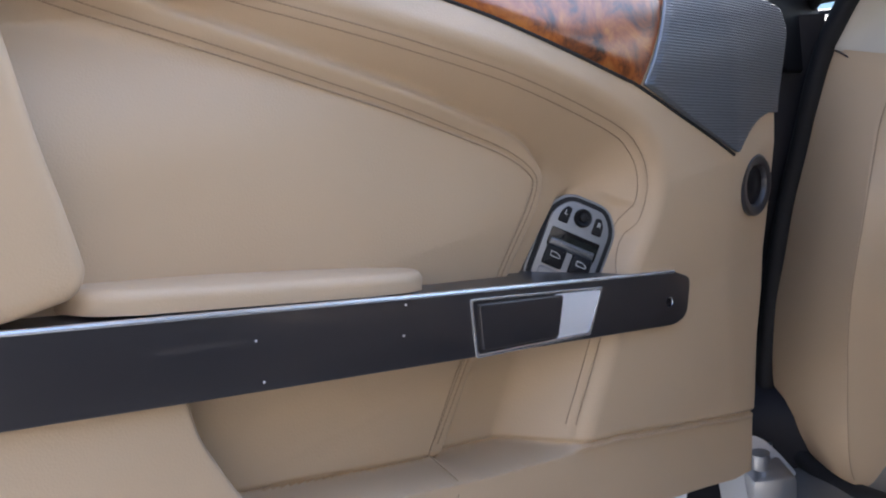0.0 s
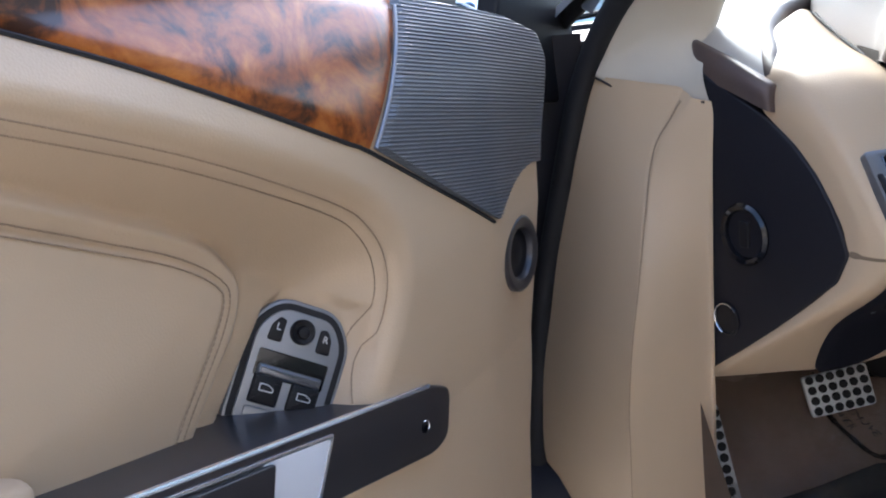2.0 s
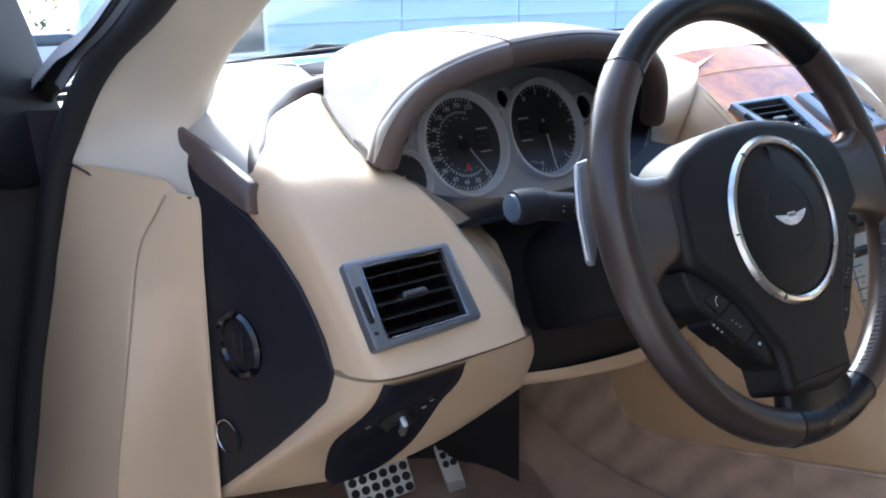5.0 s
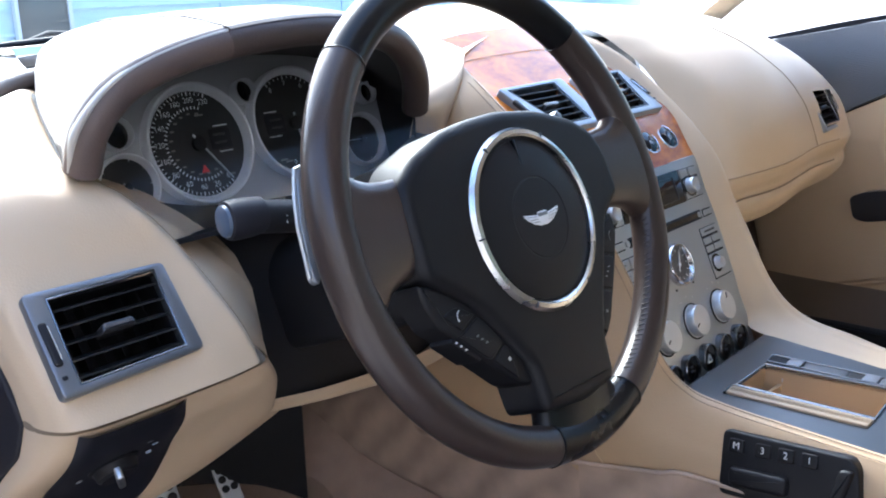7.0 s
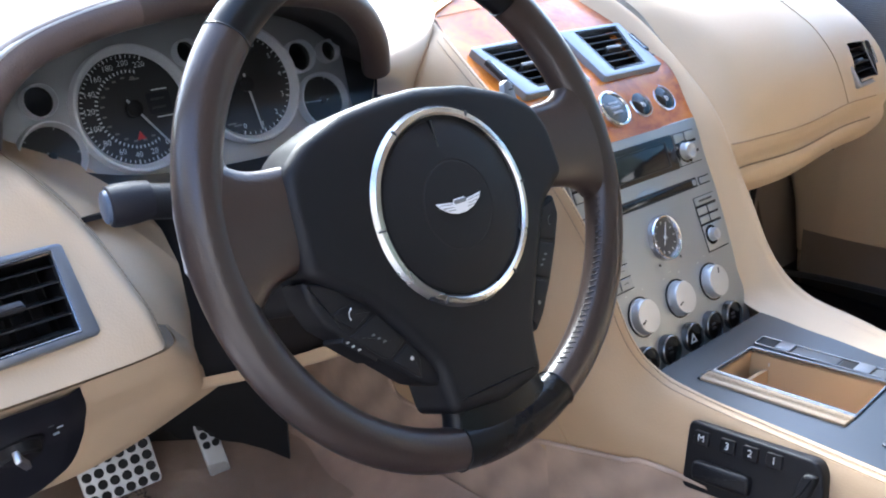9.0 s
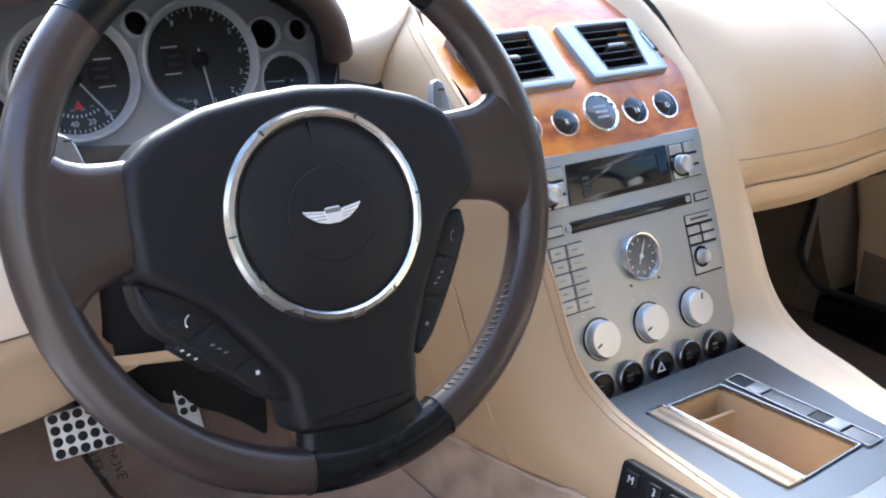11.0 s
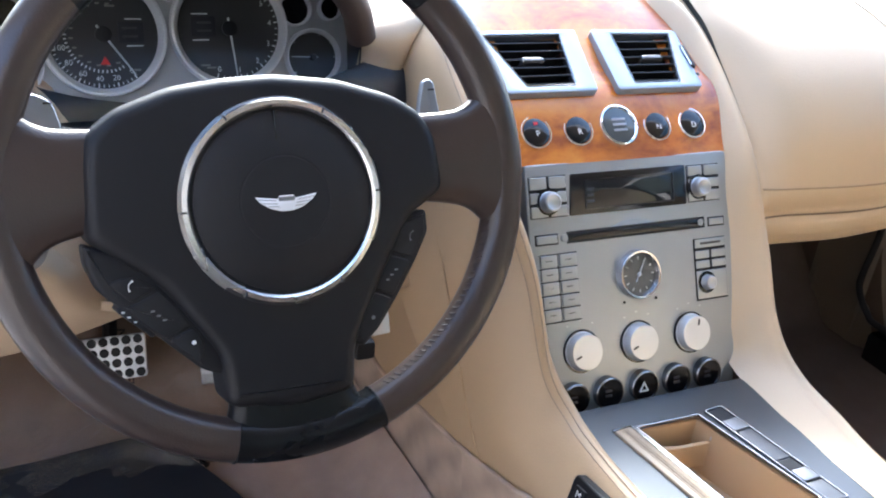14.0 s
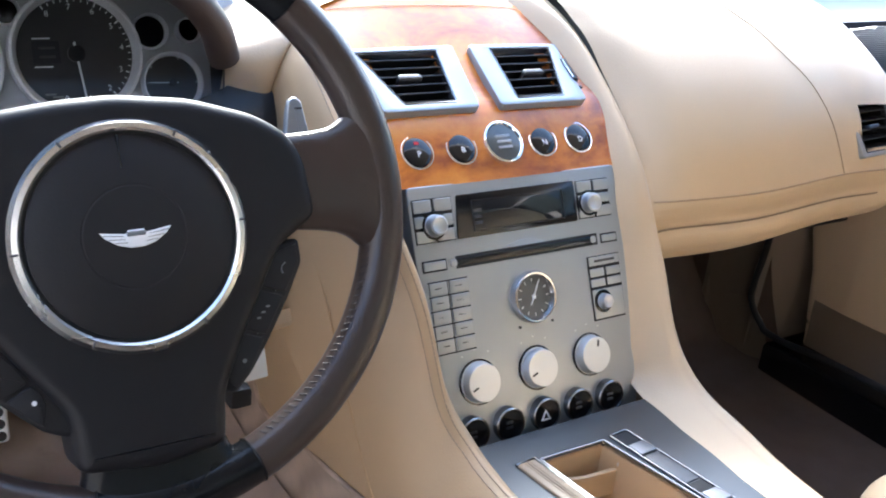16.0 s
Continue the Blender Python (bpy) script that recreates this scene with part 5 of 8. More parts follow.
for ring, pl, k in ((sp_ring, sp_pl, 1), (ta_ring, ta_pl, -1)):
    part("trip_display", solid(rrect(0.024, 0.020, 0.001, 3, k * 0.026, 0.002), pl, 0.0008, 0.0018, 0.0002), DARK, ring, "small dark trip display")
    for v in (0.0145, -0.011):
        part("display_line", solid(rrect(0.016, 0.0012, 0.0003, 2, k * 0.029, v), pl, 0.001, 0.0019, 0.0001, 1), WHITE, ring)
    for v in (0.006, -0.002):
        part("display_text", solid(rrect(0.014, 0.0022, 0.0003, 2, k * 0.025, v), pl, 0.001, 0.0021, 0.0001, 1), GRAPHITE, ring)
part("warning_lamp", solid([(-0.0045, -0.0285), (0.0045, -0.0285), (0.0, -0.0205)], sp_pl, 0.001, 0.0018, 0.0002, 1), RED, sp_ring, "small red warning lamp")
dial(0.133, -0.028, 0.0295, "fuel_gauge", 4, 140, -280, (), 178, "small silver-ringed fuel gauge", 2)
dial(-0.1605, -0.031, 0.0300, "temperature_gauge", 4, 140, -280, (), -40, "small silver-ringed temperature gauge", 2)
for u, v, r in ((-0.159, 0.017, 0.0150), (-0.010, 0.041, 0.0125), (0.116, 0.021, 0.0170), (0.154, 0.022, 0.012)):
    dial(u, v, r, "lamp_window", 0, 0, 0, (), None, "round dark warning lamp window")
lens = part("cluster_glass", sheet(np.array([[GP.at(u, -0.086 + 0.15 * t, 0.075 - 0.055 * t) for u in np.linspace(-0.195, 0.195, 6)] for t in np.linspace(0, 1, 4)])), LENS, gp, "clear slanted cover glass")
lens.visible_shadow = False
part("cluster_shelf", sheet(np.array([[GP.at(u, -0.086 - 0.006 * t, 0.0 + 0.09 * t) for u in np.linspace(-0.2, 0.2, 6)] for t in np.linspace(0, 1, 3)]), 0.004), BLACK, gp, "black shelf below the dials")

# black knee panel behind the wheel
part("knee_panel", sheet(surf([
    [(-0.23, 0.33, 0.83), (-0.1, 0.31, 0.785), (0.06, 0.27, 0.79), (0.21, 0.30, 0.83)],
    [(-0.19, 0.29, 0.78), (-0.08, 0.265, 0.75), (0.08, 0.225, 0.75), (0.22, 0.27, 0.79)],
    [(-0.165, 0.25, 0.70), (-0.06, 0.235, 0.68), (0.10, 0.22, 0.68), (0.23, 0.26, 0.71)],
    [(-0.125, 0.222, 0.615), (-0.02, 0.225, 0.600), (0.10, 0.23, 0.590), (0.235, 0.25, 0.62)],
], 24, 24)), BLACK, dash, "black panel below the gauges", 60)
part("knee_strip", sheet(surf([
    [(-0.13, 0.214, 0.622), (-0.03, 0.215, 0.606), (0.10, 0.222, 0.595), (0.235, 0.235, 0.60)],
    [(-0.12, 0.225, 0.604), (-0.02, 0.222, 0.588), (0.10, 0.226, 0.574), (0.24, 0.235, 0.58)],
    [(-0.06, 0.262, 0.582), (0.02, 0.265, 0.570), (0.12, 0.275, 0.562), (0.24, 0.28, 0.565)],
    [(-0.02, 0.34, 0.582), (0.05, 0.35, 0.57), (0.14, 0.36, 0.562), (0.24, 0.36, 0.565)],
], 24, 20)), BEIGE, dash, "beige leather strip under the column", 60)

# passenger side
PASS = surf([
    [(0.58, 0.3, 0.6), (0.625, 0.3, 0.5993), (0.75, 0.3, 0.598), (0.93, 0.3, 0.595), (1.08, 0.28, 0.6), (1.14, 0.36, 0.61)],
    [(0.578, 0.137, 0.63), (0.625, 0.144, 0.6293), (0.75, 0.14, 0.628), (0.93, 0.158, 0.628), (1.075, 0.165, 0.632), (1.135, 0.26, 0.635)],
    [(0.576, 0.106, 0.652), (0.625, 0.112, 0.6507), (0.75, 0.108, 0.648), (0.93, 0.132, 0.646), (1.085, 0.138, 0.65), (1.145, 0.24, 0.655)],
    [(0.576, 0.099, 0.672), (0.625, 0.104, 0.6707), (0.75, 0.1, 0.668), (0.93, 0.123, 0.666), (1.09, 0.13, 0.668), (1.15, 0.23, 0.675)],
    [(0.576, 0.103, 0.686), (0.625, 0.109, 0.685), (0.75, 0.105, 0.683), (0.93, 0.127, 0.681), (1.09, 0.132, 0.684), (1.15, 0.23, 0.69)],
] + [
    [(0.576, 0.102, 0.703), (0.625, 0.102, 0.7023), (0.75, 0.098, 0.701), (0.93, 0.121, 0.7), (1.095, 0.127, 0.702), (1.155, 0.23, 0.71)],
    [(0.576, 0.108, 0.722), (0.625, 0.1, 0.722), (0.75, 0.096, 0.722), (0.93, 0.121, 0.72), (1.095, 0.128, 0.72), (1.155, 0.235, 0.725)],
    [(0.577, 0.15, 0.775), (0.625, 0.112, 0.7783), (0.75, 0.108, 0.785), (0.93, 0.139, 0.782), (1.085, 0.15, 0.775), (1.14, 0.26, 0.77)],
    [(0.577, 0.208, 0.83), (0.625, 0.154, 0.835), (0.75, 0.15, 0.845), (0.93, 0.182, 0.838), (1.083, 0.205, 0.825), (1.14, 0.31, 0.81)],
    [(0.572, 0.262, 0.878), (0.625, 0.229, 0.8837), (0.75, 0.225, 0.895), (0.94, 0.257, 0.885), (1.1, 0.29, 0.865), (1.2, 0.37, 0.845)],
] + [
    [(0.56, 0.36, 0.918), (0.625, 0.345, 0.922), (0.75, 0.345, 0.93), (0.95, 0.365, 0.915), (1.13, 0.4, 0.89), (1.245, 0.44, 0.865)],
    [(0.54, 0.64, 0.935), (0.625, 0.64, 0.9367), (0.75, 0.64, 0.94), (0.95, 0.63, 0.93), (1.13, 0.6, 0.905), (1.245, 0.57, 0.88)],
], 90, 120)
PV = Plane((1.006, 0.141, 0.762), (1, 0.08, 0), (0, 0.47, 0.883))
part("passenger_pad", cut(sheet(PASS), PV, -0.046, 0.030, -0.028, 0.029), BEIGE, dash, "smooth beige leather passenger dash", 60)
vent(dash, PV, [(-0.046, -0.038), (0.064, -0.038), (0.050, 0.039), (-0.066, 0.039)], [(-0.037, -0.031), (0.040, -0.031), (0.028, 0.032), (-0.056, 0.032)], 5, 1, "silver grey frame of the far air vent", SWITCHGREY)


def on_pass(r, x, off=(0, -0.0006, 0.0006)):
    """A point of the passenger pad on a grid row at a given x."""
    i = min(int(r), 118)
    g = PASS[i] + (PASS[i + 1] - PASS[i]) * (r - i)
    return np.array([x, np.interp(x, g[:, 0], g[:, 1]), np.interp(x, g[:, 0], g[:, 2])]) + np.array(off)


part("glove_seam", tube([on_pass(r, x) for r, x in zip(np.linspace(63.5, 61, 50), np.linspace(0.58, 1.02, 50))], 0.0010, 6), DOORTHREAD, dash, "sewn line along the passenger dash")
part("glove_gap", tube([on_pass(r, x) for r, x in zip(np.linspace(40.5, 38, 50), np.linspace(0.566, 1.02, 50))], 0.0012, 6), THREAD, dash, "dark gap of the glovebox lid")
# lid line of the airbag
lid = crom([on_pass(99, 0.785), on_pass(94, 0.808), on_pass(89, 0.830), on_pass(83, 0.865), on_pass(76, 0.892), on_pass(70, 0.912), on_pass(62, 0.930)], 60)
part("airbag_line", tube(lid, 0.0005, 6), DOORTHREAD, dash)

# cream top behind the centre
part("dash_top", sheet(surf([
    [(0.205, 0.30, 0.848), (0.235, 0.30, 0.862), (0.26, 0.31, 0.885), (0.40, 0.35, 0.915), (0.55, 0.37, 0.915), (0.60, 0.38, 0.905)],
    [(0.19, 0.40, 0.895), (0.24, 0.40, 0.905), (0.29, 0.41, 0.916), (0.40, 0.43, 0.928), (0.52, 0.43, 0.930), (0.60, 0.44, 0.915)],
    [(0.12, 0.52, 0.925), (0.22, 0.52, 0.928), (0.30, 0.52, 0.930), (0.40, 0.52, 0.936), (0.52, 0.52, 0.936), (0.62, 0.52, 0.922)],
    [(-0.16, 0.68, 0.915), (0.1, 0.69, 0.918), (0.30, 0.69, 0.92), (0.40, 0.69, 0.92), (0.52, 0.69, 0.92), (0.66, 0.68, 0.915)],
], 40, 30)), BEIGE, dash, "beige leather top of the dash", 60)

# black block: undertray and the painted-in shadow below the pad
part("under_tray_shade", block(0.61, 1.12, 0.215, 0.70, 0.588, 0.594, 0.002), BLACK, dash, "black tray that also stands for the shadow under the passenger dash")
part("dash_filler", sheet(surf([
    [(0.250, 0.290, 0.852), (0.400, 0.290, 0.856), (0.575, 0.285, 0.852)],
    [(0.258, 0.345, 0.893), (0.400, 0.345, 0.898), (0.570, 0.345, 0.893)],
    [(0.268, 0.440, 0.916), (0.400, 0.440, 0.921), (0.580, 0.440, 0.914)],
], 16, 12)), BEIGE, dash, "beige leather under the wooden panel", 60)

# beige cheek between gauge hood and centre panel
part("cheek_panel", sheet(surf([
    [(0.160, 0.305, 0.70), (0.200, 0.300, 0.70), (0.214, 0.31, 0.70), (0.222, 0.32, 0.70)],
    [(0.165, 0.296, 0.80), (0.205, 0.285, 0.80), (0.218, 0.290, 0.815), (0.224, 0.30, 0.83)],
    [(0.169, 0.292, 0.846), (0.212, 0.279, 0.852), (0.236, 0.276, 0.873), (0.252, 0.286, 0.892)],
    [(0.178, 0.340, 0.866), (0.226, 0.320, 0.880), (0.254, 0.318, 0.897), (0.276, 0.325, 0.907)],
    [(0.173, 0.470, 0.905), (0.230, 0.45, 0.914), (0.262, 0.44, 0.920), (0.292, 0.44, 0.924)],
], 24, 40)), BEIGE, dash, "beige leather cheek beside the gauges", 60)

# dark returns at both ends of the gauge bay
for x0, x1 in ((0.167, 0.177), (-0.243, -0.205)):
    part("bay_return", sheet(np.array([[(x0 + (x1 - x0) * t, 0.285 + 0.085 * t, z) for t in np.linspace(0, 1, 4)] for z in (0.72, 0.80, 0.856)])), BLACK, dash)

# ---- centre stack and console ----
SV = Plane((0.405, 0.062, 0.587), (1, 0, 0), (0, 0.41, 0.912))
WD = Plane((0.405, 0.137, 0.753), (1, 0, 0), (0, 0.671, 0.741))
stack = thing("centre_console", (0.41, 0.0, 0.28), "centre console with silver control panel, walnut top and beige leather sides", "centre console")

# wood upper panel
VENTSILVER = material("vent_silver", (0.235, 0.262, 0.295), 0.42, metal=0.6, grain=1500, bump=0.03)
WV = Plane((0.405, 0.1790, 0.8130), (1, 0, 0), (0, 0.0745, 0.045))
wood = surf([
    [(0.262, 0.139, 0.7535), (0.33, 0.137, 0.7535), (0.405, 0.1365, 0.7535), (0.48, 0.137, 0.7535), (0.545, 0.139, 0.7535)],
    [(0.255, 0.181, 0.806), (0.33, 0.180, 0.807), (0.405, 0.180, 0.807), (0.48, 0.180, 0.807), (0.553, 0.181, 0.806)],
    [(0.2555, 0.219, 0.8285), (0.33, 0.2175, 0.8295), (0.405, 0.2175, 0.8295), (0.48, 0.2175, 0.8295), (0.5535, 0.219, 0.8285)],
    [(0.256, 0.257, 0.853), (0.33, 0.255, 0.8545), (0.405, 0.255, 0.8545), (0.48, 0.255, 0.8545), (0.553, 0.257, 0.853)],
    [(0.272, 0.297, 0.876), (0.33, 0.294, 0.879), (0.405, 0.293, 0.880), (0.48, 0.294, 0.879), (0.535, 0.297, 0.876)],
    [(0.295, 0.360, 0.911), (0.34, 0.355, 0.916), (0.405, 0.353, 0.918), (0.47, 0.355, 0.916), (0.505, 0.360, 0.911)],
], 80, 80)
bm = sheet(wood)
cut(bm, WV, 0.038, 0.100, 0.010, 0.079)
cut(bm, WV, -0.104, -0.034, 0.010, 0.079)
wp = part("wood_panel", bm, WOODDASH, stack, "glossy orange cherry wood veneer panel", 60)
vent(stack, WV, [(0.0115, 0.0), (0.1235, 0.0), (0.129, 0.085), (0.014, 0.087)], [(0.0360, 0.009), (0.0965, 0.009), (0.117, 0.079), (0.038, 0.080)], 6, 1, "silver frame of the centre air vent", VENTSILVER)
vent(stack, WV, [(-0.123, 0.0), (-0.0145, 0.0), (-0.006, 0.087), (-0.135, 0.085)], [(-0.097, 0.009), (-0.0385, 0.009), (-0.029, 0.080), (-0.122, 0.079)], 6, -1, "silver frame of the centre air vent", VENTSILVER)
lid = [tuple(np.array(wood[68, j]) + (0, -0.0004, 0.0006)) for j in range(2, 78)]
part("lid_line", tube(lid, 0.0004, 6), TAN, wp)

# gear buttons and starter
for u, s in ((-0.096, "P"), (-0.046, "R"), (0.054, "N"), (0.101, "D")):
    pl = WD.moved(u, 0.035)
    b = part("gear_button", lathe([(0.0178, -0.003), (0.0178, 0.003), (0.0172, 0.0040), (0.0162, 0.0040), (0.0156, 0.001)], pl, 36), CHROME, stack, "round gear button in a chrome ring")
    part("button_face", lathe([(0.0154, 0.001), (0.0148, 0.0040), (0.012, 0.0052), (0.006, 0.0057), (0.0005, 0.0058)], pl, 32), GLOSS, b, "domed black button face")
    part("button_letter", letters(s, pl.moved(0, -0.003), 0.0088, 0.0060), WHITE, b)
    if s == "P":
        part("button_lamp", solid(rrect(0.005, 0.003, 0.0008, 3, 0, 0.0085), pl, 0.003, 0.0060, 0.0002), RED, b, "small red button lamp")
st = WD.moved(0.004, 0.037)
sb = part("starter_button", lathe([(0.0235, -0.003), (0.0235, 0.004), (0.0225, 0.0065), (0.0208, 0.007), (0.0192, 0.0045)], st, 40), CHROME, stack, "glass starter button in a chrome ring")
part("starter_face", lathe([(0.0195, 0.002), (0.0193, 0.0052), (0.010, 0.0062), (0.0005, 0.0064)], st, 36), material("starter_glass", (0.055, 0.063, 0.063), 0.2, bump=0, coat=0.5), sb, "smoky glass starter face")
for v in (0.006, 0.0, -0.006):
    part("starter_mark", solid(rrect(0.017, 0.0026, 0.0006, 3, 0, v), st, 0.004, 0.0068, 0.0002), SWITCHGREY, sb)

# silver control panel
half = [(-0.118, 0.184), (0.137, 0.184), (0.1395, 0.12), (0.1395, 0.057), (0.137, 0.0), (0.130, -0.054), (0.126, -0.082), (-0.100, -0.082), (-0.106, -0.03), (-0.114, 0.02), (-0.119, 0.08)]
sv = part("control_panel", solid(rpoly(half, 0.004, 4), SV, -0.02, 0.0, 0.0015), SILVER, stack, "brushed silver control panel")
unit = part("radio_display", solid(rpoly([(-0.070, 0.130), (0.079, 0.130), (0.079, 0.172), (-0.066, 0.172)], 0.002), SV, 0, 0.0012, 0.0006), GLOSS, sv, "glossy black radio display")
part("display_window", solid(rrect(0.108, 0.026, 0.001, 3, 0.004, 0.149), SV, 0, 0.0022, 0.0004), SCREEN, unit, "dark display window")
part("window_edge", hoop(rrect(0.112, 0.030, 0.001, 3, 0.006, 0.150), rrect(0.1114, 0.0294, 0.001, 3, 0.006, 0.150), SV, 0.001, 0.0022, 0.0001), GRAPHITE, unit)
for k in range(3):
    part("display_text", solid(rrect(0.009, 0.003, 0.0004, 2, -0.044, 0.143 + 0.006 * k), SV, 0, 0.0025, 0.0001, 1), GRAPHITE, unit)


def key(u0, u1, v0, v1, gap=0.0010, h=0.0018):
    part("panel_key", solid(rrect(u1 - u0 - 2 * gap, v1 - v0 - 2 * gap, 0.0008, 3, (u0 + u1) / 2, (v0 + v1) / 2), SV, -0.001, h, 0.0006), SILVER, sv)


def gap(u0, u1, v0, v1):
    part("key_gap", solid(rrect(u1 - u0, v1 - v0, 0.0004, 2, (u0 + u1) / 2, (v0 + v1) / 2), SV, -0.001, 0.0004, 0.0001, 1), BLACK, sv)


gap(-0.1155, -0.0715, 0.130, 0.172)
for a, b, c, d in ((-0.1155, -0.094, 0.158, 0.172), (-0.093, -0.0715, 0.158, 0.172), (-0.1155, -0.0945, 0.144, 0.1568), (-0.0925, -0.0715, 0.144, 0.1568), (-0.1155, -0.094, 0.130, 0.143), (-0.093, -0.0715, 0.130, 0.143)):
    key(a, b, c, d)
gap(0.0815, 0.1255, 0.131, 0.171)
for a, b, c, d in ((0.0815, 0.103, 0.158, 0.171), (0.104, 0.1255, 0.158, 0.171), (0.0815, 0.1025, 0.145, 0.1568), (0.1045, 0.1255, 0.145, 0.1568), (0.0815, 0.103, 0.131, 0.144), (0.104, 0.1255, 0.131, 0.144)):
    key(a, b, c, d)
for u, v, r, l in ((-0.094, 0.146, 0.0102, 0.012), (0.096, 0.147, 0.0102, 0.012), (0.099, 0.043, 0.0078, 0.010)):
    pl = SV.moved(u, v)
    part("knob_ring", lathe([(r * 1.55, -0.001), (r * 1.54, 0.0016), (r * 1.1, 0.002)], pl, 36), GLOSS, sv)
    kn = part("small_knob", lathe([(r * 1.08, 0.0), (r * 1.06, 0.0024), (r * 1.0, 0.003), (r * 0.97, 0.005), (r * 0.98, l - 0.003), (r * 0.9, l - 0.0008), (r * 0.75, l), (r * 0.6, l - 0.0008)], pl, 36), ALU, sv, "small round aluminium knob")
gap(-0.075, 0.102, 0.1025, 0.1145)
part("disc_slot", solid(rrect(0.174, 0.007, 0.002, 3, 0.0135, 0.1085), SV, 0.0, 0.0012, 0.0004), GLOSS, sv, "dark disc slot")
for u in (-0.078, 0.096):
    part("slot_end", solid(rrect(0.0075, 0.0070, 0.0025, 4, u, 0.1085), SV, 0.0, 0.0015, 0.0006), SILVER, sv, "bright end of the disc slot")
part("slot_lip", solid([(-0.02 + 0.056 * k / 10, 0.1145 + 0.006 * math.sin(math.pi * k / 10)) for k in range(11)], SV, -0.001, 0.0012, 0.0004), SILVER, sv)
for a, b, c, d in ((-0.112, -0.086, 0.1035, 0.1135), (0.107, 0.1285, 0.1035, 0.1125)):
    gap(a - 0.0006, b + 0.0006, c - 0.0006, d + 0.0006)
    key(a, b, c, d)
for i in range(5):
    for j in range(2):
        u0, v0 = -0.1095 + 0.0225 * j, 0.0255 + 0.0137 * i
        key(u0, u0 + 0.0215, v0, v0 + 0.0132, 0.0009)
        part("key_print", solid(rrect(0.008, 0.0015, 0.0003, 2, u0 + 0.0105, v0 + 0.0066), SV, 0.001, 0.0018, 0.0001, 1), GRAPHITE, sv)
    gap(-0.1095, -0.0645, 0.0252 + 0.0137 * i - 0.0012, 0.0252 + 0.0137 * i)
gap(-0.1095, -0.0645, 0.0252 + 0.0137 * 5 - 0.0012, 0.0252 + 0.0137 * 5 + 0.0002)
gap(-0.0888, -0.0873, 0.0255, 0.094)
gap(0.0845, 0.128, 0.0235, 0.091)
for a, b, c, d in ((0.0855, 0.128, 0.080, 0.091), (0.0855, 0.106, 0.0685, 0.0785), (0.1075, 0.128, 0.0685, 0.0785), (0.0855, 0.106, 0.058, 0.0675), (0.1075, 0.128, 0.058, 0.0675), (0.0855, 0.128, 0.0245, 0.0565)):
    key(a, b, c, d, 0.0008, 0.0014)
part("key_print", solid(rrect(0.028, 0.0025, 0.0004, 2, 0.107, 0.0855), SV, 0.001, 0.0016, 0.0001, 1), GRAPHITE, sv)
# clock
BEZEL = material("clock_bezel", (0.62, 0.61, 0.63), 0.16, metal=1.0, vary=0.05, bump=0)
ck = SV.moved(0.008, 0.062)
clock = part("clock", lathe([(0.0262, -0.002), (0.0262, 0.006), (0.0248, 0.0085), (0.0230, 0.0082), (0.0212, 0.003)], ck, 48), BEZEL, sv, "small round analogue clock with chrome bezel")
part("clock_face", lathe([(0.0216, 0.0), (0.0214, 0.0035), (0.0005, 0.0035)], ck, 40), material("clock_dial", (0.055, 0.054, 0.053), 0.3, bump=0, coat=0.3), clock)
for d, l in ((62, 0.016), (-120, 0.009)):
    part("clock_pointer", solid([(-0.003, -0.0006), (l, -0.0004), (l, 0.0004), (-0.003, 0.0006)], ck.moved(0, 0, 0, d), 0.0036, 0.0046, 0.0001, 1), WHITE, clock)
part("pointer_cap", lathe([(0.0022, 0.0035), (0.002, 0.0054)], ck, 12), WHITE, clock)
for k in range(12):
    d = 30 * k
    part("hour_mark", solid(rrect(0.0035, 0.0009, 0.0002, 2, 0.0172, 0), ck.moved(0, 0, 0, d), 0.003, 0.0039, 0.0001, 1), WHITE, clock)
for u in (-0.011, 0.030):
    part("clock_button", lathe([(0.0016, -0.001), (0.0015, 0.0008)], SV.moved(u, 0.0345), 10), BLACK, sv)
# climate knobs
for u, d in ((-0.0675, 200), (0.003, 200), (0.0725, 75)):
    pl = SV.moved(u, -0.0085)
    # dark ring puts the knob's gap and its shadow into colour
    part("knob_gap_shade", lathe([(0.0226, -0.001), (0.0224, 0.0008), (0.019, 0.0010)], pl, 40), GLOSS, sv)
    kn = part("climate_knob", lathe([(0.0205, -0.001), (0.0205, 0.0012), (0.0192, 0.0018), (0.0188, 0.0100), (0.0178, 0.0116), (0.001, 0.0120)], pl, 44), SATIN, sv, "large satin silver rotary knob")
    part("knob_mark", solid(rrect(0.007, 0.0022, 0.0006, 3, 0.012, 0), pl.moved(0, 0, 0, d), 0.010, 0.0123, 0.0002), GRAPHITE, kn)
    for e in (60, 90, 120):
        part("knob_print", solid(rrect(0.0022, 0.0013, 0.0004, 2, 0.0300 * math.cos(radians(e)), 0.0315 * math.sin(radians(e))), pl, -0.0006, 0.0005, 0.0001, 1), SATIN, sv)
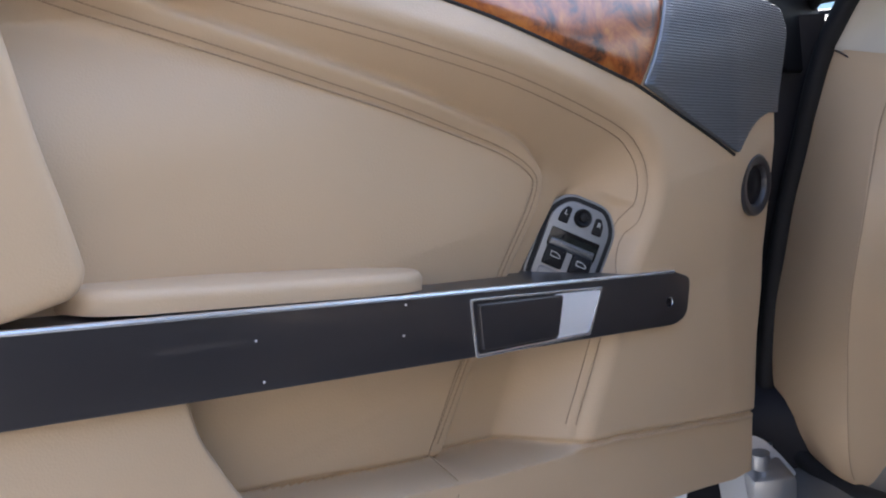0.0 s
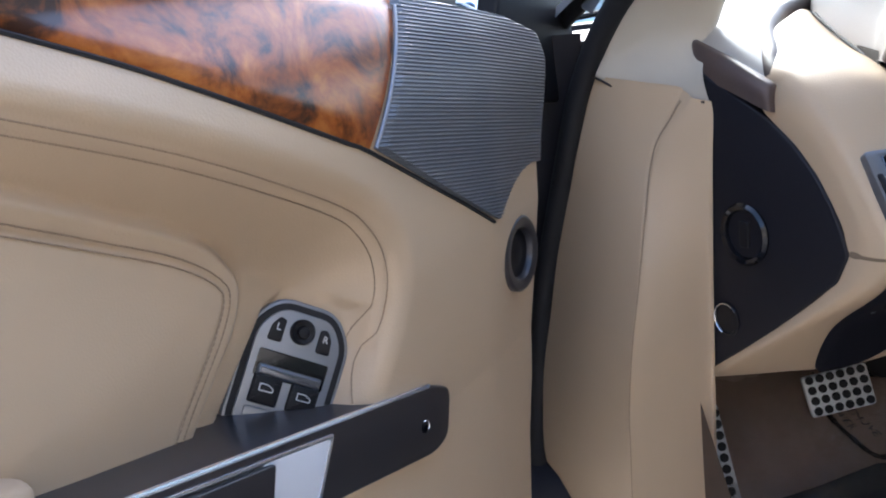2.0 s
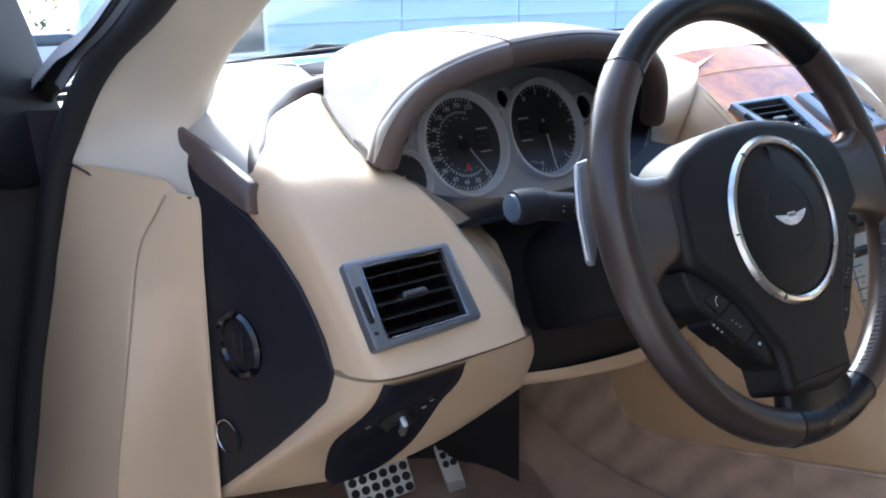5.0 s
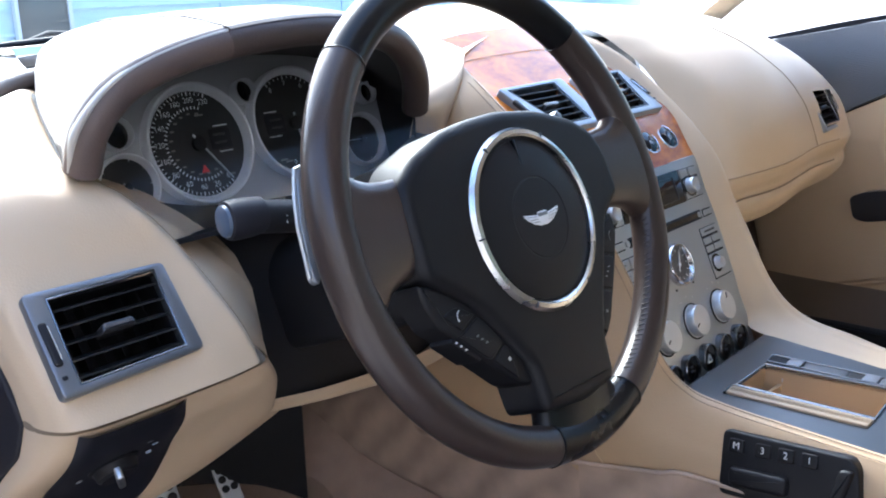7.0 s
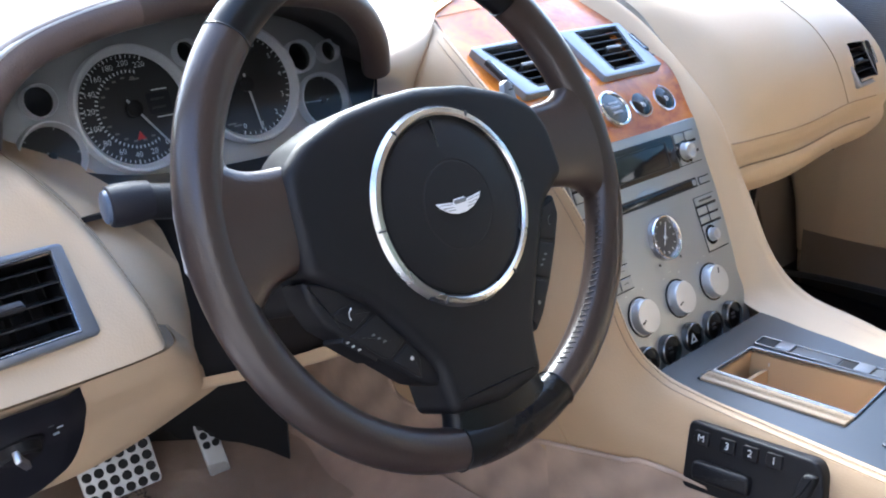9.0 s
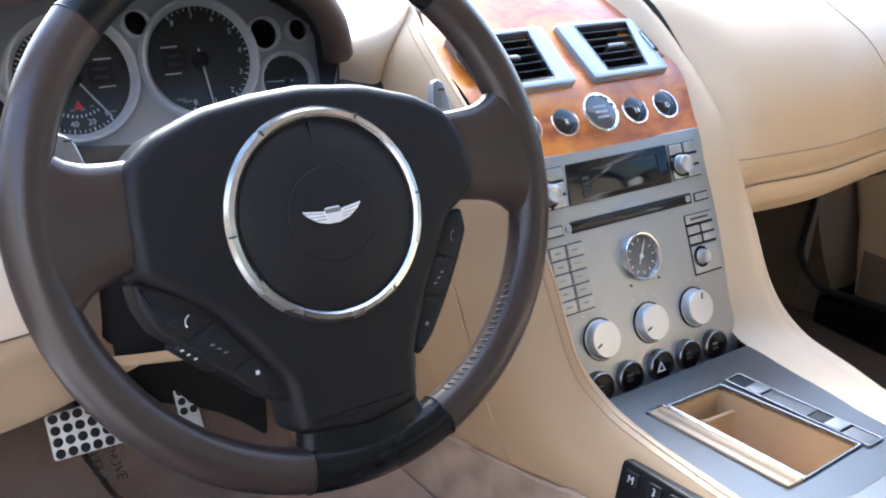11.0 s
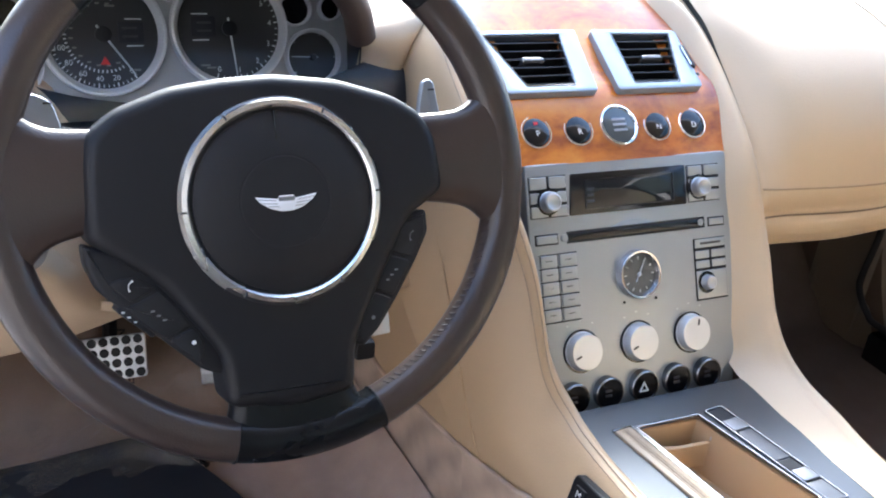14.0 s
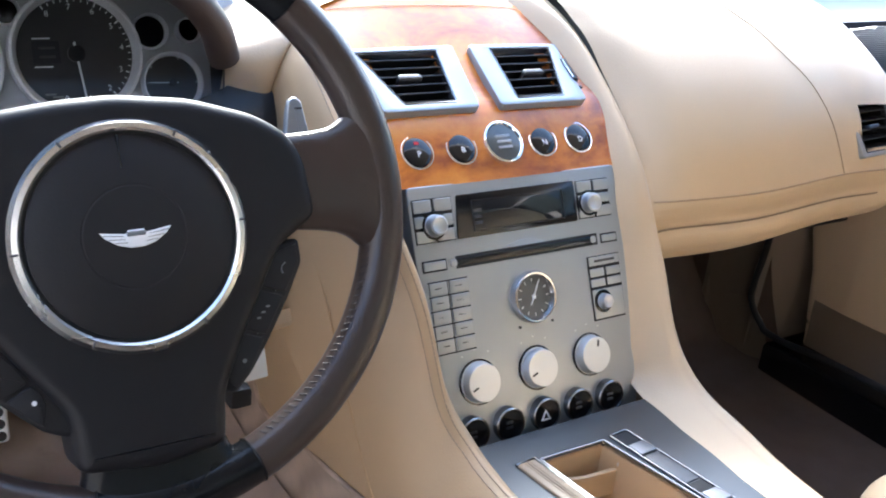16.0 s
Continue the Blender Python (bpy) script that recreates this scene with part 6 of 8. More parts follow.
# lower round switches, tipped up on small ramps
for k, u in enumerate((-0.083, -0.041, 0.004, 0.047, 0.089)):
    c = SV.at(u, -0.056, 0.005)
    pl = Plane(c, (1, 0, 0), (0, 0.25, 0.968))
    sw = part("round_switch", lathe([(0.0172, -0.014), (0.0172, 0.001), (0.0164, 0.0020), (0.0155, 0.0020), (0.0148, -0.003)], pl, 36), BRIGHT, stack, "round black switch in a chrome ring")
    part("switch_face", lathe([(0.0150, -0.004), (0.0148, -0.0005), (0.010, -0.0015), (0.0005, -0.0018)], pl, 32), GLOSS, sw)
    if k == 2:
        part("hazard_mark", hoop([(-0.006, -0.006), (0.006, -0.006), (0.0, 0.005)], [(-0.004, -0.0048), (0.004, -0.0048), (0.0, 0.0024)], pl, -0.002, -0.0006, 0.0001), WHITE, sw)
    else:
        for e in (-0.003, 0.002):
            part("switch_print", solid(rrect(0.008, 0.0025, 0.0005, 3, 0, e), pl, -0.002, -0.0008, 0.0001), GRAPHITE, sw)
    part("switch_ramp", sheet(surf([[pl.at(-0.015, -0.008, -0.006), pl.at(0, -0.0178, -0.003), pl.at(0.015, -0.008, -0.006)], [SV.at(u - 0.009, -0.0805, 0.004), SV.at(u, -0.081, 0.009), SV.at(u + 0.009, -0.0805, 0.004)]], 9, 6)), SILVER, sw)

STRIPHIDE = leather("strip_leather", (0.36, 0.27, 0.18))
# flat silver deck with oddments tray
DK = Plane((0.405, -0.09, 0.533), (1, 0, 0), (0, 1, 0.03))
hole = [(-0.046, 0.067), (0.028, 0.066), (0.0585, -0.072), (-0.026, -0.076)]
bm = bmesh.new()
vs = np.linspace(-0.40, 0.108, 120)
lx = np.interp(vs, [-0.4, -0.05, 0.03, 0.108], [-0.112, -0.112, -0.112, -0.108])
rx = np.interp(vs, [-0.4, -0.2, -0.08, 0.026, 0.108], [0.117, 0.117, 0.118, 0.121, 0.126])
g = np.array([[DK.at(l + (r - l) * s, v, 0) for s in np.linspace(0, 1, 70)] for v, l, r in zip(vs, lx, rx)])
sheet(g, 0, bm)
gone = []
for f in bm.faces:
    c = f.calc_center_median() - DK.o
    u, v = c.dot(DK.a), c.dot(DK.b)
    t = (v + 0.074) / 0.140
    if 0 < t < 1 and -0.028 - 0.017 * t < u < 0.059 - 0.030 * t:
        gone.append(f)
bmesh.ops.delete(bm, geom=gone, context="FACES")
part("silver_deck", bm, DECK, stack, "flat silver console deck")
bm = bmesh.new()
top, bot = [bm.verts.new(DK.at(u, v, -0.001)) for u, v in ccw(hole)], [bm.verts.new(DK.at(u, v, -0.060)) for u, v in ccw(hole)]
bridge(bm, top, bot)
bm.faces.new(bot)
tray = part("oddments_tray", bm, TAN, stack, "open tan leather lined oddments tray")
ro, ri = rpoly([(-0.0485, 0.0695), (0.0305, 0.0685), (0.0615, -0.0745), (-0.029, -0.0785)], 0.002, 3), rpoly(hole, 0.002, 3)
part("tray_rim", hoop(ro, ri, DK, -0.004, 0.0025, 0.0008), BRIGHT, tray, "bright metal rim of the tray")
pd = Plane(DK.at(-0.0405, 0.058, -0.049), (0.086, -0.013, 0), (0, 0, 1))
part("tray_divider", solid(rpoly([(0, 0), (0.085, 0), (0.085, 0.030), (0.04, 0.026), (0, 0.030)], 0.003), pd, -0.002, 0.002, 0.001), TAN, tray, "low leather divider")
part("divider_ring", tube([DK.at(0.0355 + 0.003 * math.cos(t), 0.046, -0.014 + 0.004 * math.sin(t)) for t in np.linspace(0, 6.28, 14, endpoint=False)], 0.0008, 6, None, True), SATIN, tray)
part("leather_strip", solid(rpoly([(-0.0735, 0.0685), (-0.0535, 0.0695), (-0.0325, -0.078), (-0.053, -0.078)], 0.002), DK, -0.002, 0.0030, 0.0015), STRIPHIDE, stack, "narrow beige leather strip beside the tray")
part("strip_rim", tube([DK.at(-0.0745, 0.0695, 0.0015), DK.at(-0.0535, 0.0712, 0.0015), DK.at(-0.0515, 0.0700, 0.0015), DK.at(-0.0310, -0.0785, 0.0015)], 0.0016, 8), BRIGHT, stack, "thin bright edge of the leather strip")
part("strip_seam", tube([DK.at(-0.0635, 0.0665, 0.0030), DK.at(-0.0425, -0.0775, 0.0030)], 0.0008, 6), THREAD, stack)
for du in (-0.003, 0.003):
    part("strip_thread", stitches([DK.at(-0.0635 + du, 0.0665, 0.0031), DK.at(-0.0425 + du, -0.0775, 0.0031)], 0.005, 0.0005), THREAD, stack)
GUNDARK = material("dark_gunmetal", (0.10, 0.102, 0.108), 0.4, metal=0.4, bump=0.02)
slot = part("switch_slot", hoop(rpoly([(0.0385, 0.0705), (0.0635, 0.0725), (0.0880, -0.0800), (0.0640, -0.0800)], 0.002, 3), rpoly([(0.0403, 0.0690), (0.0613, 0.0708), (0.0860, -0.0783), (0.0655, -0.0783)], 0.002, 3), DK, -0.004, 0.0025, 0.0006), BRIGHT, stack, "bright rim of the seat switch strip")
sl = lambda t, s: (0.0403 + 0.0252 * t + (0.021 - 0.0005 * t) * s, 0.069 - 0.1473 * t + 0.0018 * (1 - t) * s)
for a, b, m, h in ((0.0, 0.13, RUBBER, 0.0009), (0.14, 0.25, GUN, 0.0035), (0.26, 0.58, GUNDARK, 0.0014), (0.59, 0.69, RUBBER, 0.0009), (0.70, 0.81, GUN, 0.0035), (0.82, 1.0, GUNDARK, 0.0014)):
    part("strip_switch", solid(rpoly([sl(a, 0), sl(a, 1), sl(b, 1), sl(b, 0)], 0.002), DK, -0.003, h, 0.0006), m, slot)
part("deck_lid", solid(rpoly([(-0.060, -0.115), (0.09, -0.112), (0.11, -0.39), (-0.07, -0.39)], 0.004), DK, -0.003, 0.002, 0.0012), DECK, stack, "closed silver lid on the deck")

# leather sides
left = surf([
    [(0.268, 0.315, 0.893), (0.258, 0.307, 0.893), (0.243, 0.308, 0.885), (0.226, 0.315, 0.855), (0.215, 0.335, 0.80), (0.212, 0.35, 0.70)],
    [(0.254, 0.242, 0.849), (0.243, 0.233, 0.851), (0.228, 0.237, 0.843), (0.216, 0.25, 0.81), (0.213, 0.28, 0.74), (0.213, 0.30, 0.62)],
    [(0.262, 0.140, 0.757), (0.252, 0.124, 0.758), (0.236, 0.132, 0.750), (0.224, 0.165, 0.715), (0.220, 0.20, 0.66), (0.222, 0.23, 0.54)],
    [(0.287, 0.094, 0.672), (0.277, 0.076, 0.670), (0.262, 0.082, 0.660), (0.246, 0.110, 0.625), (0.238, 0.140, 0.57), (0.240, 0.17, 0.47)],
    [(0.297, 0.055, 0.585), (0.287, 0.036, 0.582), (0.272, 0.038, 0.572), (0.254, 0.055, 0.54), (0.246, 0.075, 0.50), (0.248, 0.10, 0.42)],
] + [
    [(0.311, 0.024, 0.545), (0.301, 0.008, 0.545), (0.286, 0.004, 0.537), (0.268, 0.008, 0.508), (0.256, 0.012, 0.475), (0.258, 0.02, 0.40)],
    [(0.309, -0.035, 0.534), (0.300, -0.040, 0.537), (0.286, -0.043, 0.530), (0.270, -0.046, 0.503), (0.260, -0.048, 0.470), (0.262, -0.05, 0.39)],
    [(0.307, -0.16, 0.531), (0.298, -0.16, 0.534), (0.285, -0.16, 0.527), (0.272, -0.16, 0.500), (0.264, -0.16, 0.465), (0.266, -0.16, 0.38)],
    [(0.305, -0.60, 0.520), (0.296, -0.60, 0.523), (0.283, -0.60, 0.516), (0.270, -0.60, 0.49), (0.264, -0.60, 0.455), (0.266, -0.60, 0.37)],
], 40, 110)
part("left_side", sheet(left), TAN, stack, "tan leather driver side of the console", 60)
part("edge_thread", stitches([tuple(p + np.array((-0.001, -0.001, 0.001))) for p in left[8:100, 9]], 0.005, 0.0006), DOORTHREAD, stack)
part("edge_thread", stitches([tuple(p + np.array((-0.001, -0.001, 0.001))) for p in left[8:100, 13]], 0.005, 0.0006), DOORTHREAD, stack)
seam = crom([left[i, j] + np.array((-0.0005, -0.0005, 0)) for i, j in ((20, 28), (32, 30), (44, 33), (56, 36), (66, 38))], 40)
part("side_seam", tube(seam, 0.0012, 6), TAN, stack, "raised seam in the tan leather")
right = surf([
    [(0.490, 0.430, 0.900), (0.515, 0.410, 0.921), (0.540, 0.408, 0.923), (0.562, 0.410, 0.915), (0.575, 0.43, 0.87)],
    [(0.515, 0.330, 0.881), (0.542, 0.307, 0.896), (0.558, 0.307, 0.895), (0.568, 0.31, 0.890), (0.575, 0.34, 0.84)],
    [(0.538, 0.252, 0.841), (0.561, 0.232, 0.853), (0.575, 0.233, 0.848), (0.584, 0.246, 0.834), (0.590, 0.28, 0.74)],
    [(0.533, 0.150, 0.747), (0.557, 0.125, 0.759), (0.574, 0.125, 0.753), (0.584, 0.145, 0.735), (0.594, 0.20, 0.64)],
    [(0.533, 0.105, 0.662), (0.553, 0.088, 0.668), (0.572, 0.081, 0.667), (0.586, 0.086, 0.655), (0.594, 0.135, 0.55)],
    [(0.533, 0.062, 0.583), (0.552, 0.048, 0.585), (0.568, 0.036, 0.590), (0.582, 0.040, 0.581), (0.591, 0.075, 0.46)],
] + [
    [(0.528, 0.040, 0.541), (0.547, 0.018, 0.549), (0.568, -0.004, 0.553), (0.584, -0.006, 0.543), (0.592, 0.015, 0.42)],
    [(0.520, -0.056, 0.5335), (0.540, -0.063, 0.5385), (0.562, -0.071, 0.541), (0.579, -0.073, 0.531), (0.588, -0.066, 0.40)],
    [(0.517, -0.20, 0.5305), (0.536, -0.20, 0.5325), (0.556, -0.20, 0.531), (0.572, -0.20, 0.518), (0.584, -0.20, 0.40)],
    [(0.517, -0.60, 0.520), (0.536, -0.60, 0.522), (0.556, -0.60, 0.521), (0.572, -0.60, 0.508), (0.584, -0.60, 0.40)],
], 30, 110)
part("right_side", sheet(right), BEIGE, stack, "beige leather far side of the console", 60)
# seat memory switches on the driver side
ms = Plane((0.268, -0.095, 0.495), (0, -1, 0.11), (0.28, 0, 0.96))
mem = part("memory_panel", solid(rpoly([(-0.043, -0.034), (0.090, -0.034), (0.100, -0.012), (0.096, 0.020), (0.088, 0.030), (-0.043, 0.034)], 0.008, 5), ms, -0.012, 0.006, 0.003), BLACK, stack, "black seat memory switch panel")
for u, s in ((-0.026, "M"), (0.002, "3"), (0.026, "2"), (0.050, "1")):
    k = part("memory_key", solid(rrect(0.016, 0.014, 0.002, 4, u, 0.019), ms, 0.004, 0.0085, 0.001), BLACK, mem)
    part("key_letter", letters(s, ms.moved(u, 0.019), 0.010, 0.0088), WHITE, k)
part("seat_switch", solid(rrect(0.062, 0.020, 0.006, 5, 0.0, -0.012), ms, 0.004, 0.014, 0.005), BLACK, mem, "long black seat switch")
part("seat_switch", solid(rpoly([(0.066, -0.026), (0.082, -0.022), (0.094, 0.018), (0.080, 0.018)], 0.005), ms, 0.004, 0.013, 0.004), BLACK, mem)

# ---- body shell round the cabin ----
# screen post trim
post = thing("front_post", (-0.41, 0.46, 0.30), "beige leather lower post trim under a cream pillar", "pillar trim", kind="structure")


def post_row(z, r, c, l):
    """One level of the post: front face, sewn crease and side face."""
    r, c, l = np.array(r), np.array(c), np.array(l)
    u, v = (c - r) / np.linalg.norm(c - r), (l - c) / np.linalg.norm(l - c)
    out = np.array([-0.86, -0.5])
    pts = [r + np.array([0.006, -0.006]), r, (r + c) / 2 + out * 0.002, c - u * 0.007, c + out * -0.002, c + v * 0.009, (c + l) / 2 + out * 0.003, l, l + np.array([-0.004, 0.02])]
    foot = 0.012 * max(0.0, (0.29 - z) / 0.055)
    return [(p[0], p[1], z + (0.034 * (k / 8) ** 1.5 if z > 0.805 else 0) + foot * max(0.0, 1 - max(0, k - 3) / 5)) for k, p in enumerate(pts)]


low_post = surf([
    post_row(0.813, (-0.372, 0.392), (-0.386, 0.412), (-0.440, 0.512)),
    post_row(0.795, (-0.373, 0.390), (-0.398, 0.424), (-0.445, 0.520)),
    post_row(0.770, (-0.374, 0.390), (-0.410, 0.433), (-0.450, 0.527)),
    post_row(0.740, (-0.375, 0.390), (-0.419, 0.434), (-0.456, 0.534)),
    post_row(0.70, (-0.375, 0.391), (-0.431, 0.424), (-0.462, 0.547)),
    post_row(0.62, (-0.376, 0.391), (-0.455, 0.402), (-0.478, 0.562)),
    post_row(0.55, (-0.376, 0.391), (-0.473, 0.389), (-0.491, 0.568)),
    post_row(0.48, (-0.376, 0.391), (-0.480, 0.388), (-0.507, 0.570)),
    post_row(0.42, (-0.376, 0.391), (-0.480, 0.390), (-0.515, 0.570)),
    post_row(0.36, (-0.376, 0.391), (-0.480, 0.391), (-0.518, 0.569)),
    post_row(0.30, (-0.376, 0.390), (-0.478, 0.391), (-0.508, 0.562)),
    post_row(0.265, (-0.375, 0.390), (-0.472, 0.394), (-0.495, 0.535)),
    post_row(0.235, (-0.374, 0.390), (-0.462, 0.398), (-0.478, 0.490)),
], 65, 110)
part("lower_trim", sheet(low_post), BEIGE, post, "beige leather lower post trim with a sewn crease", 60)
for j in (28, 30):
    part("trim_thread", stitches([tuple(p + np.array((-0.0010, -0.0010, 0))) for p in low_post[3:104, j]], 0.0042, 0.0005), DOORTHREAD, post)
cap = surf([
    [(-0.362, 0.392, 0.804), (-0.380, 0.434, 0.808), (-0.412, 0.486, 0.818), (-0.432, 0.508, 0.832), (-0.446, 0.53, 0.838)],
    [(-0.369, 0.390, 0.8165), (-0.386, 0.428, 0.820), (-0.418, 0.480, 0.827), (-0.438, 0.503, 0.8405), (-0.450, 0.526, 0.848)],
    [(-0.368, 0.400, 0.850), (-0.376, 0.425, 0.852), (-0.408, 0.472, 0.866), (-0.432, 0.495, 0.868), (-0.438, 0.525, 0.870)],
    [(-0.325, 0.435, 0.892), (-0.350, 0.418, 0.888), (-0.393, 0.440, 0.900), (-0.424, 0.466, 0.905), (-0.430, 0.50, 0.910)],
    [(-0.318, 0.420, 0.925), (-0.345, 0.392, 0.920), (-0.388, 0.398, 0.930), (-0.416, 0.418, 0.940), (-0.424, 0.455, 0.948)],
    [(-0.320, 0.345, 0.975), (-0.348, 0.315, 0.965), (-0.388, 0.308, 0.978), (-0.414, 0.318, 0.988), (-0.422, 0.35, 0.998)],
] + [
    [(-0.302, 0.18, 1.075), (-0.328, 0.15, 1.065), (-0.368, 0.15, 1.075), (-0.394, 0.16, 1.080), (-0.402, 0.20, 1.090)],
    [(-0.25, -0.12, 1.23), (-0.275, -0.15, 1.22), (-0.315, -0.15, 1.225), (-0.345, -0.13, 1.235), (-0.365, -0.09, 1.25)],
], 36, 70)
part("pillar_cover", sheet(cap), PILLAR, post, "smooth cream screen pillar cover", 60)
part("trim_joint", tube([tuple(p + np.array((-0.0024, -0.0024, -0.001))) for p in cap[8, 1:34]], 0.0014, 6), BROWN, post)

seal_path = crom([(-0.372, -0.05, 1.235), (-0.412, 0.17, 1.085), (-0.426, 0.32, 0.996), (-0.430, 0.44, 0.945), (-0.444, 0.50, 0.887), (-0.458, 0.535, 0.82), (-0.468, 0.555, 0.75), (-0.478, 0.572, 0.68), (-0.494, 0.582, 0.60), (-0.512, 0.582, 0.50), (-0.522, 0.580, 0.42), (-0.530, 0.577, 0.35), (-0.528, 0.570, 0.295), (-0.516, 0.546, 0.266), (-0.497, 0.50, 0.240), (-0.472, 0.42, 0.236), (-0.445, 0.28, 0.268), (-0.42, 0.10, 0.292), (-0.415, -0.05, 0.297), (-0.415, -1.1, 0.298)], 140)
single("door_seal", tube([tuple(p + np.array((0.006, -0.004, 0))) for p in seal_path], 0.014, 14), RUBBER, (-0.42, 0.2, 0.285), "black rubber door seal along the opening", "door seal", kind="structure")

# painted body outside the seal, hinge side
# copy of the silver paint, whitened to carry its glare
PALESILVER = material("pale_silver_paint", (0.62, 0.63, 0.65), 0.3, bump=0, coat=0.6)
body = thing("car_body", (0.4, 0.2, 0.10), "silver painted car body with sill, roof and rear wall", "car body", kind="structure")
part("hinge_post", sheet(surf([
    [(-0.425, 0.575, 0.885), (-0.47, 0.60, 0.885), (-0.53, 0.62, 0.88), (-0.64, 0.60, 0.87)],
    [(-0.425, 0.60, 0.72), (-0.48, 0.62, 0.72), (-0.57, 0.63, 0.72), (-0.66, 0.60, 0.72)],
    [(-0.425, 0.60, 0.50), (-0.48, 0.62, 0.50), (-0.57, 0.63, 0.50), (-0.66, 0.60, 0.50)],
    [(-0.40, 0.58, 0.345), (-0.48, 0.59, 0.36), (-0.58, 0.59, 0.36), (-0.66, 0.56, 0.36)],
    [(-0.40, 0.49, 0.29), (-0.48, 0.51, 0.30), (-0.58, 0.52, 0.30), (-0.66, 0.50, 0.30)],
    [(-0.40, 0.47, 0.10), (-0.48, 0.49, 0.10), (-0.58, 0.50, 0.10), (-0.70, 0.48, 0.10)],
], 12, 20)), DARK, body, "dark hinge side of the door opening", 60)
bar = crom([(-0.395, 0.05, 1.19), (-0.428, 0.36, 0.994), (-0.424, 0.50, 0.950), (-0.424, 0.66, 0.884), (-0.43, 0.74, 0.85)], 24)
part("screen_frame", tube(bar, 0.011, 10), RUBBER, body, "black screen frame strip")
spread = np.linspace(0.3, 1.0, len(bar))[:, None]
part("outer_pillar", sheet(np.stack([bar, bar + spread * (-0.012, 0.020, 0.004), bar + spread * (-0.026, 0.040, -0.004), bar + spread * (-0.030, 0.060, -0.03)])), PALESILVER, body, "outer face of the screen pillar, silver whitened for glare", 60)
inner = crom([(-0.40, 0.0, 1.20), (-0.434, 0.33, 0.996), (-0.440, 0.46, 0.940), (-0.458, 0.53, 0.875), (-0.47, 0.56, 0.83)], 24)
bar, inner = bar[:15], inner[:15]
part("frame_paint", sheet(np.stack([bar, (bar + inner) / 2 + np.array((-0.006, 0, 0)), inner])), PAINT, body, "silver painted frame beside the seal", 60)
part("sill", solid(rpoly([(-0.60, 0.17), (-0.40, 0.17), (-0.40, 0.280), (-0.425, 0.284), (-0.445, 0.250), (-0.50, 0.232), (-0.58, 0.222)], 0.008, 4), Plane((0, 0.50, 0), (1, 0, 0), (0, 0, 1)), 0.0, 1.7, 0.004), PAINT, body, "silver painted door sill")
part("sill_plate", solid(rrect(0.045, 1.2, 0.004, 4, -0.505, -0.25), Plane((0, 0, 0.2360), (1, 0, 0), (0, 1, 0)), -0.004, 0.003, 0.002), GLOSS, body, "glossy dark sill plate")
part("sill_rib", tube([(-0.475, 0.33, 0.2400), (-0.475, -0.85, 0.2400)], 0.004, 8), CHROME, body)
part("sill_rib", tube([(-0.540, 0.33, 0.2320), (-0.540, -0.85, 0.2320)], 0.004, 8), CHROME, body)
part("sill_corner", sheet(surf([[(-0.640, 0.470, 0.315), (-0.575, 0.485, 0.300), (-0.540, 0.492, 0.268), (-0.510, 0.490, 0.228)], [(-0.640, 0.450, 0.255), (-0.580, 0.462, 0.250), (-0.540, 0.468, 0.232), (-0.500, 0.466, 0.205)], [(-0.640, 0.42, 0.20), (-0.580, 0.43, 0.20), (-0.54, 0.43, 0.195), (-0.49, 0.43, 0.185)]], 12, 10)), PALESILVER, body, "sill corner in the whitened silver paint", 60)
hg = part("hinge", block(-0.60, -0.535, 0.42, 0.58, 0.225, 0.262, 0.010), ALU, body, "bare metal door hinge")
part("hinge_pin", tube([(-0.575, 0.46, 0.21), (-0.575, 0.46, 0.285)], 0.014, 14), ALU, hg)
part("hinge_bolt", tube([(-0.550, 0.51, 0.262), (-0.550, 0.51, 0.272)], 0.011, 6), PAINT, hg)

# roof, rear wall, far side above the door, floor pan
part("roof", sheet(surf([
    [(-0.36, -0.12, 1.245), (0.0, -0.07, 1.275), (0.405, -0.05, 1.285), (0.81, -0.07, 1.275), (1.17, -0.12, 1.245)],
    [(-0.38, -0.5, 1.285), (0.0, -0.5, 1.315), (0.405, -0.5, 1.325), (0.81, -0.5, 1.315), (1.19, -0.5, 1.285)],
    [(-0.36, -1.2, 1.245), (0.0, -1.2, 1.275), (0.405, -1.2, 1.285), (0.81, -1.2, 1.275), (1.17, -1.2, 1.245)],
], 16, 12), 0.03), material("headliner", (0.62, 0.56, 0.46), 0.9, bump=0.2), body, "pale cloth roof lining", 60)
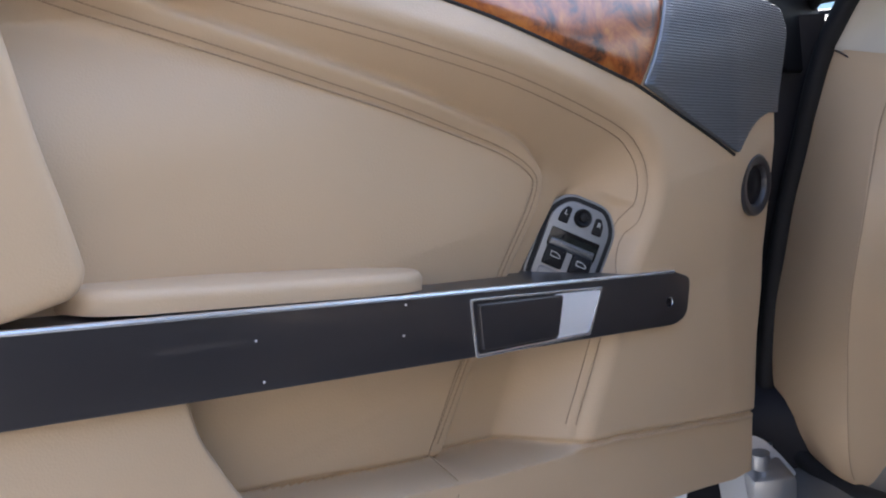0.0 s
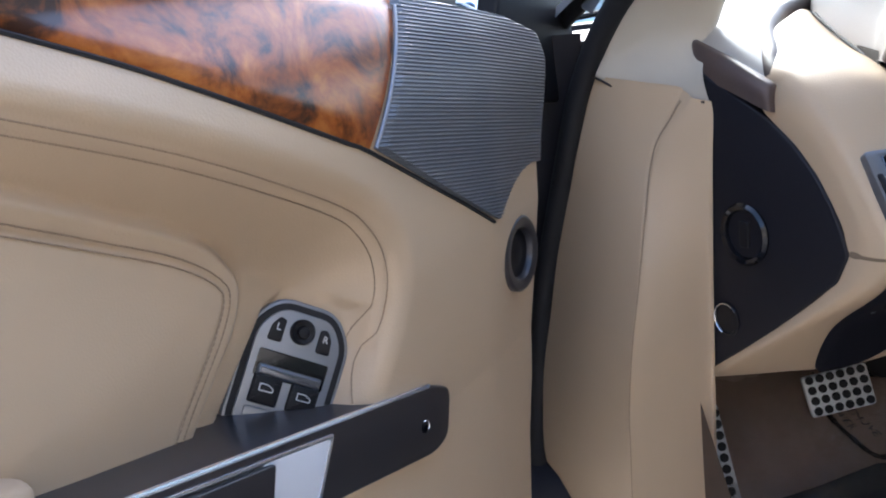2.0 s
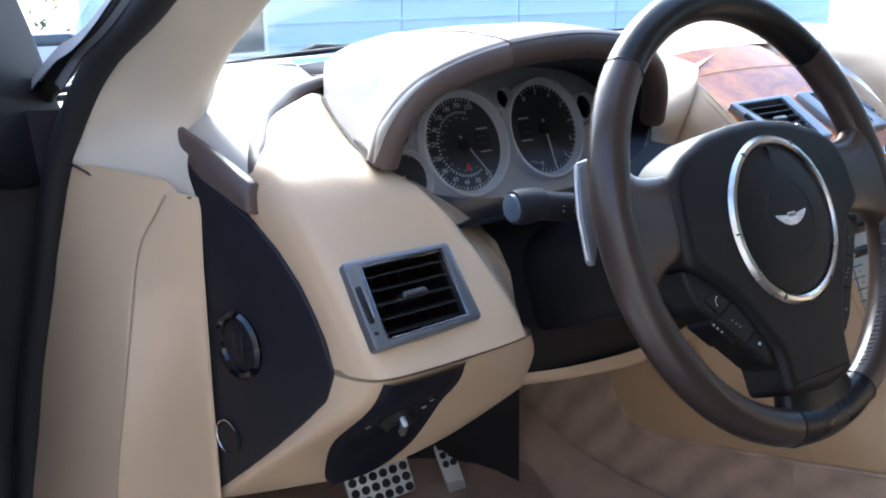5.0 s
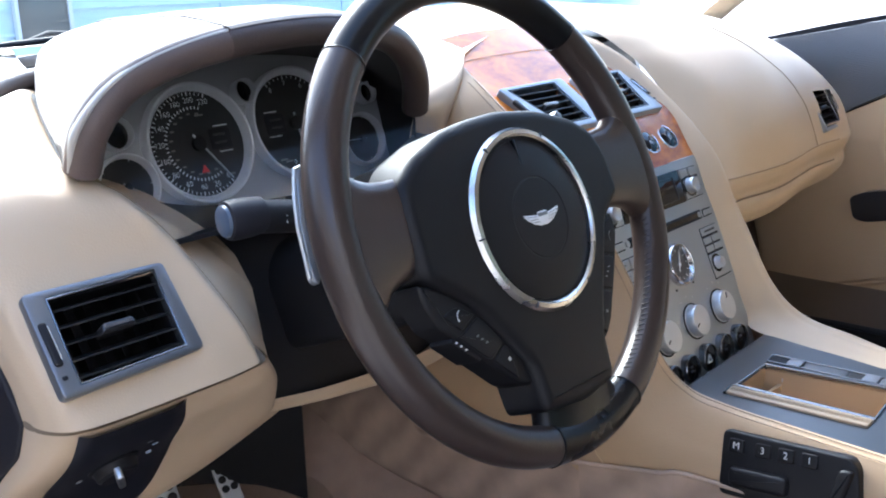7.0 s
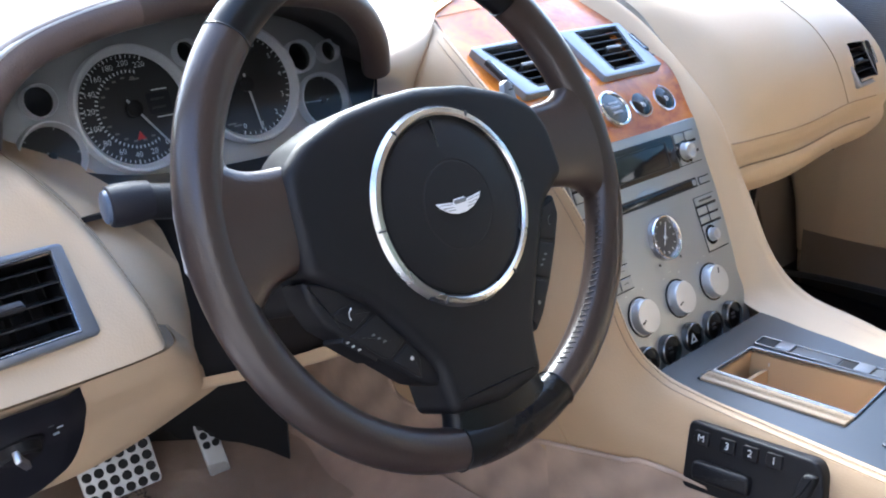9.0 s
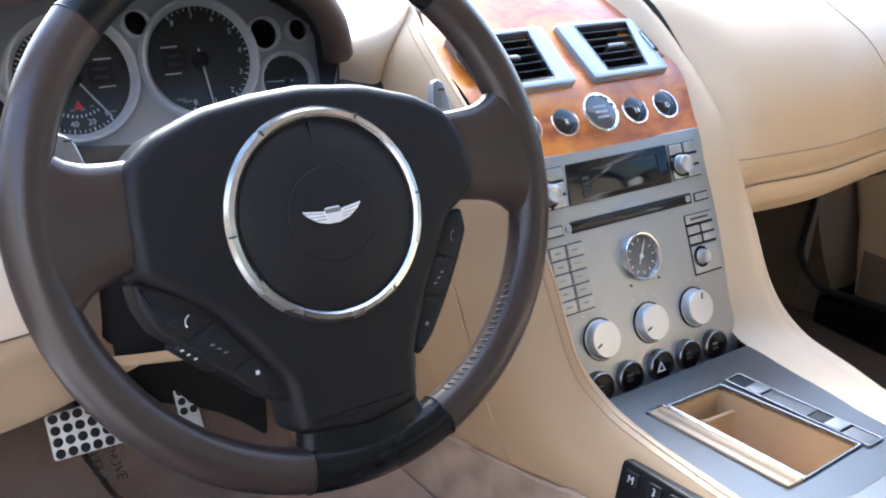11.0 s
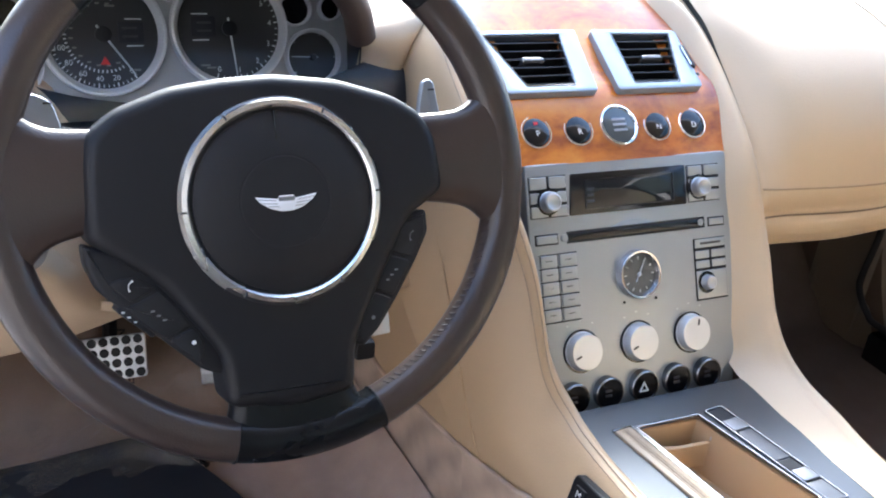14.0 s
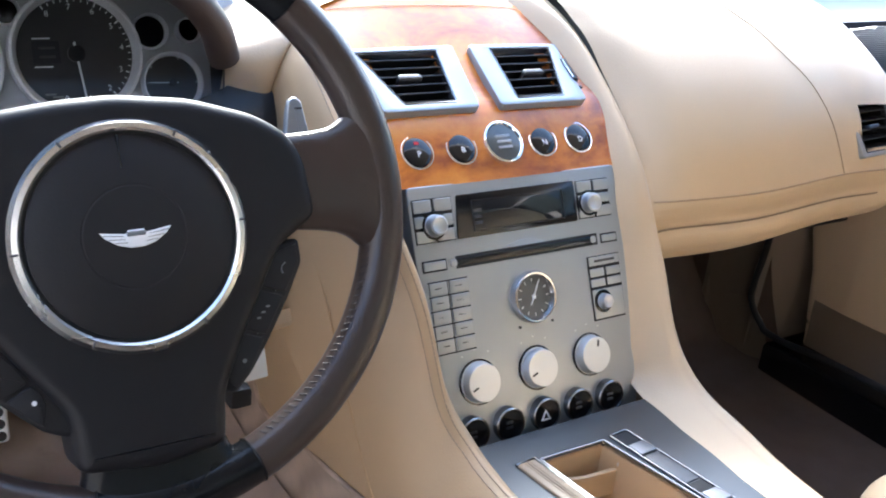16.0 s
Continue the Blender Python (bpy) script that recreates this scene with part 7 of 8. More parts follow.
for k, x in ((1, -0.52), (-1, 1.33)):
    part("quarter_panel", sheet(surf([
        [(x, -0.95, 0.24), (x - 0.02 * k, -1.3, 0.24), (x + 0.04 * k, -1.66, 0.26)],
        [(x - 0.04 * k, -0.95, 0.60), (x - 0.07 * k, -1.3, 0.62), (x + 0.02 * k, -1.66, 0.64)],
        [(x + 0.02 * k, -0.95, 0.93), (x + 0.02 * k, -1.3, 0.92), (x + 0.07 * k, -1.66, 0.90)],
        [(x + 0.14 * k, -0.95, 1.24), (x + 0.15 * k, -1.22, 1.22), (x + 0.13 * k, -1.66, 0.98)],
    ], 16, 16), 0.02), PAINT, body, "silver painted rear quarter", 60)
    part("front_wing", sheet(surf([
        [(x + 0.07 * k, 0.70, 0.86), (x + 0.07 * k, 1.25, 0.80), (x + 0.12 * k, 2.0, 0.62)],
        [(x - 0.04 * k, 0.70, 0.72), (x - 0.06 * k, 1.25, 0.68), (x + 0.06 * k, 2.0, 0.52)],
        [(x - 0.02 * k, 0.70, 0.24), (x - 0.03 * k, 1.25, 0.26), (x + 0.08 * k, 2.0, 0.24)],
    ], 16, 16), 0.012), PAINT, body, "silver painted front wing", 60)
part("floor_pan", block(-0.50, 1.31, -1.66, 0.80, 0.16, 0.20, 0.01), RUBBER, body)
part("nose", sheet(surf([[(-0.40, 2.0, 0.62), (0.405, 2.12, 0.69), (1.21, 2.0, 0.62)], [(-0.44, 2.03, 0.45), (0.405, 2.2, 0.48), (1.25, 2.03, 0.45)], [(-0.40, 2.0, 0.22), (0.405, 2.12, 0.22), (1.21, 2.0, 0.22)]], 16, 10), 0.012), PAINT, body, "silver painted nose", 60)
part("rear_window", sheet(surf([[(-0.36, -1.2, 1.25), (0.405, -1.2, 1.29), (1.17, -1.2, 1.25)], [(-0.42, -1.66, 0.99), (0.405, -1.68, 1.0), (1.23, -1.66, 0.99)]], 10, 8), 0.006), DIMGLASS, body, "rear window glass with an added dark tint")
part("rear_wall", block(-0.50, 1.30, -1.65, -1.60, 0.2, 1.0, 0.01), SHADECARPET, body)
part("far_pillar", sheet(surf([
    [(1.14, 0.46, 0.885), (1.17, 0.43, 0.882), (1.20, 0.43, 0.89), (1.24, 0.46, 0.90)],
    [(1.13, 0.34, 0.97), (1.15, 0.31, 0.965), (1.19, 0.31, 0.97), (1.23, 0.34, 0.985)],
    [(1.06, -0.12, 1.23), (1.09, -0.15, 1.22), (1.13, -0.15, 1.225), (1.17, -0.12, 1.24)],
], 12, 24)), PILLAR, body, "cream far screen pillar cover", 60)
g = np.array([[(1.235 - 0.05 * t, y, 0.93 + 0.31 * t) for y in np.linspace(0.30 - 0.45 * t, -1.1, 8)] for t in np.linspace(0, 1, 4)])
part("far_window", sheet(g, 0.004), DIMGLASS, body, "far side window glass with a tint added to cut light")
ws = surf([
    [(-0.42, 0.66, 0.895), (0.0, 0.76, 0.915), (0.405, 0.79, 0.92), (0.81, 0.76, 0.915), (1.23, 0.66, 0.895)],
    [(-0.40, 0.36, 1.06), (0.0, 0.43, 1.10), (0.405, 0.45, 1.11), (0.81, 0.43, 1.10), (1.21, 0.36, 1.06)],
    [(-0.35, -0.09, 1.255), (0.0, -0.05, 1.29), (0.405, -0.03, 1.30), (0.81, -0.05, 1.29), (1.16, -0.09, 1.255)],
], 20, 16)
screen = part("windscreen", sheet(ws, 0.005), GLASS, body, "clear raked windscreen glass")
part("screen_band", tube([tuple(p + np.array((0, -0.025, 0.004))) for p in ws[0]], 0.004, 8), RUBBER, body, "black band at the foot of the windscreen")
wiper = thing("wiper", (0.1, 0.76, 0.93), "black windscreen wiper lying at the foot of the glass", "wiper")
part("wiper_arm", tube([(-0.02, 0.770, 0.916), (0.10, 0.795, 0.922), (0.30, 0.82, 0.925)], 0.003, 8), BLACK, wiper)
part("wiper_blade", tube([(-0.035, 0.757, 0.915), (0.0, 0.766, 0.924), (0.05, 0.775, 0.920)], 0.004, 8), RUBBER, wiper)
part("bonnet", sheet(surf([
    [(-0.45, 0.70, 0.86), (0.0, 0.82, 0.895), (0.405, 0.84, 0.90), (0.81, 0.82, 0.895), (1.25, 0.70, 0.86)],
    [(-0.45, 1.25, 0.80), (0.0, 1.3, 0.84), (0.405, 1.32, 0.845), (0.81, 1.3, 0.84), (1.25, 1.25, 0.80)],
    [(-0.40, 2.0, 0.62), (0.0, 2.1, 0.68), (0.405, 2.12, 0.69), (0.81, 2.1, 0.68), (1.2, 2.0, 0.62)],
], 20, 16)), PAINT, body, "silver painted bonnet", 60)

# ---- carpeted floor ----
floor_ob = thing("cabin_floor", (0.0, 0.2, 0.22), "worn brown carpet on floor, tunnel and toe board", "carpet", kind="structure")
part("floor_carpet", sheet(surf([
    [(-0.40, -0.6, 0.245), (-0.2, -0.6, 0.235), (0.0, -0.6, 0.235), (0.22, -0.6, 0.24), (0.28, -0.6, 0.30)],
    [(-0.40, 0.2, 0.245), (-0.2, 0.2, 0.232), (0.0, 0.2, 0.230), (0.20, 0.2, 0.235), (0.262, 0.2, 0.30)],
    [(-0.40, 0.45, 0.255), (-0.2, 0.45, 0.240), (0.0, 0.45, 0.238), (0.19, 0.45, 0.245), (0.255, 0.45, 0.31)],
    [(-0.40, 0.58, 0.300), (-0.2, 0.58, 0.285), (0.0, 0.58, 0.282), (0.19, 0.58, 0.29), (0.255, 0.58, 0.35)],
    [(-0.40, 0.74, 0.42), (-0.2, 0.74, 0.41), (0.0, 0.74, 0.41), (0.19, 0.74, 0.41), (0.25, 0.74, 0.44)],
    [(-0.40, 0.80, 0.62), (-0.2, 0.80, 0.62), (0.0, 0.80, 0.62), (0.19, 0.80, 0.62), (0.25, 0.80, 0.62)],
], 40, 50)), FLOORCARPET, floor_ob, "brown carpet in the driver footwell", 60)
part("tunnel_carpet", sheet(surf([
    [(0.236, 0.30, 0.62), (0.238, 0.40, 0.58), (0.25, 0.6, 0.56), (0.25, 0.80, 0.56)],
    [(0.250, 0.17, 0.47), (0.250, 0.36, 0.46), (0.25, 0.6, 0.45), (0.25, 0.80, 0.45)],
    [(0.262, 0.02, 0.405), (0.256, 0.30, 0.37), (0.253, 0.6, 0.37), (0.25, 0.80, 0.37)],
    [(0.268, -0.6, 0.375), (0.266, 0.20, 0.29), (0.256, 0.6, 0.29), (0.25, 0.80, 0.29)],
], 30, 20)), CARPET, floor_ob, "brown carpet on the tunnel", 60)
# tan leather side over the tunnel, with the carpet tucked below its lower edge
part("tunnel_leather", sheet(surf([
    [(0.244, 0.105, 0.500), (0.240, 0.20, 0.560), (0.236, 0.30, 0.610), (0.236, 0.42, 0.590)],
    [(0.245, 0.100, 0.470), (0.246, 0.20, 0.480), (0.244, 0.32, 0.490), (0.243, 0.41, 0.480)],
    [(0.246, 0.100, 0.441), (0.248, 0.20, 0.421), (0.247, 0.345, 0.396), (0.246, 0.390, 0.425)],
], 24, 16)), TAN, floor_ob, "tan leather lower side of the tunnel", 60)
part("side_carpet", sheet(surf([
    [(0.2435, 0.112, 0.440), (0.2515, 0.017, 0.457), (0.2575, -0.05, 0.466), (0.2605, -0.40, 0.470)],
    [(0.2480, 0.112, 0.400), (0.2525, 0.017, 0.405), (0.2585, -0.05, 0.410), (0.2600, -0.40, 0.410)],
    [(0.2560, 0.112, 0.34), (0.2560, 0.017, 0.34), (0.2600, -0.05, 0.34), (0.2620, -0.40, 0.33)],
], 24, 12)), CARPET, floor_ob, "brown carpet below the leather side", 60)
edge_line = crom([(0.245, 0.390, 0.424), (0.2455, 0.348, 0.397), (0.2465, 0.20, 0.421), (0.2435, 0.103, 0.442), (0.2505, 0.017, 0.458), (0.2565, -0.05, 0.467), (0.260, -0.40, 0.471)], 60)
part("carpet_edge", tube(edge_line, 0.0030, 8), CARPET, floor_ob)
part("sill_carpet", sheet(surf([[(-0.40, -1.2, 0.24), (-0.395, 0.2, 0.24), (-0.34, 0.60, 0.27), (-0.34, 0.80, 0.30)], [(-0.405, -1.2, 0.30), (-0.400, 0.2, 0.30), (-0.345, 0.55, 0.50), (-0.345, 0.80, 0.50)], [(-0.408, -1.2, 0.301), (-0.405, 0.2, 0.301), (-0.35, 0.50, 0.80), (-0.35, 0.80, 0.80)]], 12, 12)), SHADECARPET, floor_ob)
# bulkhead and shelf added to stop windscreen light leaking into the footwells
part("firewall", block(-0.42, 1.27, 0.805, 0.83, 0.20, 0.88, 0.004), BLACK, floor_ob, "dark bulkhead in front of the footwells")
part("light_shelf", block(-0.40, 1.25, 0.52, 0.80, 0.862, 0.872, 0.003), BLACK, floor_ob, "added dark shelf that keeps windscreen light out of the footwells")
# far carpets: the shade under the dash is in their colour
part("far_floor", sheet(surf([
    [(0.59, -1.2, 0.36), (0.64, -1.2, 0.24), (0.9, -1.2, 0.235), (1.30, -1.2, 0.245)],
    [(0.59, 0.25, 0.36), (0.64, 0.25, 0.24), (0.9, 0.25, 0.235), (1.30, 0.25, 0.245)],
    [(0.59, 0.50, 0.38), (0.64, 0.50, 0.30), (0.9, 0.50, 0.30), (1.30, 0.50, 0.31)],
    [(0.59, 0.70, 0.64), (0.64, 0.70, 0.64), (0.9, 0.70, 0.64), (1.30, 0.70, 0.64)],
], 16, 20)), SHADECARPET, floor_ob, "brown carpet in the passenger footwell, darkened for shade", 60)
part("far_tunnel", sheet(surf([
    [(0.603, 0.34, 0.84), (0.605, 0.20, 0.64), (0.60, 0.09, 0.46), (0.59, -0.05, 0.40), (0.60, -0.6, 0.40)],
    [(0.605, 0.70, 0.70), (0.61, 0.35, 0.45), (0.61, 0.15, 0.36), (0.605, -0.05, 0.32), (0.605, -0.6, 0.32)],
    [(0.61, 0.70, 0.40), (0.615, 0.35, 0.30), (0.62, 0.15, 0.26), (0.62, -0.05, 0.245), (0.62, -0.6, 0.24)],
], 20, 12)), SHADECARPET, floor_ob, "brown carpet on the far tunnel side, darkened for shade", 60)
# kick panel takes the trim colour darkened for footwell shade
part("far_kick", sheet(surf([[(1.205, 0.345, 0.255), (1.20, 0.43, 0.245), (1.195, 0.485, 0.275), (1.19, 0.50, 0.29)], [(1.21, 0.375, 0.315), (1.205, 0.43, 0.33), (1.20, 0.49, 0.33), (1.195, 0.505, 0.34)], [(1.215, 0.405, 0.36), (1.21, 0.45, 0.38), (1.205, 0.50, 0.39), (1.20, 0.51, 0.40)], [(1.215, 0.40, 0.47), (1.21, 0.45, 0.47), (1.205, 0.50, 0.47), (1.20, 0.515, 0.47)], [(1.215, 0.395, 0.70), (1.21, 0.45, 0.70), (1.205, 0.50, 0.70), (1.20, 0.515, 0.70)]], 16, 24)), TAUPESHADE, floor_ob, "far kick panel, beige darkened for footwell shade", 60)
part("far_wall_carpet", sheet(surf([[(1.21, 0.30, 0.22), (1.205, 0.48, 0.22), (1.18, 0.72, 0.22)], [(1.215, 0.40, 0.45), (1.207, 0.49, 0.45), (1.18, 0.72, 0.45)], [(1.22, 0.40, 0.72), (1.21, 0.49, 0.72), (1.18, 0.72, 0.72)]], 10, 10)), SHADECARPET, floor_ob, "brown carpet beside the far kick panel, darkened for shade", 60)
part("far_seal", tube(crom([(1.20, 0.395, 0.62), (1.20, 0.400, 0.461), (1.20, 0.408, 0.386), (1.20, 0.406, 0.353), (1.20, 0.377, 0.320), (1.20, 0.332, 0.308), (1.20, 0.10, 0.322), (1.20, -0.9, 0.33)], 60), 0.006, 10), RUBBER, floor_ob, "black rubber seal of the far door")
# added sheets in the shade colour; they close gaps where light leaked in
part("far_gap_sheet", sheet(np.array([[(x, y, z) for x, y in ((1.196, 0.515), (1.21, 0.415), (1.40, 0.405))] for z in (0.10, 0.40, 0.60, 0.80)], float)), TAUPESHADE, floor_ob, "added sheet closing the far door gap, darkened for shade")
part("far_leak_sheet", sheet(np.array([[(x, y, z) for x, y in ((1.202, 0.402), (1.225, 0.392), (1.255, 0.372), (1.31, 0.352))] for z in (0.20, 0.40, 0.60, 0.82)], float)), TAUPESHADE, floor_ob, "added sheet against a light leak at the far door")
part("far_sill", block(1.185, 1.37, -1.1, 0.352, 0.10, 0.298, 0.008), GLOSS, floor_ob, "glossy dark sill of the far door")
part("black_baffle", sheet(np.array([[(0.166 - 0.15 * t, 0.512 + 0.13 * t, low + (0.45 - low) * f) for t, low in zip(np.linspace(0, 1, 7), (0.280, 0.298, 0.310, 0.316, 0.318, 0.318, 0.318))] for f in (0, 0.4, 1)]), 0.01), BLACK, floor_ob, "black plastic panel beside the pedals")

# ---- pedals ----
def dots(pl, w, h, nx, ny, parent, u0=0.0, v0=0.0):
    for i in range(nx):
        for j in range(ny):
            q = pl.moved(u0 + (i + 0.5 - nx / 2) * w, v0 + (j + 0.5 - ny / 2) * h)
            part("rubber_stud", lathe([(min(w, h) * 0.41, -0.001), (min(w, h) * 0.41, 0.0014), (min(w, h) * 0.34, 0.0022)], q, 14), RUBBER, parent)


br = thing("brake_pedal", (-0.06, 0.58, 0.30), "drilled aluminium brake pedal with black rubber studs", "pedal")
pp = Plane((-0.062, 0.552, 0.342), (0.086, -0.022, 0.012), (0.0, 0.5, 0.86))
plate = part("pedal_plate", solid(rpoly([(-0.048, -0.030), (0.046, -0.030), (0.048, 0.030), (-0.048, 0.030)], 0.006), pp, -0.006, 0.0, 0.002), PEDAL, br, "silver pedal plate")
dots(pp, 0.0152, 0.0150, 6, 4, plate)
part("pedal_arm", tube([pp.at(0.0, 0.02, -0.008), pp.at(-0.005, 0.10, -0.06), pp.at(-0.005, 0.25, -0.10)], 0.010, 8), BLACK, br)
ac = thing("accelerator_pedal", (0.065, 0.60, 0.27), "narrow aluminium accelerator pedal with black studs", "pedal")
pp = Plane((0.076, 0.570, 0.318), (1, -0.14, 0.05), (0.03, 0.50, 0.72))
plate = part("pedal_plate", solid(rpoly([(-0.0145, -0.046), (0.0145, -0.046), (0.0145, 0.046), (-0.0145, 0.046)], 0.004), pp, -0.006, 0.0, 0.002), PEDAL, ac, "silver pedal plate")
dots(pp, 0.0130, 0.0135, 2, 4, plate, 0.0, 0.016)
part("pedal_arm", tube([pp.at(0.0, 0.03, -0.008), pp.at(0.02, 0.11, -0.03), pp.at(0.04, 0.22, -0.03)], 0.009, 8), BLACK, ac)
fr_ = thing("foot_rest", (-0.31, 0.55, 0.24), "drilled aluminium foot rest with black studs", "foot rest")
pp = Plane((-0.305, 0.515, 0.32), (1, -0.12, 0.0), (-0.10, 0.42, 0.86))
plate = part("rest_plate", solid(rpoly([(-0.05, -0.085), (0.038, -0.085), (0.030, 0.065), (-0.05, 0.065)], 0.008), pp, -0.008, 0.0, 0.002), PEDAL, fr_, "silver foot rest plate")
dots(pp, 0.0150, 0.0150, 5, 9, plate, -0.006, -0.01)

# crumpled clear film and paper mat in the footwell
FILM = bpy.data.materials.new("clear_film")
FILM.use_nodes = True
t = FILM.node_tree
t.nodes.clear()
out, tr, gl, mx, nz, bp = (t.nodes.new(k) for k in ("ShaderNodeOutputMaterial", "ShaderNodeBsdfTransparent", "ShaderNodeBsdfGlossy", "ShaderNodeMixShader", "ShaderNodeTexNoise", "ShaderNodeBump"))
tr.inputs["Color"].default_value = rgb(0.90, 0.89, 0.88)
gl.inputs["Roughness"].default_value = 0.10
mx.inputs["Fac"].default_value = 0.30
nz.inputs["Scale"].default_value, nz.inputs["Detail"].default_value, nz.inputs["Distortion"].default_value = 22.0, 4.0, 1.5
bp.inputs["Strength"].default_value, bp.inputs["Distance"].default_value = 1.0, 0.040
t.links.new(nz.outputs["Fac"], bp.inputs["Height"])
t.links.new(bp.outputs["Normal"], gl.inputs["Normal"])
t.links.new(tr.outputs["BSDF"], mx.inputs[1])
t.links.new(gl.outputs["BSDF"], mx.inputs[2])
t.links.new(mx.outputs["Shader"], out.inputs["Surface"])
xs, ys = np.linspace(-0.34, 0.19, 90), np.linspace(0.40, 0.64, 60)
film_z = lambda x, y: 0.010 + float(np.interp(y, [-0.6, 0.2, 0.45, 0.58, 0.74], [0.240, 0.238, 0.246, 0.291, 0.415])) + 0.016 * noise.noise((x * 9, y * 7, 2.0)) * (1 if y > 0 else 0.7) + 0.016 * abs(noise.noise((x * 17, y * 13, 5.0))) + 0.007 * abs(noise.noise((x * 55, y * 47, 8.0)))
g = np.array([[(x, y, film_z(x, y)) for x in xs] for y in ys])
film = thing("plastic_mat_cover", (-0.08, 0.1, 0.235), "crumpled clear plastic cover over the footwell carpet", "floor cover")
part("film", sheet(g), FILM, film, "crumpled clear plastic film", 40)
PRINT = material("film_ink", (0.055, 0.045, 0.042), 0.6, bump=0)
for words, x, y in (("MUST REMOVE", -0.040, 0.560), ("THE COVER", -0.062, 0.570)):
    bm = letters(words, Plane((x, y, 0.0), (0, -1, 0), (1, 0, 0)), 0.019)
    for v in bm.verts:
        v.co.z = film_z(v.co.x, v.co.y) + 0.003
    part("film_print", bm, PRINT, film)
rnd = random.Random(5)
fold = [(-0.075 + 0.006 * rnd.uniform(-1, 1), 0.60, 0.318), (-0.066, 0.56, 0.292), (-0.058, 0.53, 0.276), (-0.048, 0.497, 0.262), (-0.030, 0.478, 0.262), (-0.008, 0.455, 0.261), (0.014, 0.428, 0.260), (0.032, 0.392, 0.259)]
part("film_fold", tube(crom(fold, 60), [0.0028 + 0.0018 * rnd.random() for _ in range(60)], 7), GLOSS, film, "dark folded edge of the film")
dm = thing("dark_floor_mat", (-0.06, 0.05, 0.236), "dark carpet mat on the footwell floor", "floor mat")
part("mat", solid(rpoly([(-0.28, -0.50), (0.12, -0.50), (0.11, 0.20), (0.045, 0.36), (0.020, 0.415), (-0.045, 0.487), (-0.16, 0.472), (-0.28, 0.465)], 0.012, 5), Plane((0, 0, 0.250), (1, 0, 0), (0, 1, 0)), -0.014, 0.006, 0.003), material("mat_pile", (0.013, 0.014, 0.019), 0.95, grain=900, bump=0.8), dm)
tag = single("paper_tag", solid(rrect(0.030, 0.036, 0.001, 3), Plane((0.098, 0.047, 0.664), (1, 0.1, 0), (0, 0.3, 0.95)), -0.0005, 0.0005, 0.0002), WHITE, (0.105, 0.045, 0.635), "small white paper tag hanging by the column", "tag")
kf = thing("key_fob", (0.088, 0.045, 0.63), "black key fob in the column lock", "key")
part("fob", block(0.078, 0.096, 0.03, 0.06, 0.632, 0.648, 0.004), BLACK, kf)
part("key_blade", tube([(0.087, 0.05, 0.648), (0.08, 0.09, 0.70)], 0.003, 6), ALU, kf)

# passenger seat
seat = thing("passenger_seat", (0.9, -0.4, 0.24), "beige leather passenger seat", "car seat")
sb = Plane((0.885, -0.37, 0.24), (1, 0, 0), (0, 1, 0))
part("seat_cushion", solid(rpoly([(-0.24, -0.25), (0.24, -0.25), (0.25, 0.17), (0.19, 0.235), (-0.19, 0.235), (-0.25, 0.17)], 0.06, 8), sb, 0.06, 0.265, 0.05, 8), BEIGE, seat, "beige leather seat cushion")
part("seat_base", block(0.70, 1.10, -0.70, -0.28, 0.24, 0.32, 0.01), BLACK, seat)
back_pl = Plane((0.90, -0.72, 0.44), (1, 0, 0), (0, -0.35, 0.94))
part("seat_back", solid(rpoly([(-0.24, 0), (0.24, 0), (0.22, 0.55), (0.12, 0.66), (-0.12, 0.66), (-0.22, 0.55)], 0.05, 6), back_pl, -0.10, 0.04, 0.05, 6), BEIGE, seat, "beige leather seat back")

# ---- outside ----
slope = lambda y: -0.045 * y
GROUND = material("concrete_yard", (0.30, 0.285, 0.265), 0.9, vary=0.2, scale=1.5, grain=40, bump=0.4)
gx = [-400, -60, -20, -8, 0, 8, 20, 60, 400]
bm = sheet(np.array([[(x, y, slope(min(max(y, -40), 40))) for x in gx] for y in (-400, -60, -20, -5, 0, 5, 12, 20, 40, 60, 400)], float))
single("ground", bm, GROUND, (0, 0, 0), "pale concrete yard", "ground", kind="structure")
# unseen walls, added to hold back sky light from left and rear
SKYBLOCK = material("sky_block_render", (0.26, 0.245, 0.225), 0.9, vary=0.2, scale=1.2, grain=60, bump=0.4)
single("sky_block_left", block(-3.9, -3.65, -7.0, 1.2, -0.2, 3.3, 0.02), SKYBLOCK, (-3.8, -3, -0.2), "unseen added wall that blocks sky light from the left", "wall", kind="structure")
single("sky_block_rear", block(-3.64, 7.0, -5.2, -5.0, -0.2, 4.4, 0.02), SKYBLOCK, (2, -5.1, -0.2), "unseen added wall that blocks sky light from behind", "wall", kind="structure")
shed = thing("blue_shed", (6.5, 9.5, slope(9.5)), "long pale blue sheet-metal shed with a window", "shed")
BLUE = material("blue_sheet", (0.60, 0.74, 0.79), 0.5, vary=0.08, scale=1.0, bump=0.05)
z0 = slope(9.5)
for k in range(7):
    part("wall_panel", block(2.6 + 2.0 * k, 2.6 + 2.0 * k + 1.985, 9.5, 9.7, z0, z0 + 3.2, 0.01), BLUE, shed)
for k in range(12):
    part("wall_rib", block(2.6, 16.6, 9.47, 9.50, z0 + 0.25 * k + 0.1, z0 + 0.25 * k + 0.125, 0.003), BLUE, shed)
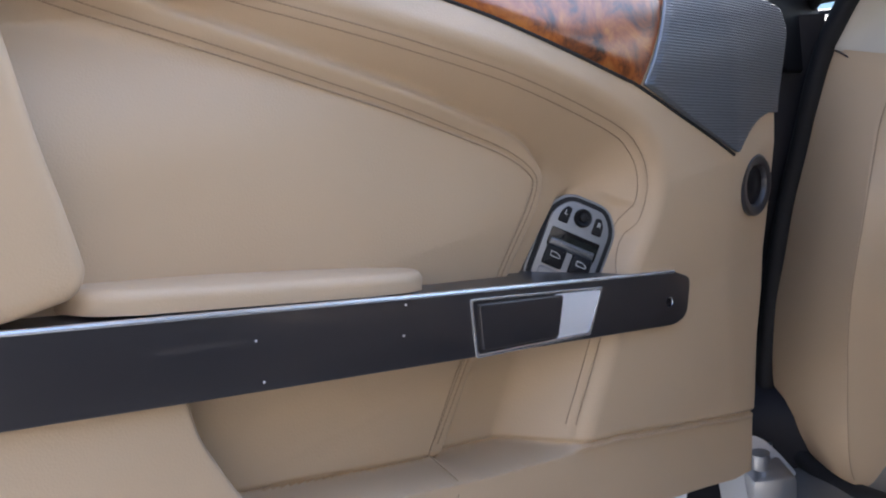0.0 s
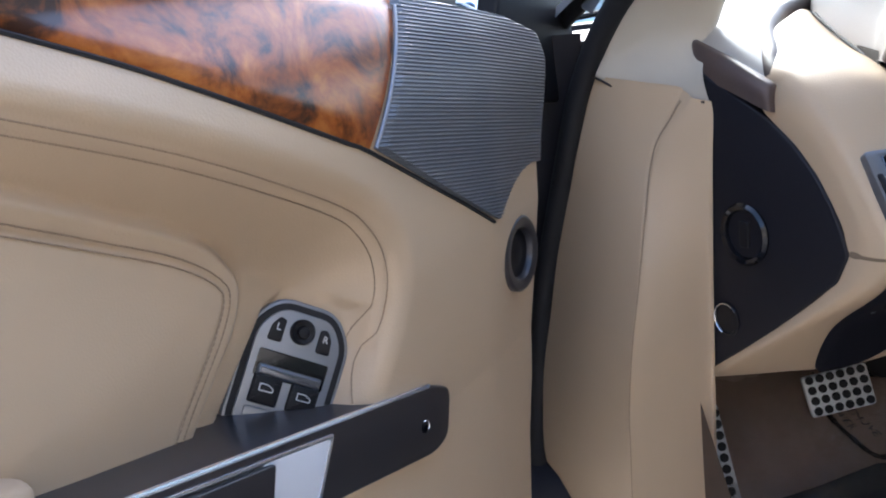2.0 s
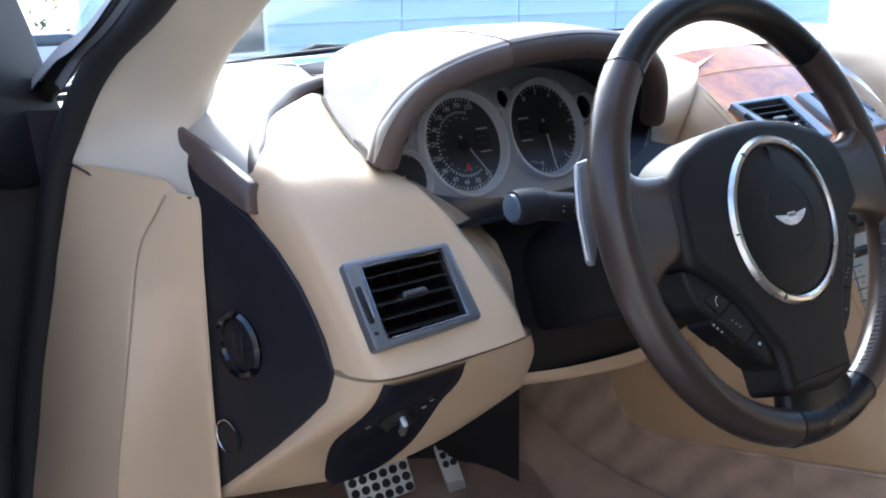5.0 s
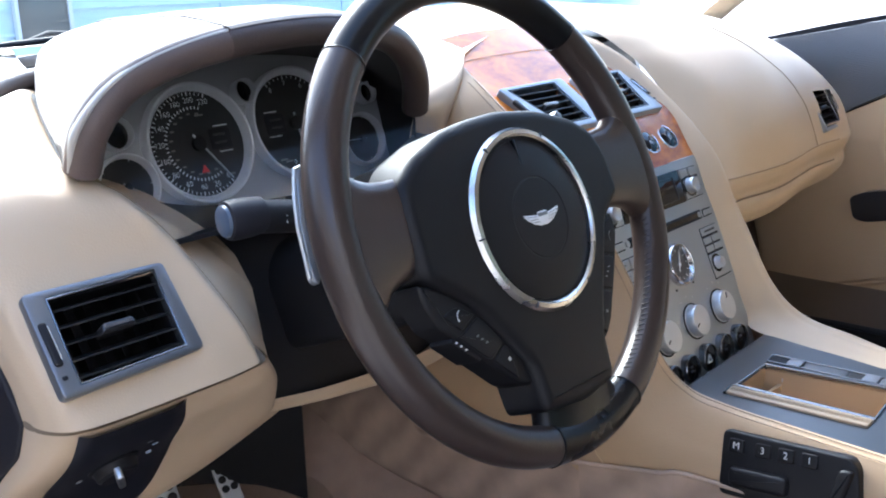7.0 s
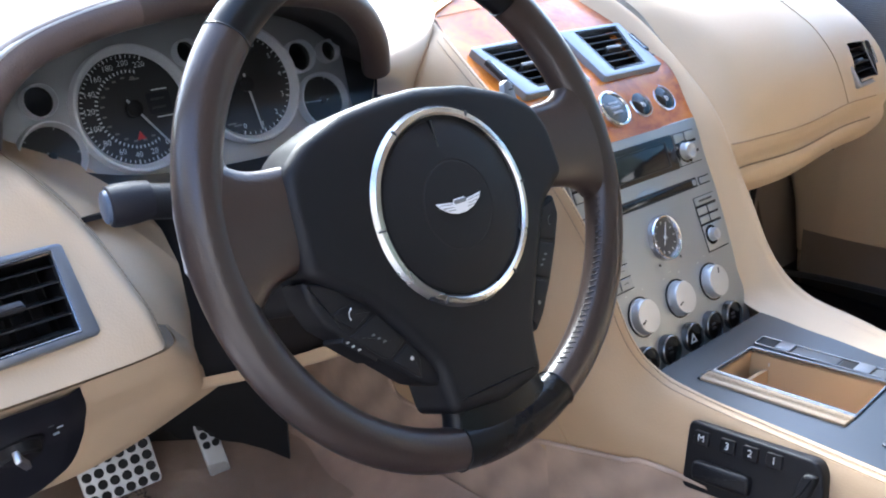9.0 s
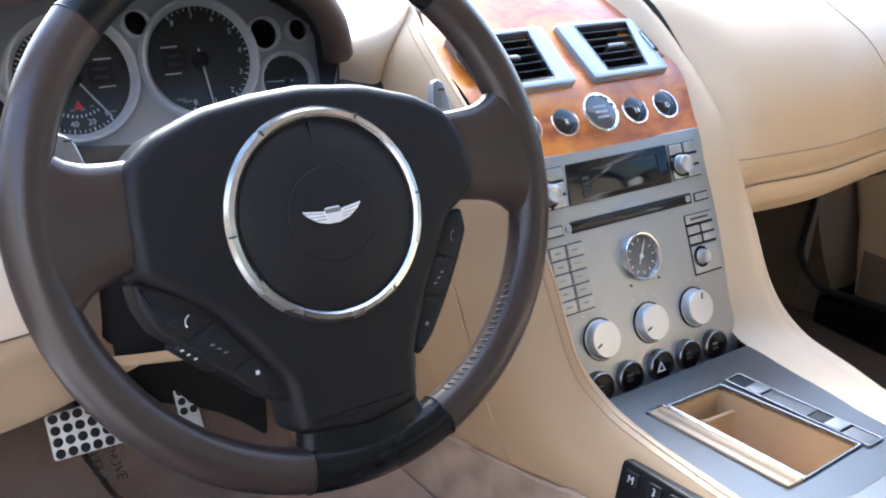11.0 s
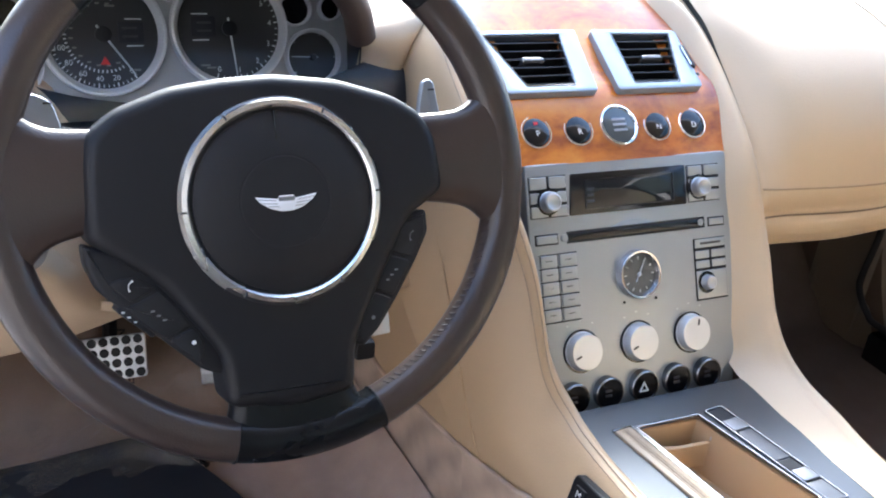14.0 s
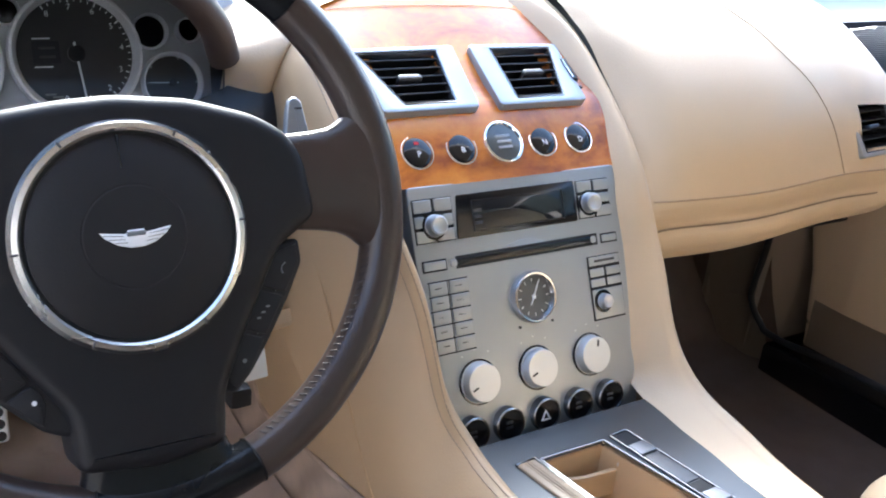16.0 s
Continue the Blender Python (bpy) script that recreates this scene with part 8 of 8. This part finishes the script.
part("shed_window", block(4.05, 4.62, 9.44, 9.50, z0 + 0.80, z0 + 1.8, 0.01), material("window_dark", (0.10, 0.10, 0.09), 0.2, bump=0), shed, "small dark window")
part("window_frame", hoop(rrect(0.62, 1.06, 0.01, 3, 4.335, z0 + 1.3), rrect(0.54, 0.98, 0.01, 3, 4.335, z0 + 1.3), Plane((0, 9.44, 0), (1, 0, 0), (0, 0, 1)), -0.04, 0.03, 0.005), WHITE, shed)
part("shed_roof", block(2.4, 16.8, 9.3, 13.0, z0 + 3.2, z0 + 3.3, 0.02), PAINT, shed)


def parked_car(x, y, turn, paint, label):
    z = slope(y)
    car = thing("parked_car", (x, y, z), label, "car")
    pl = Plane((x, y, z), (math.cos(radians(turn)), math.sin(radians(turn)), 0), (0, 0, 1))
    prof = [(-2.3, 0.35), (-2.35, 0.65), (-2.2, 0.92), (-1.5, 0.98), (-0.75, 1.45), (0.7, 1.48), (1.45, 1.0), (2.25, 0.90), (2.4, 0.6), (2.35, 0.35)]
    part("body", solid(rpoly(prof, 0.15, 5), pl, -0.85, 0.85, 0.12, 4), paint, car)
    gls = material("car_glass", (0.02, 0.025, 0.03), 0.1, bump=0)
    part("side_glass", solid(rpoly([(-1.25, 1.02), (-0.68, 1.38), (0.62, 1.40), (1.2, 1.03)], 0.06, 4), pl, 0.7, 0.862, 0.01), gls, car, "dark side glass")
    for u in (-1.45, 1.5):
        w = part("wheel", lathe([(0.33, 0.60), (0.34, 0.64), (0.34, 0.86), (0.31, 0.88), (0.20, 0.87)], pl.moved(u, 0.34), 28), RUBBER, car)
        part("rim", lathe([(0.20, 0.80), (0.20, 0.875), (0.05, 0.86)], pl.moved(u, 0.34), 20), SATIN, w)
    return car


WHITEPAINT = material("white_paint", (0.42, 0.43, 0.46), 0.25, bump=0, coat=0.5)
parked_car(9.6, 34.0, -8, WHITEPAINT, "white parked saloon car in the yard")
parked_car(11.5, 39.0, 14, material("blue_paint", (0.10, 0.22, 0.45), 0.3, bump=0, coat=0.5), "blue parked car farther off")
parked_car(16.5, 36.0, 5, material("grey_paint", (0.3, 0.3, 0.31), 0.3, bump=0, coat=0.5), "grey parked car farther off")


def tree(x, y, h, seed):
    r = random.Random(seed)
    z = slope(y)
    tr_ = thing("tree", (x, y, z), "leafy green tree at the edge of the yard", "tree", "trees behind the yard")
    bm = tube([(x, y, z), (x + 0.1, y, z + h * 0.4), (x, y + 0.1, z + h * 0.75)], [0.16, 0.11, 0.05], 8)
    limbs = []
    for k in range(7):
        a = r.uniform(0, 6.28)
        s, e = Vector((x, y, z + h * r.uniform(0.3, 0.65))), Vector((x + math.cos(a) * h * 0.25, y + math.sin(a) * h * 0.25, z + h * r.uniform(0.6, 0.9)))
        tube([s, (s + e) / 2 + Vector((0, 0, 0.1)), e], [0.06, 0.04, 0.02], 5, bm)
        limbs.append(e)
    part("trunk", bm, material("bark", (0.10, 0.08, 0.06), 0.9, bump=0.5), tr_)
    bm = bmesh.new()
    for k in range(1500):
        c = r.choice(limbs) + Vector((r.gauss(0, h * 0.1), r.gauss(0, h * 0.1), r.gauss(0, h * 0.08)))
        n = Vector((r.uniform(-1, 1), r.uniform(-1, 1), r.uniform(-0.3, 1))).normalized()
        u = n.orthogonal().normalized() * 0.24
        v = n.cross(u) * 0.6
        bm.faces.new([bm.verts.new(c + u), bm.verts.new(c + v), bm.verts.new(c - u), bm.verts.new(c - v)])
    part("crown", bm, material("leaves", (0.07, 0.11, 0.035), 0.6, vary=0.4, scale=2.0, bump=0), tr_)


scrub = thing("scrub", (8, 43, slope(40)), "tangle of green and brown scrub behind the yard", "bushes", kind="stuff")
r = random.Random(11)
for mat_ in (material("scrub_leaves", (0.10, 0.13, 0.05), 0.7, vary=0.4, scale=2.0, bump=0), material("scrub_twigs", (0.20, 0.15, 0.10), 0.8, vary=0.4, scale=2.0, bump=0)):
    bm = bmesh.new()
    for k in range(2600):
        x = r.uniform(-12, 32)
        c = Vector((x, 43 + r.gauss(0, 0.7), slope(40) + abs(r.gauss(0, 1.0)) * (1.1 + 0.6 * math.sin(x * 1.3) + 0.4 * math.sin(x * 3.1))))
        n = Vector((r.uniform(-1, 1), r.uniform(-1, 1), r.uniform(-0.3, 1))).normalized()
        u = n.orthogonal().normalized() * r.uniform(0.10, 0.28)
        v = n.cross(u) * 0.5
        bm.faces.new([bm.verts.new(c + u), bm.verts.new(c + v), bm.verts.new(c - u), bm.verts.new(c - v)])
    part("foliage", bm, mat_, scrub)
for k, (x, y, h) in enumerate(((-6, 44, 8), (2, 46, 9), (7.5, 45, 8.5), (11.5, 47, 9), (15, 44, 8), (20, 46, 9))):
    tree(x, y, h, k)
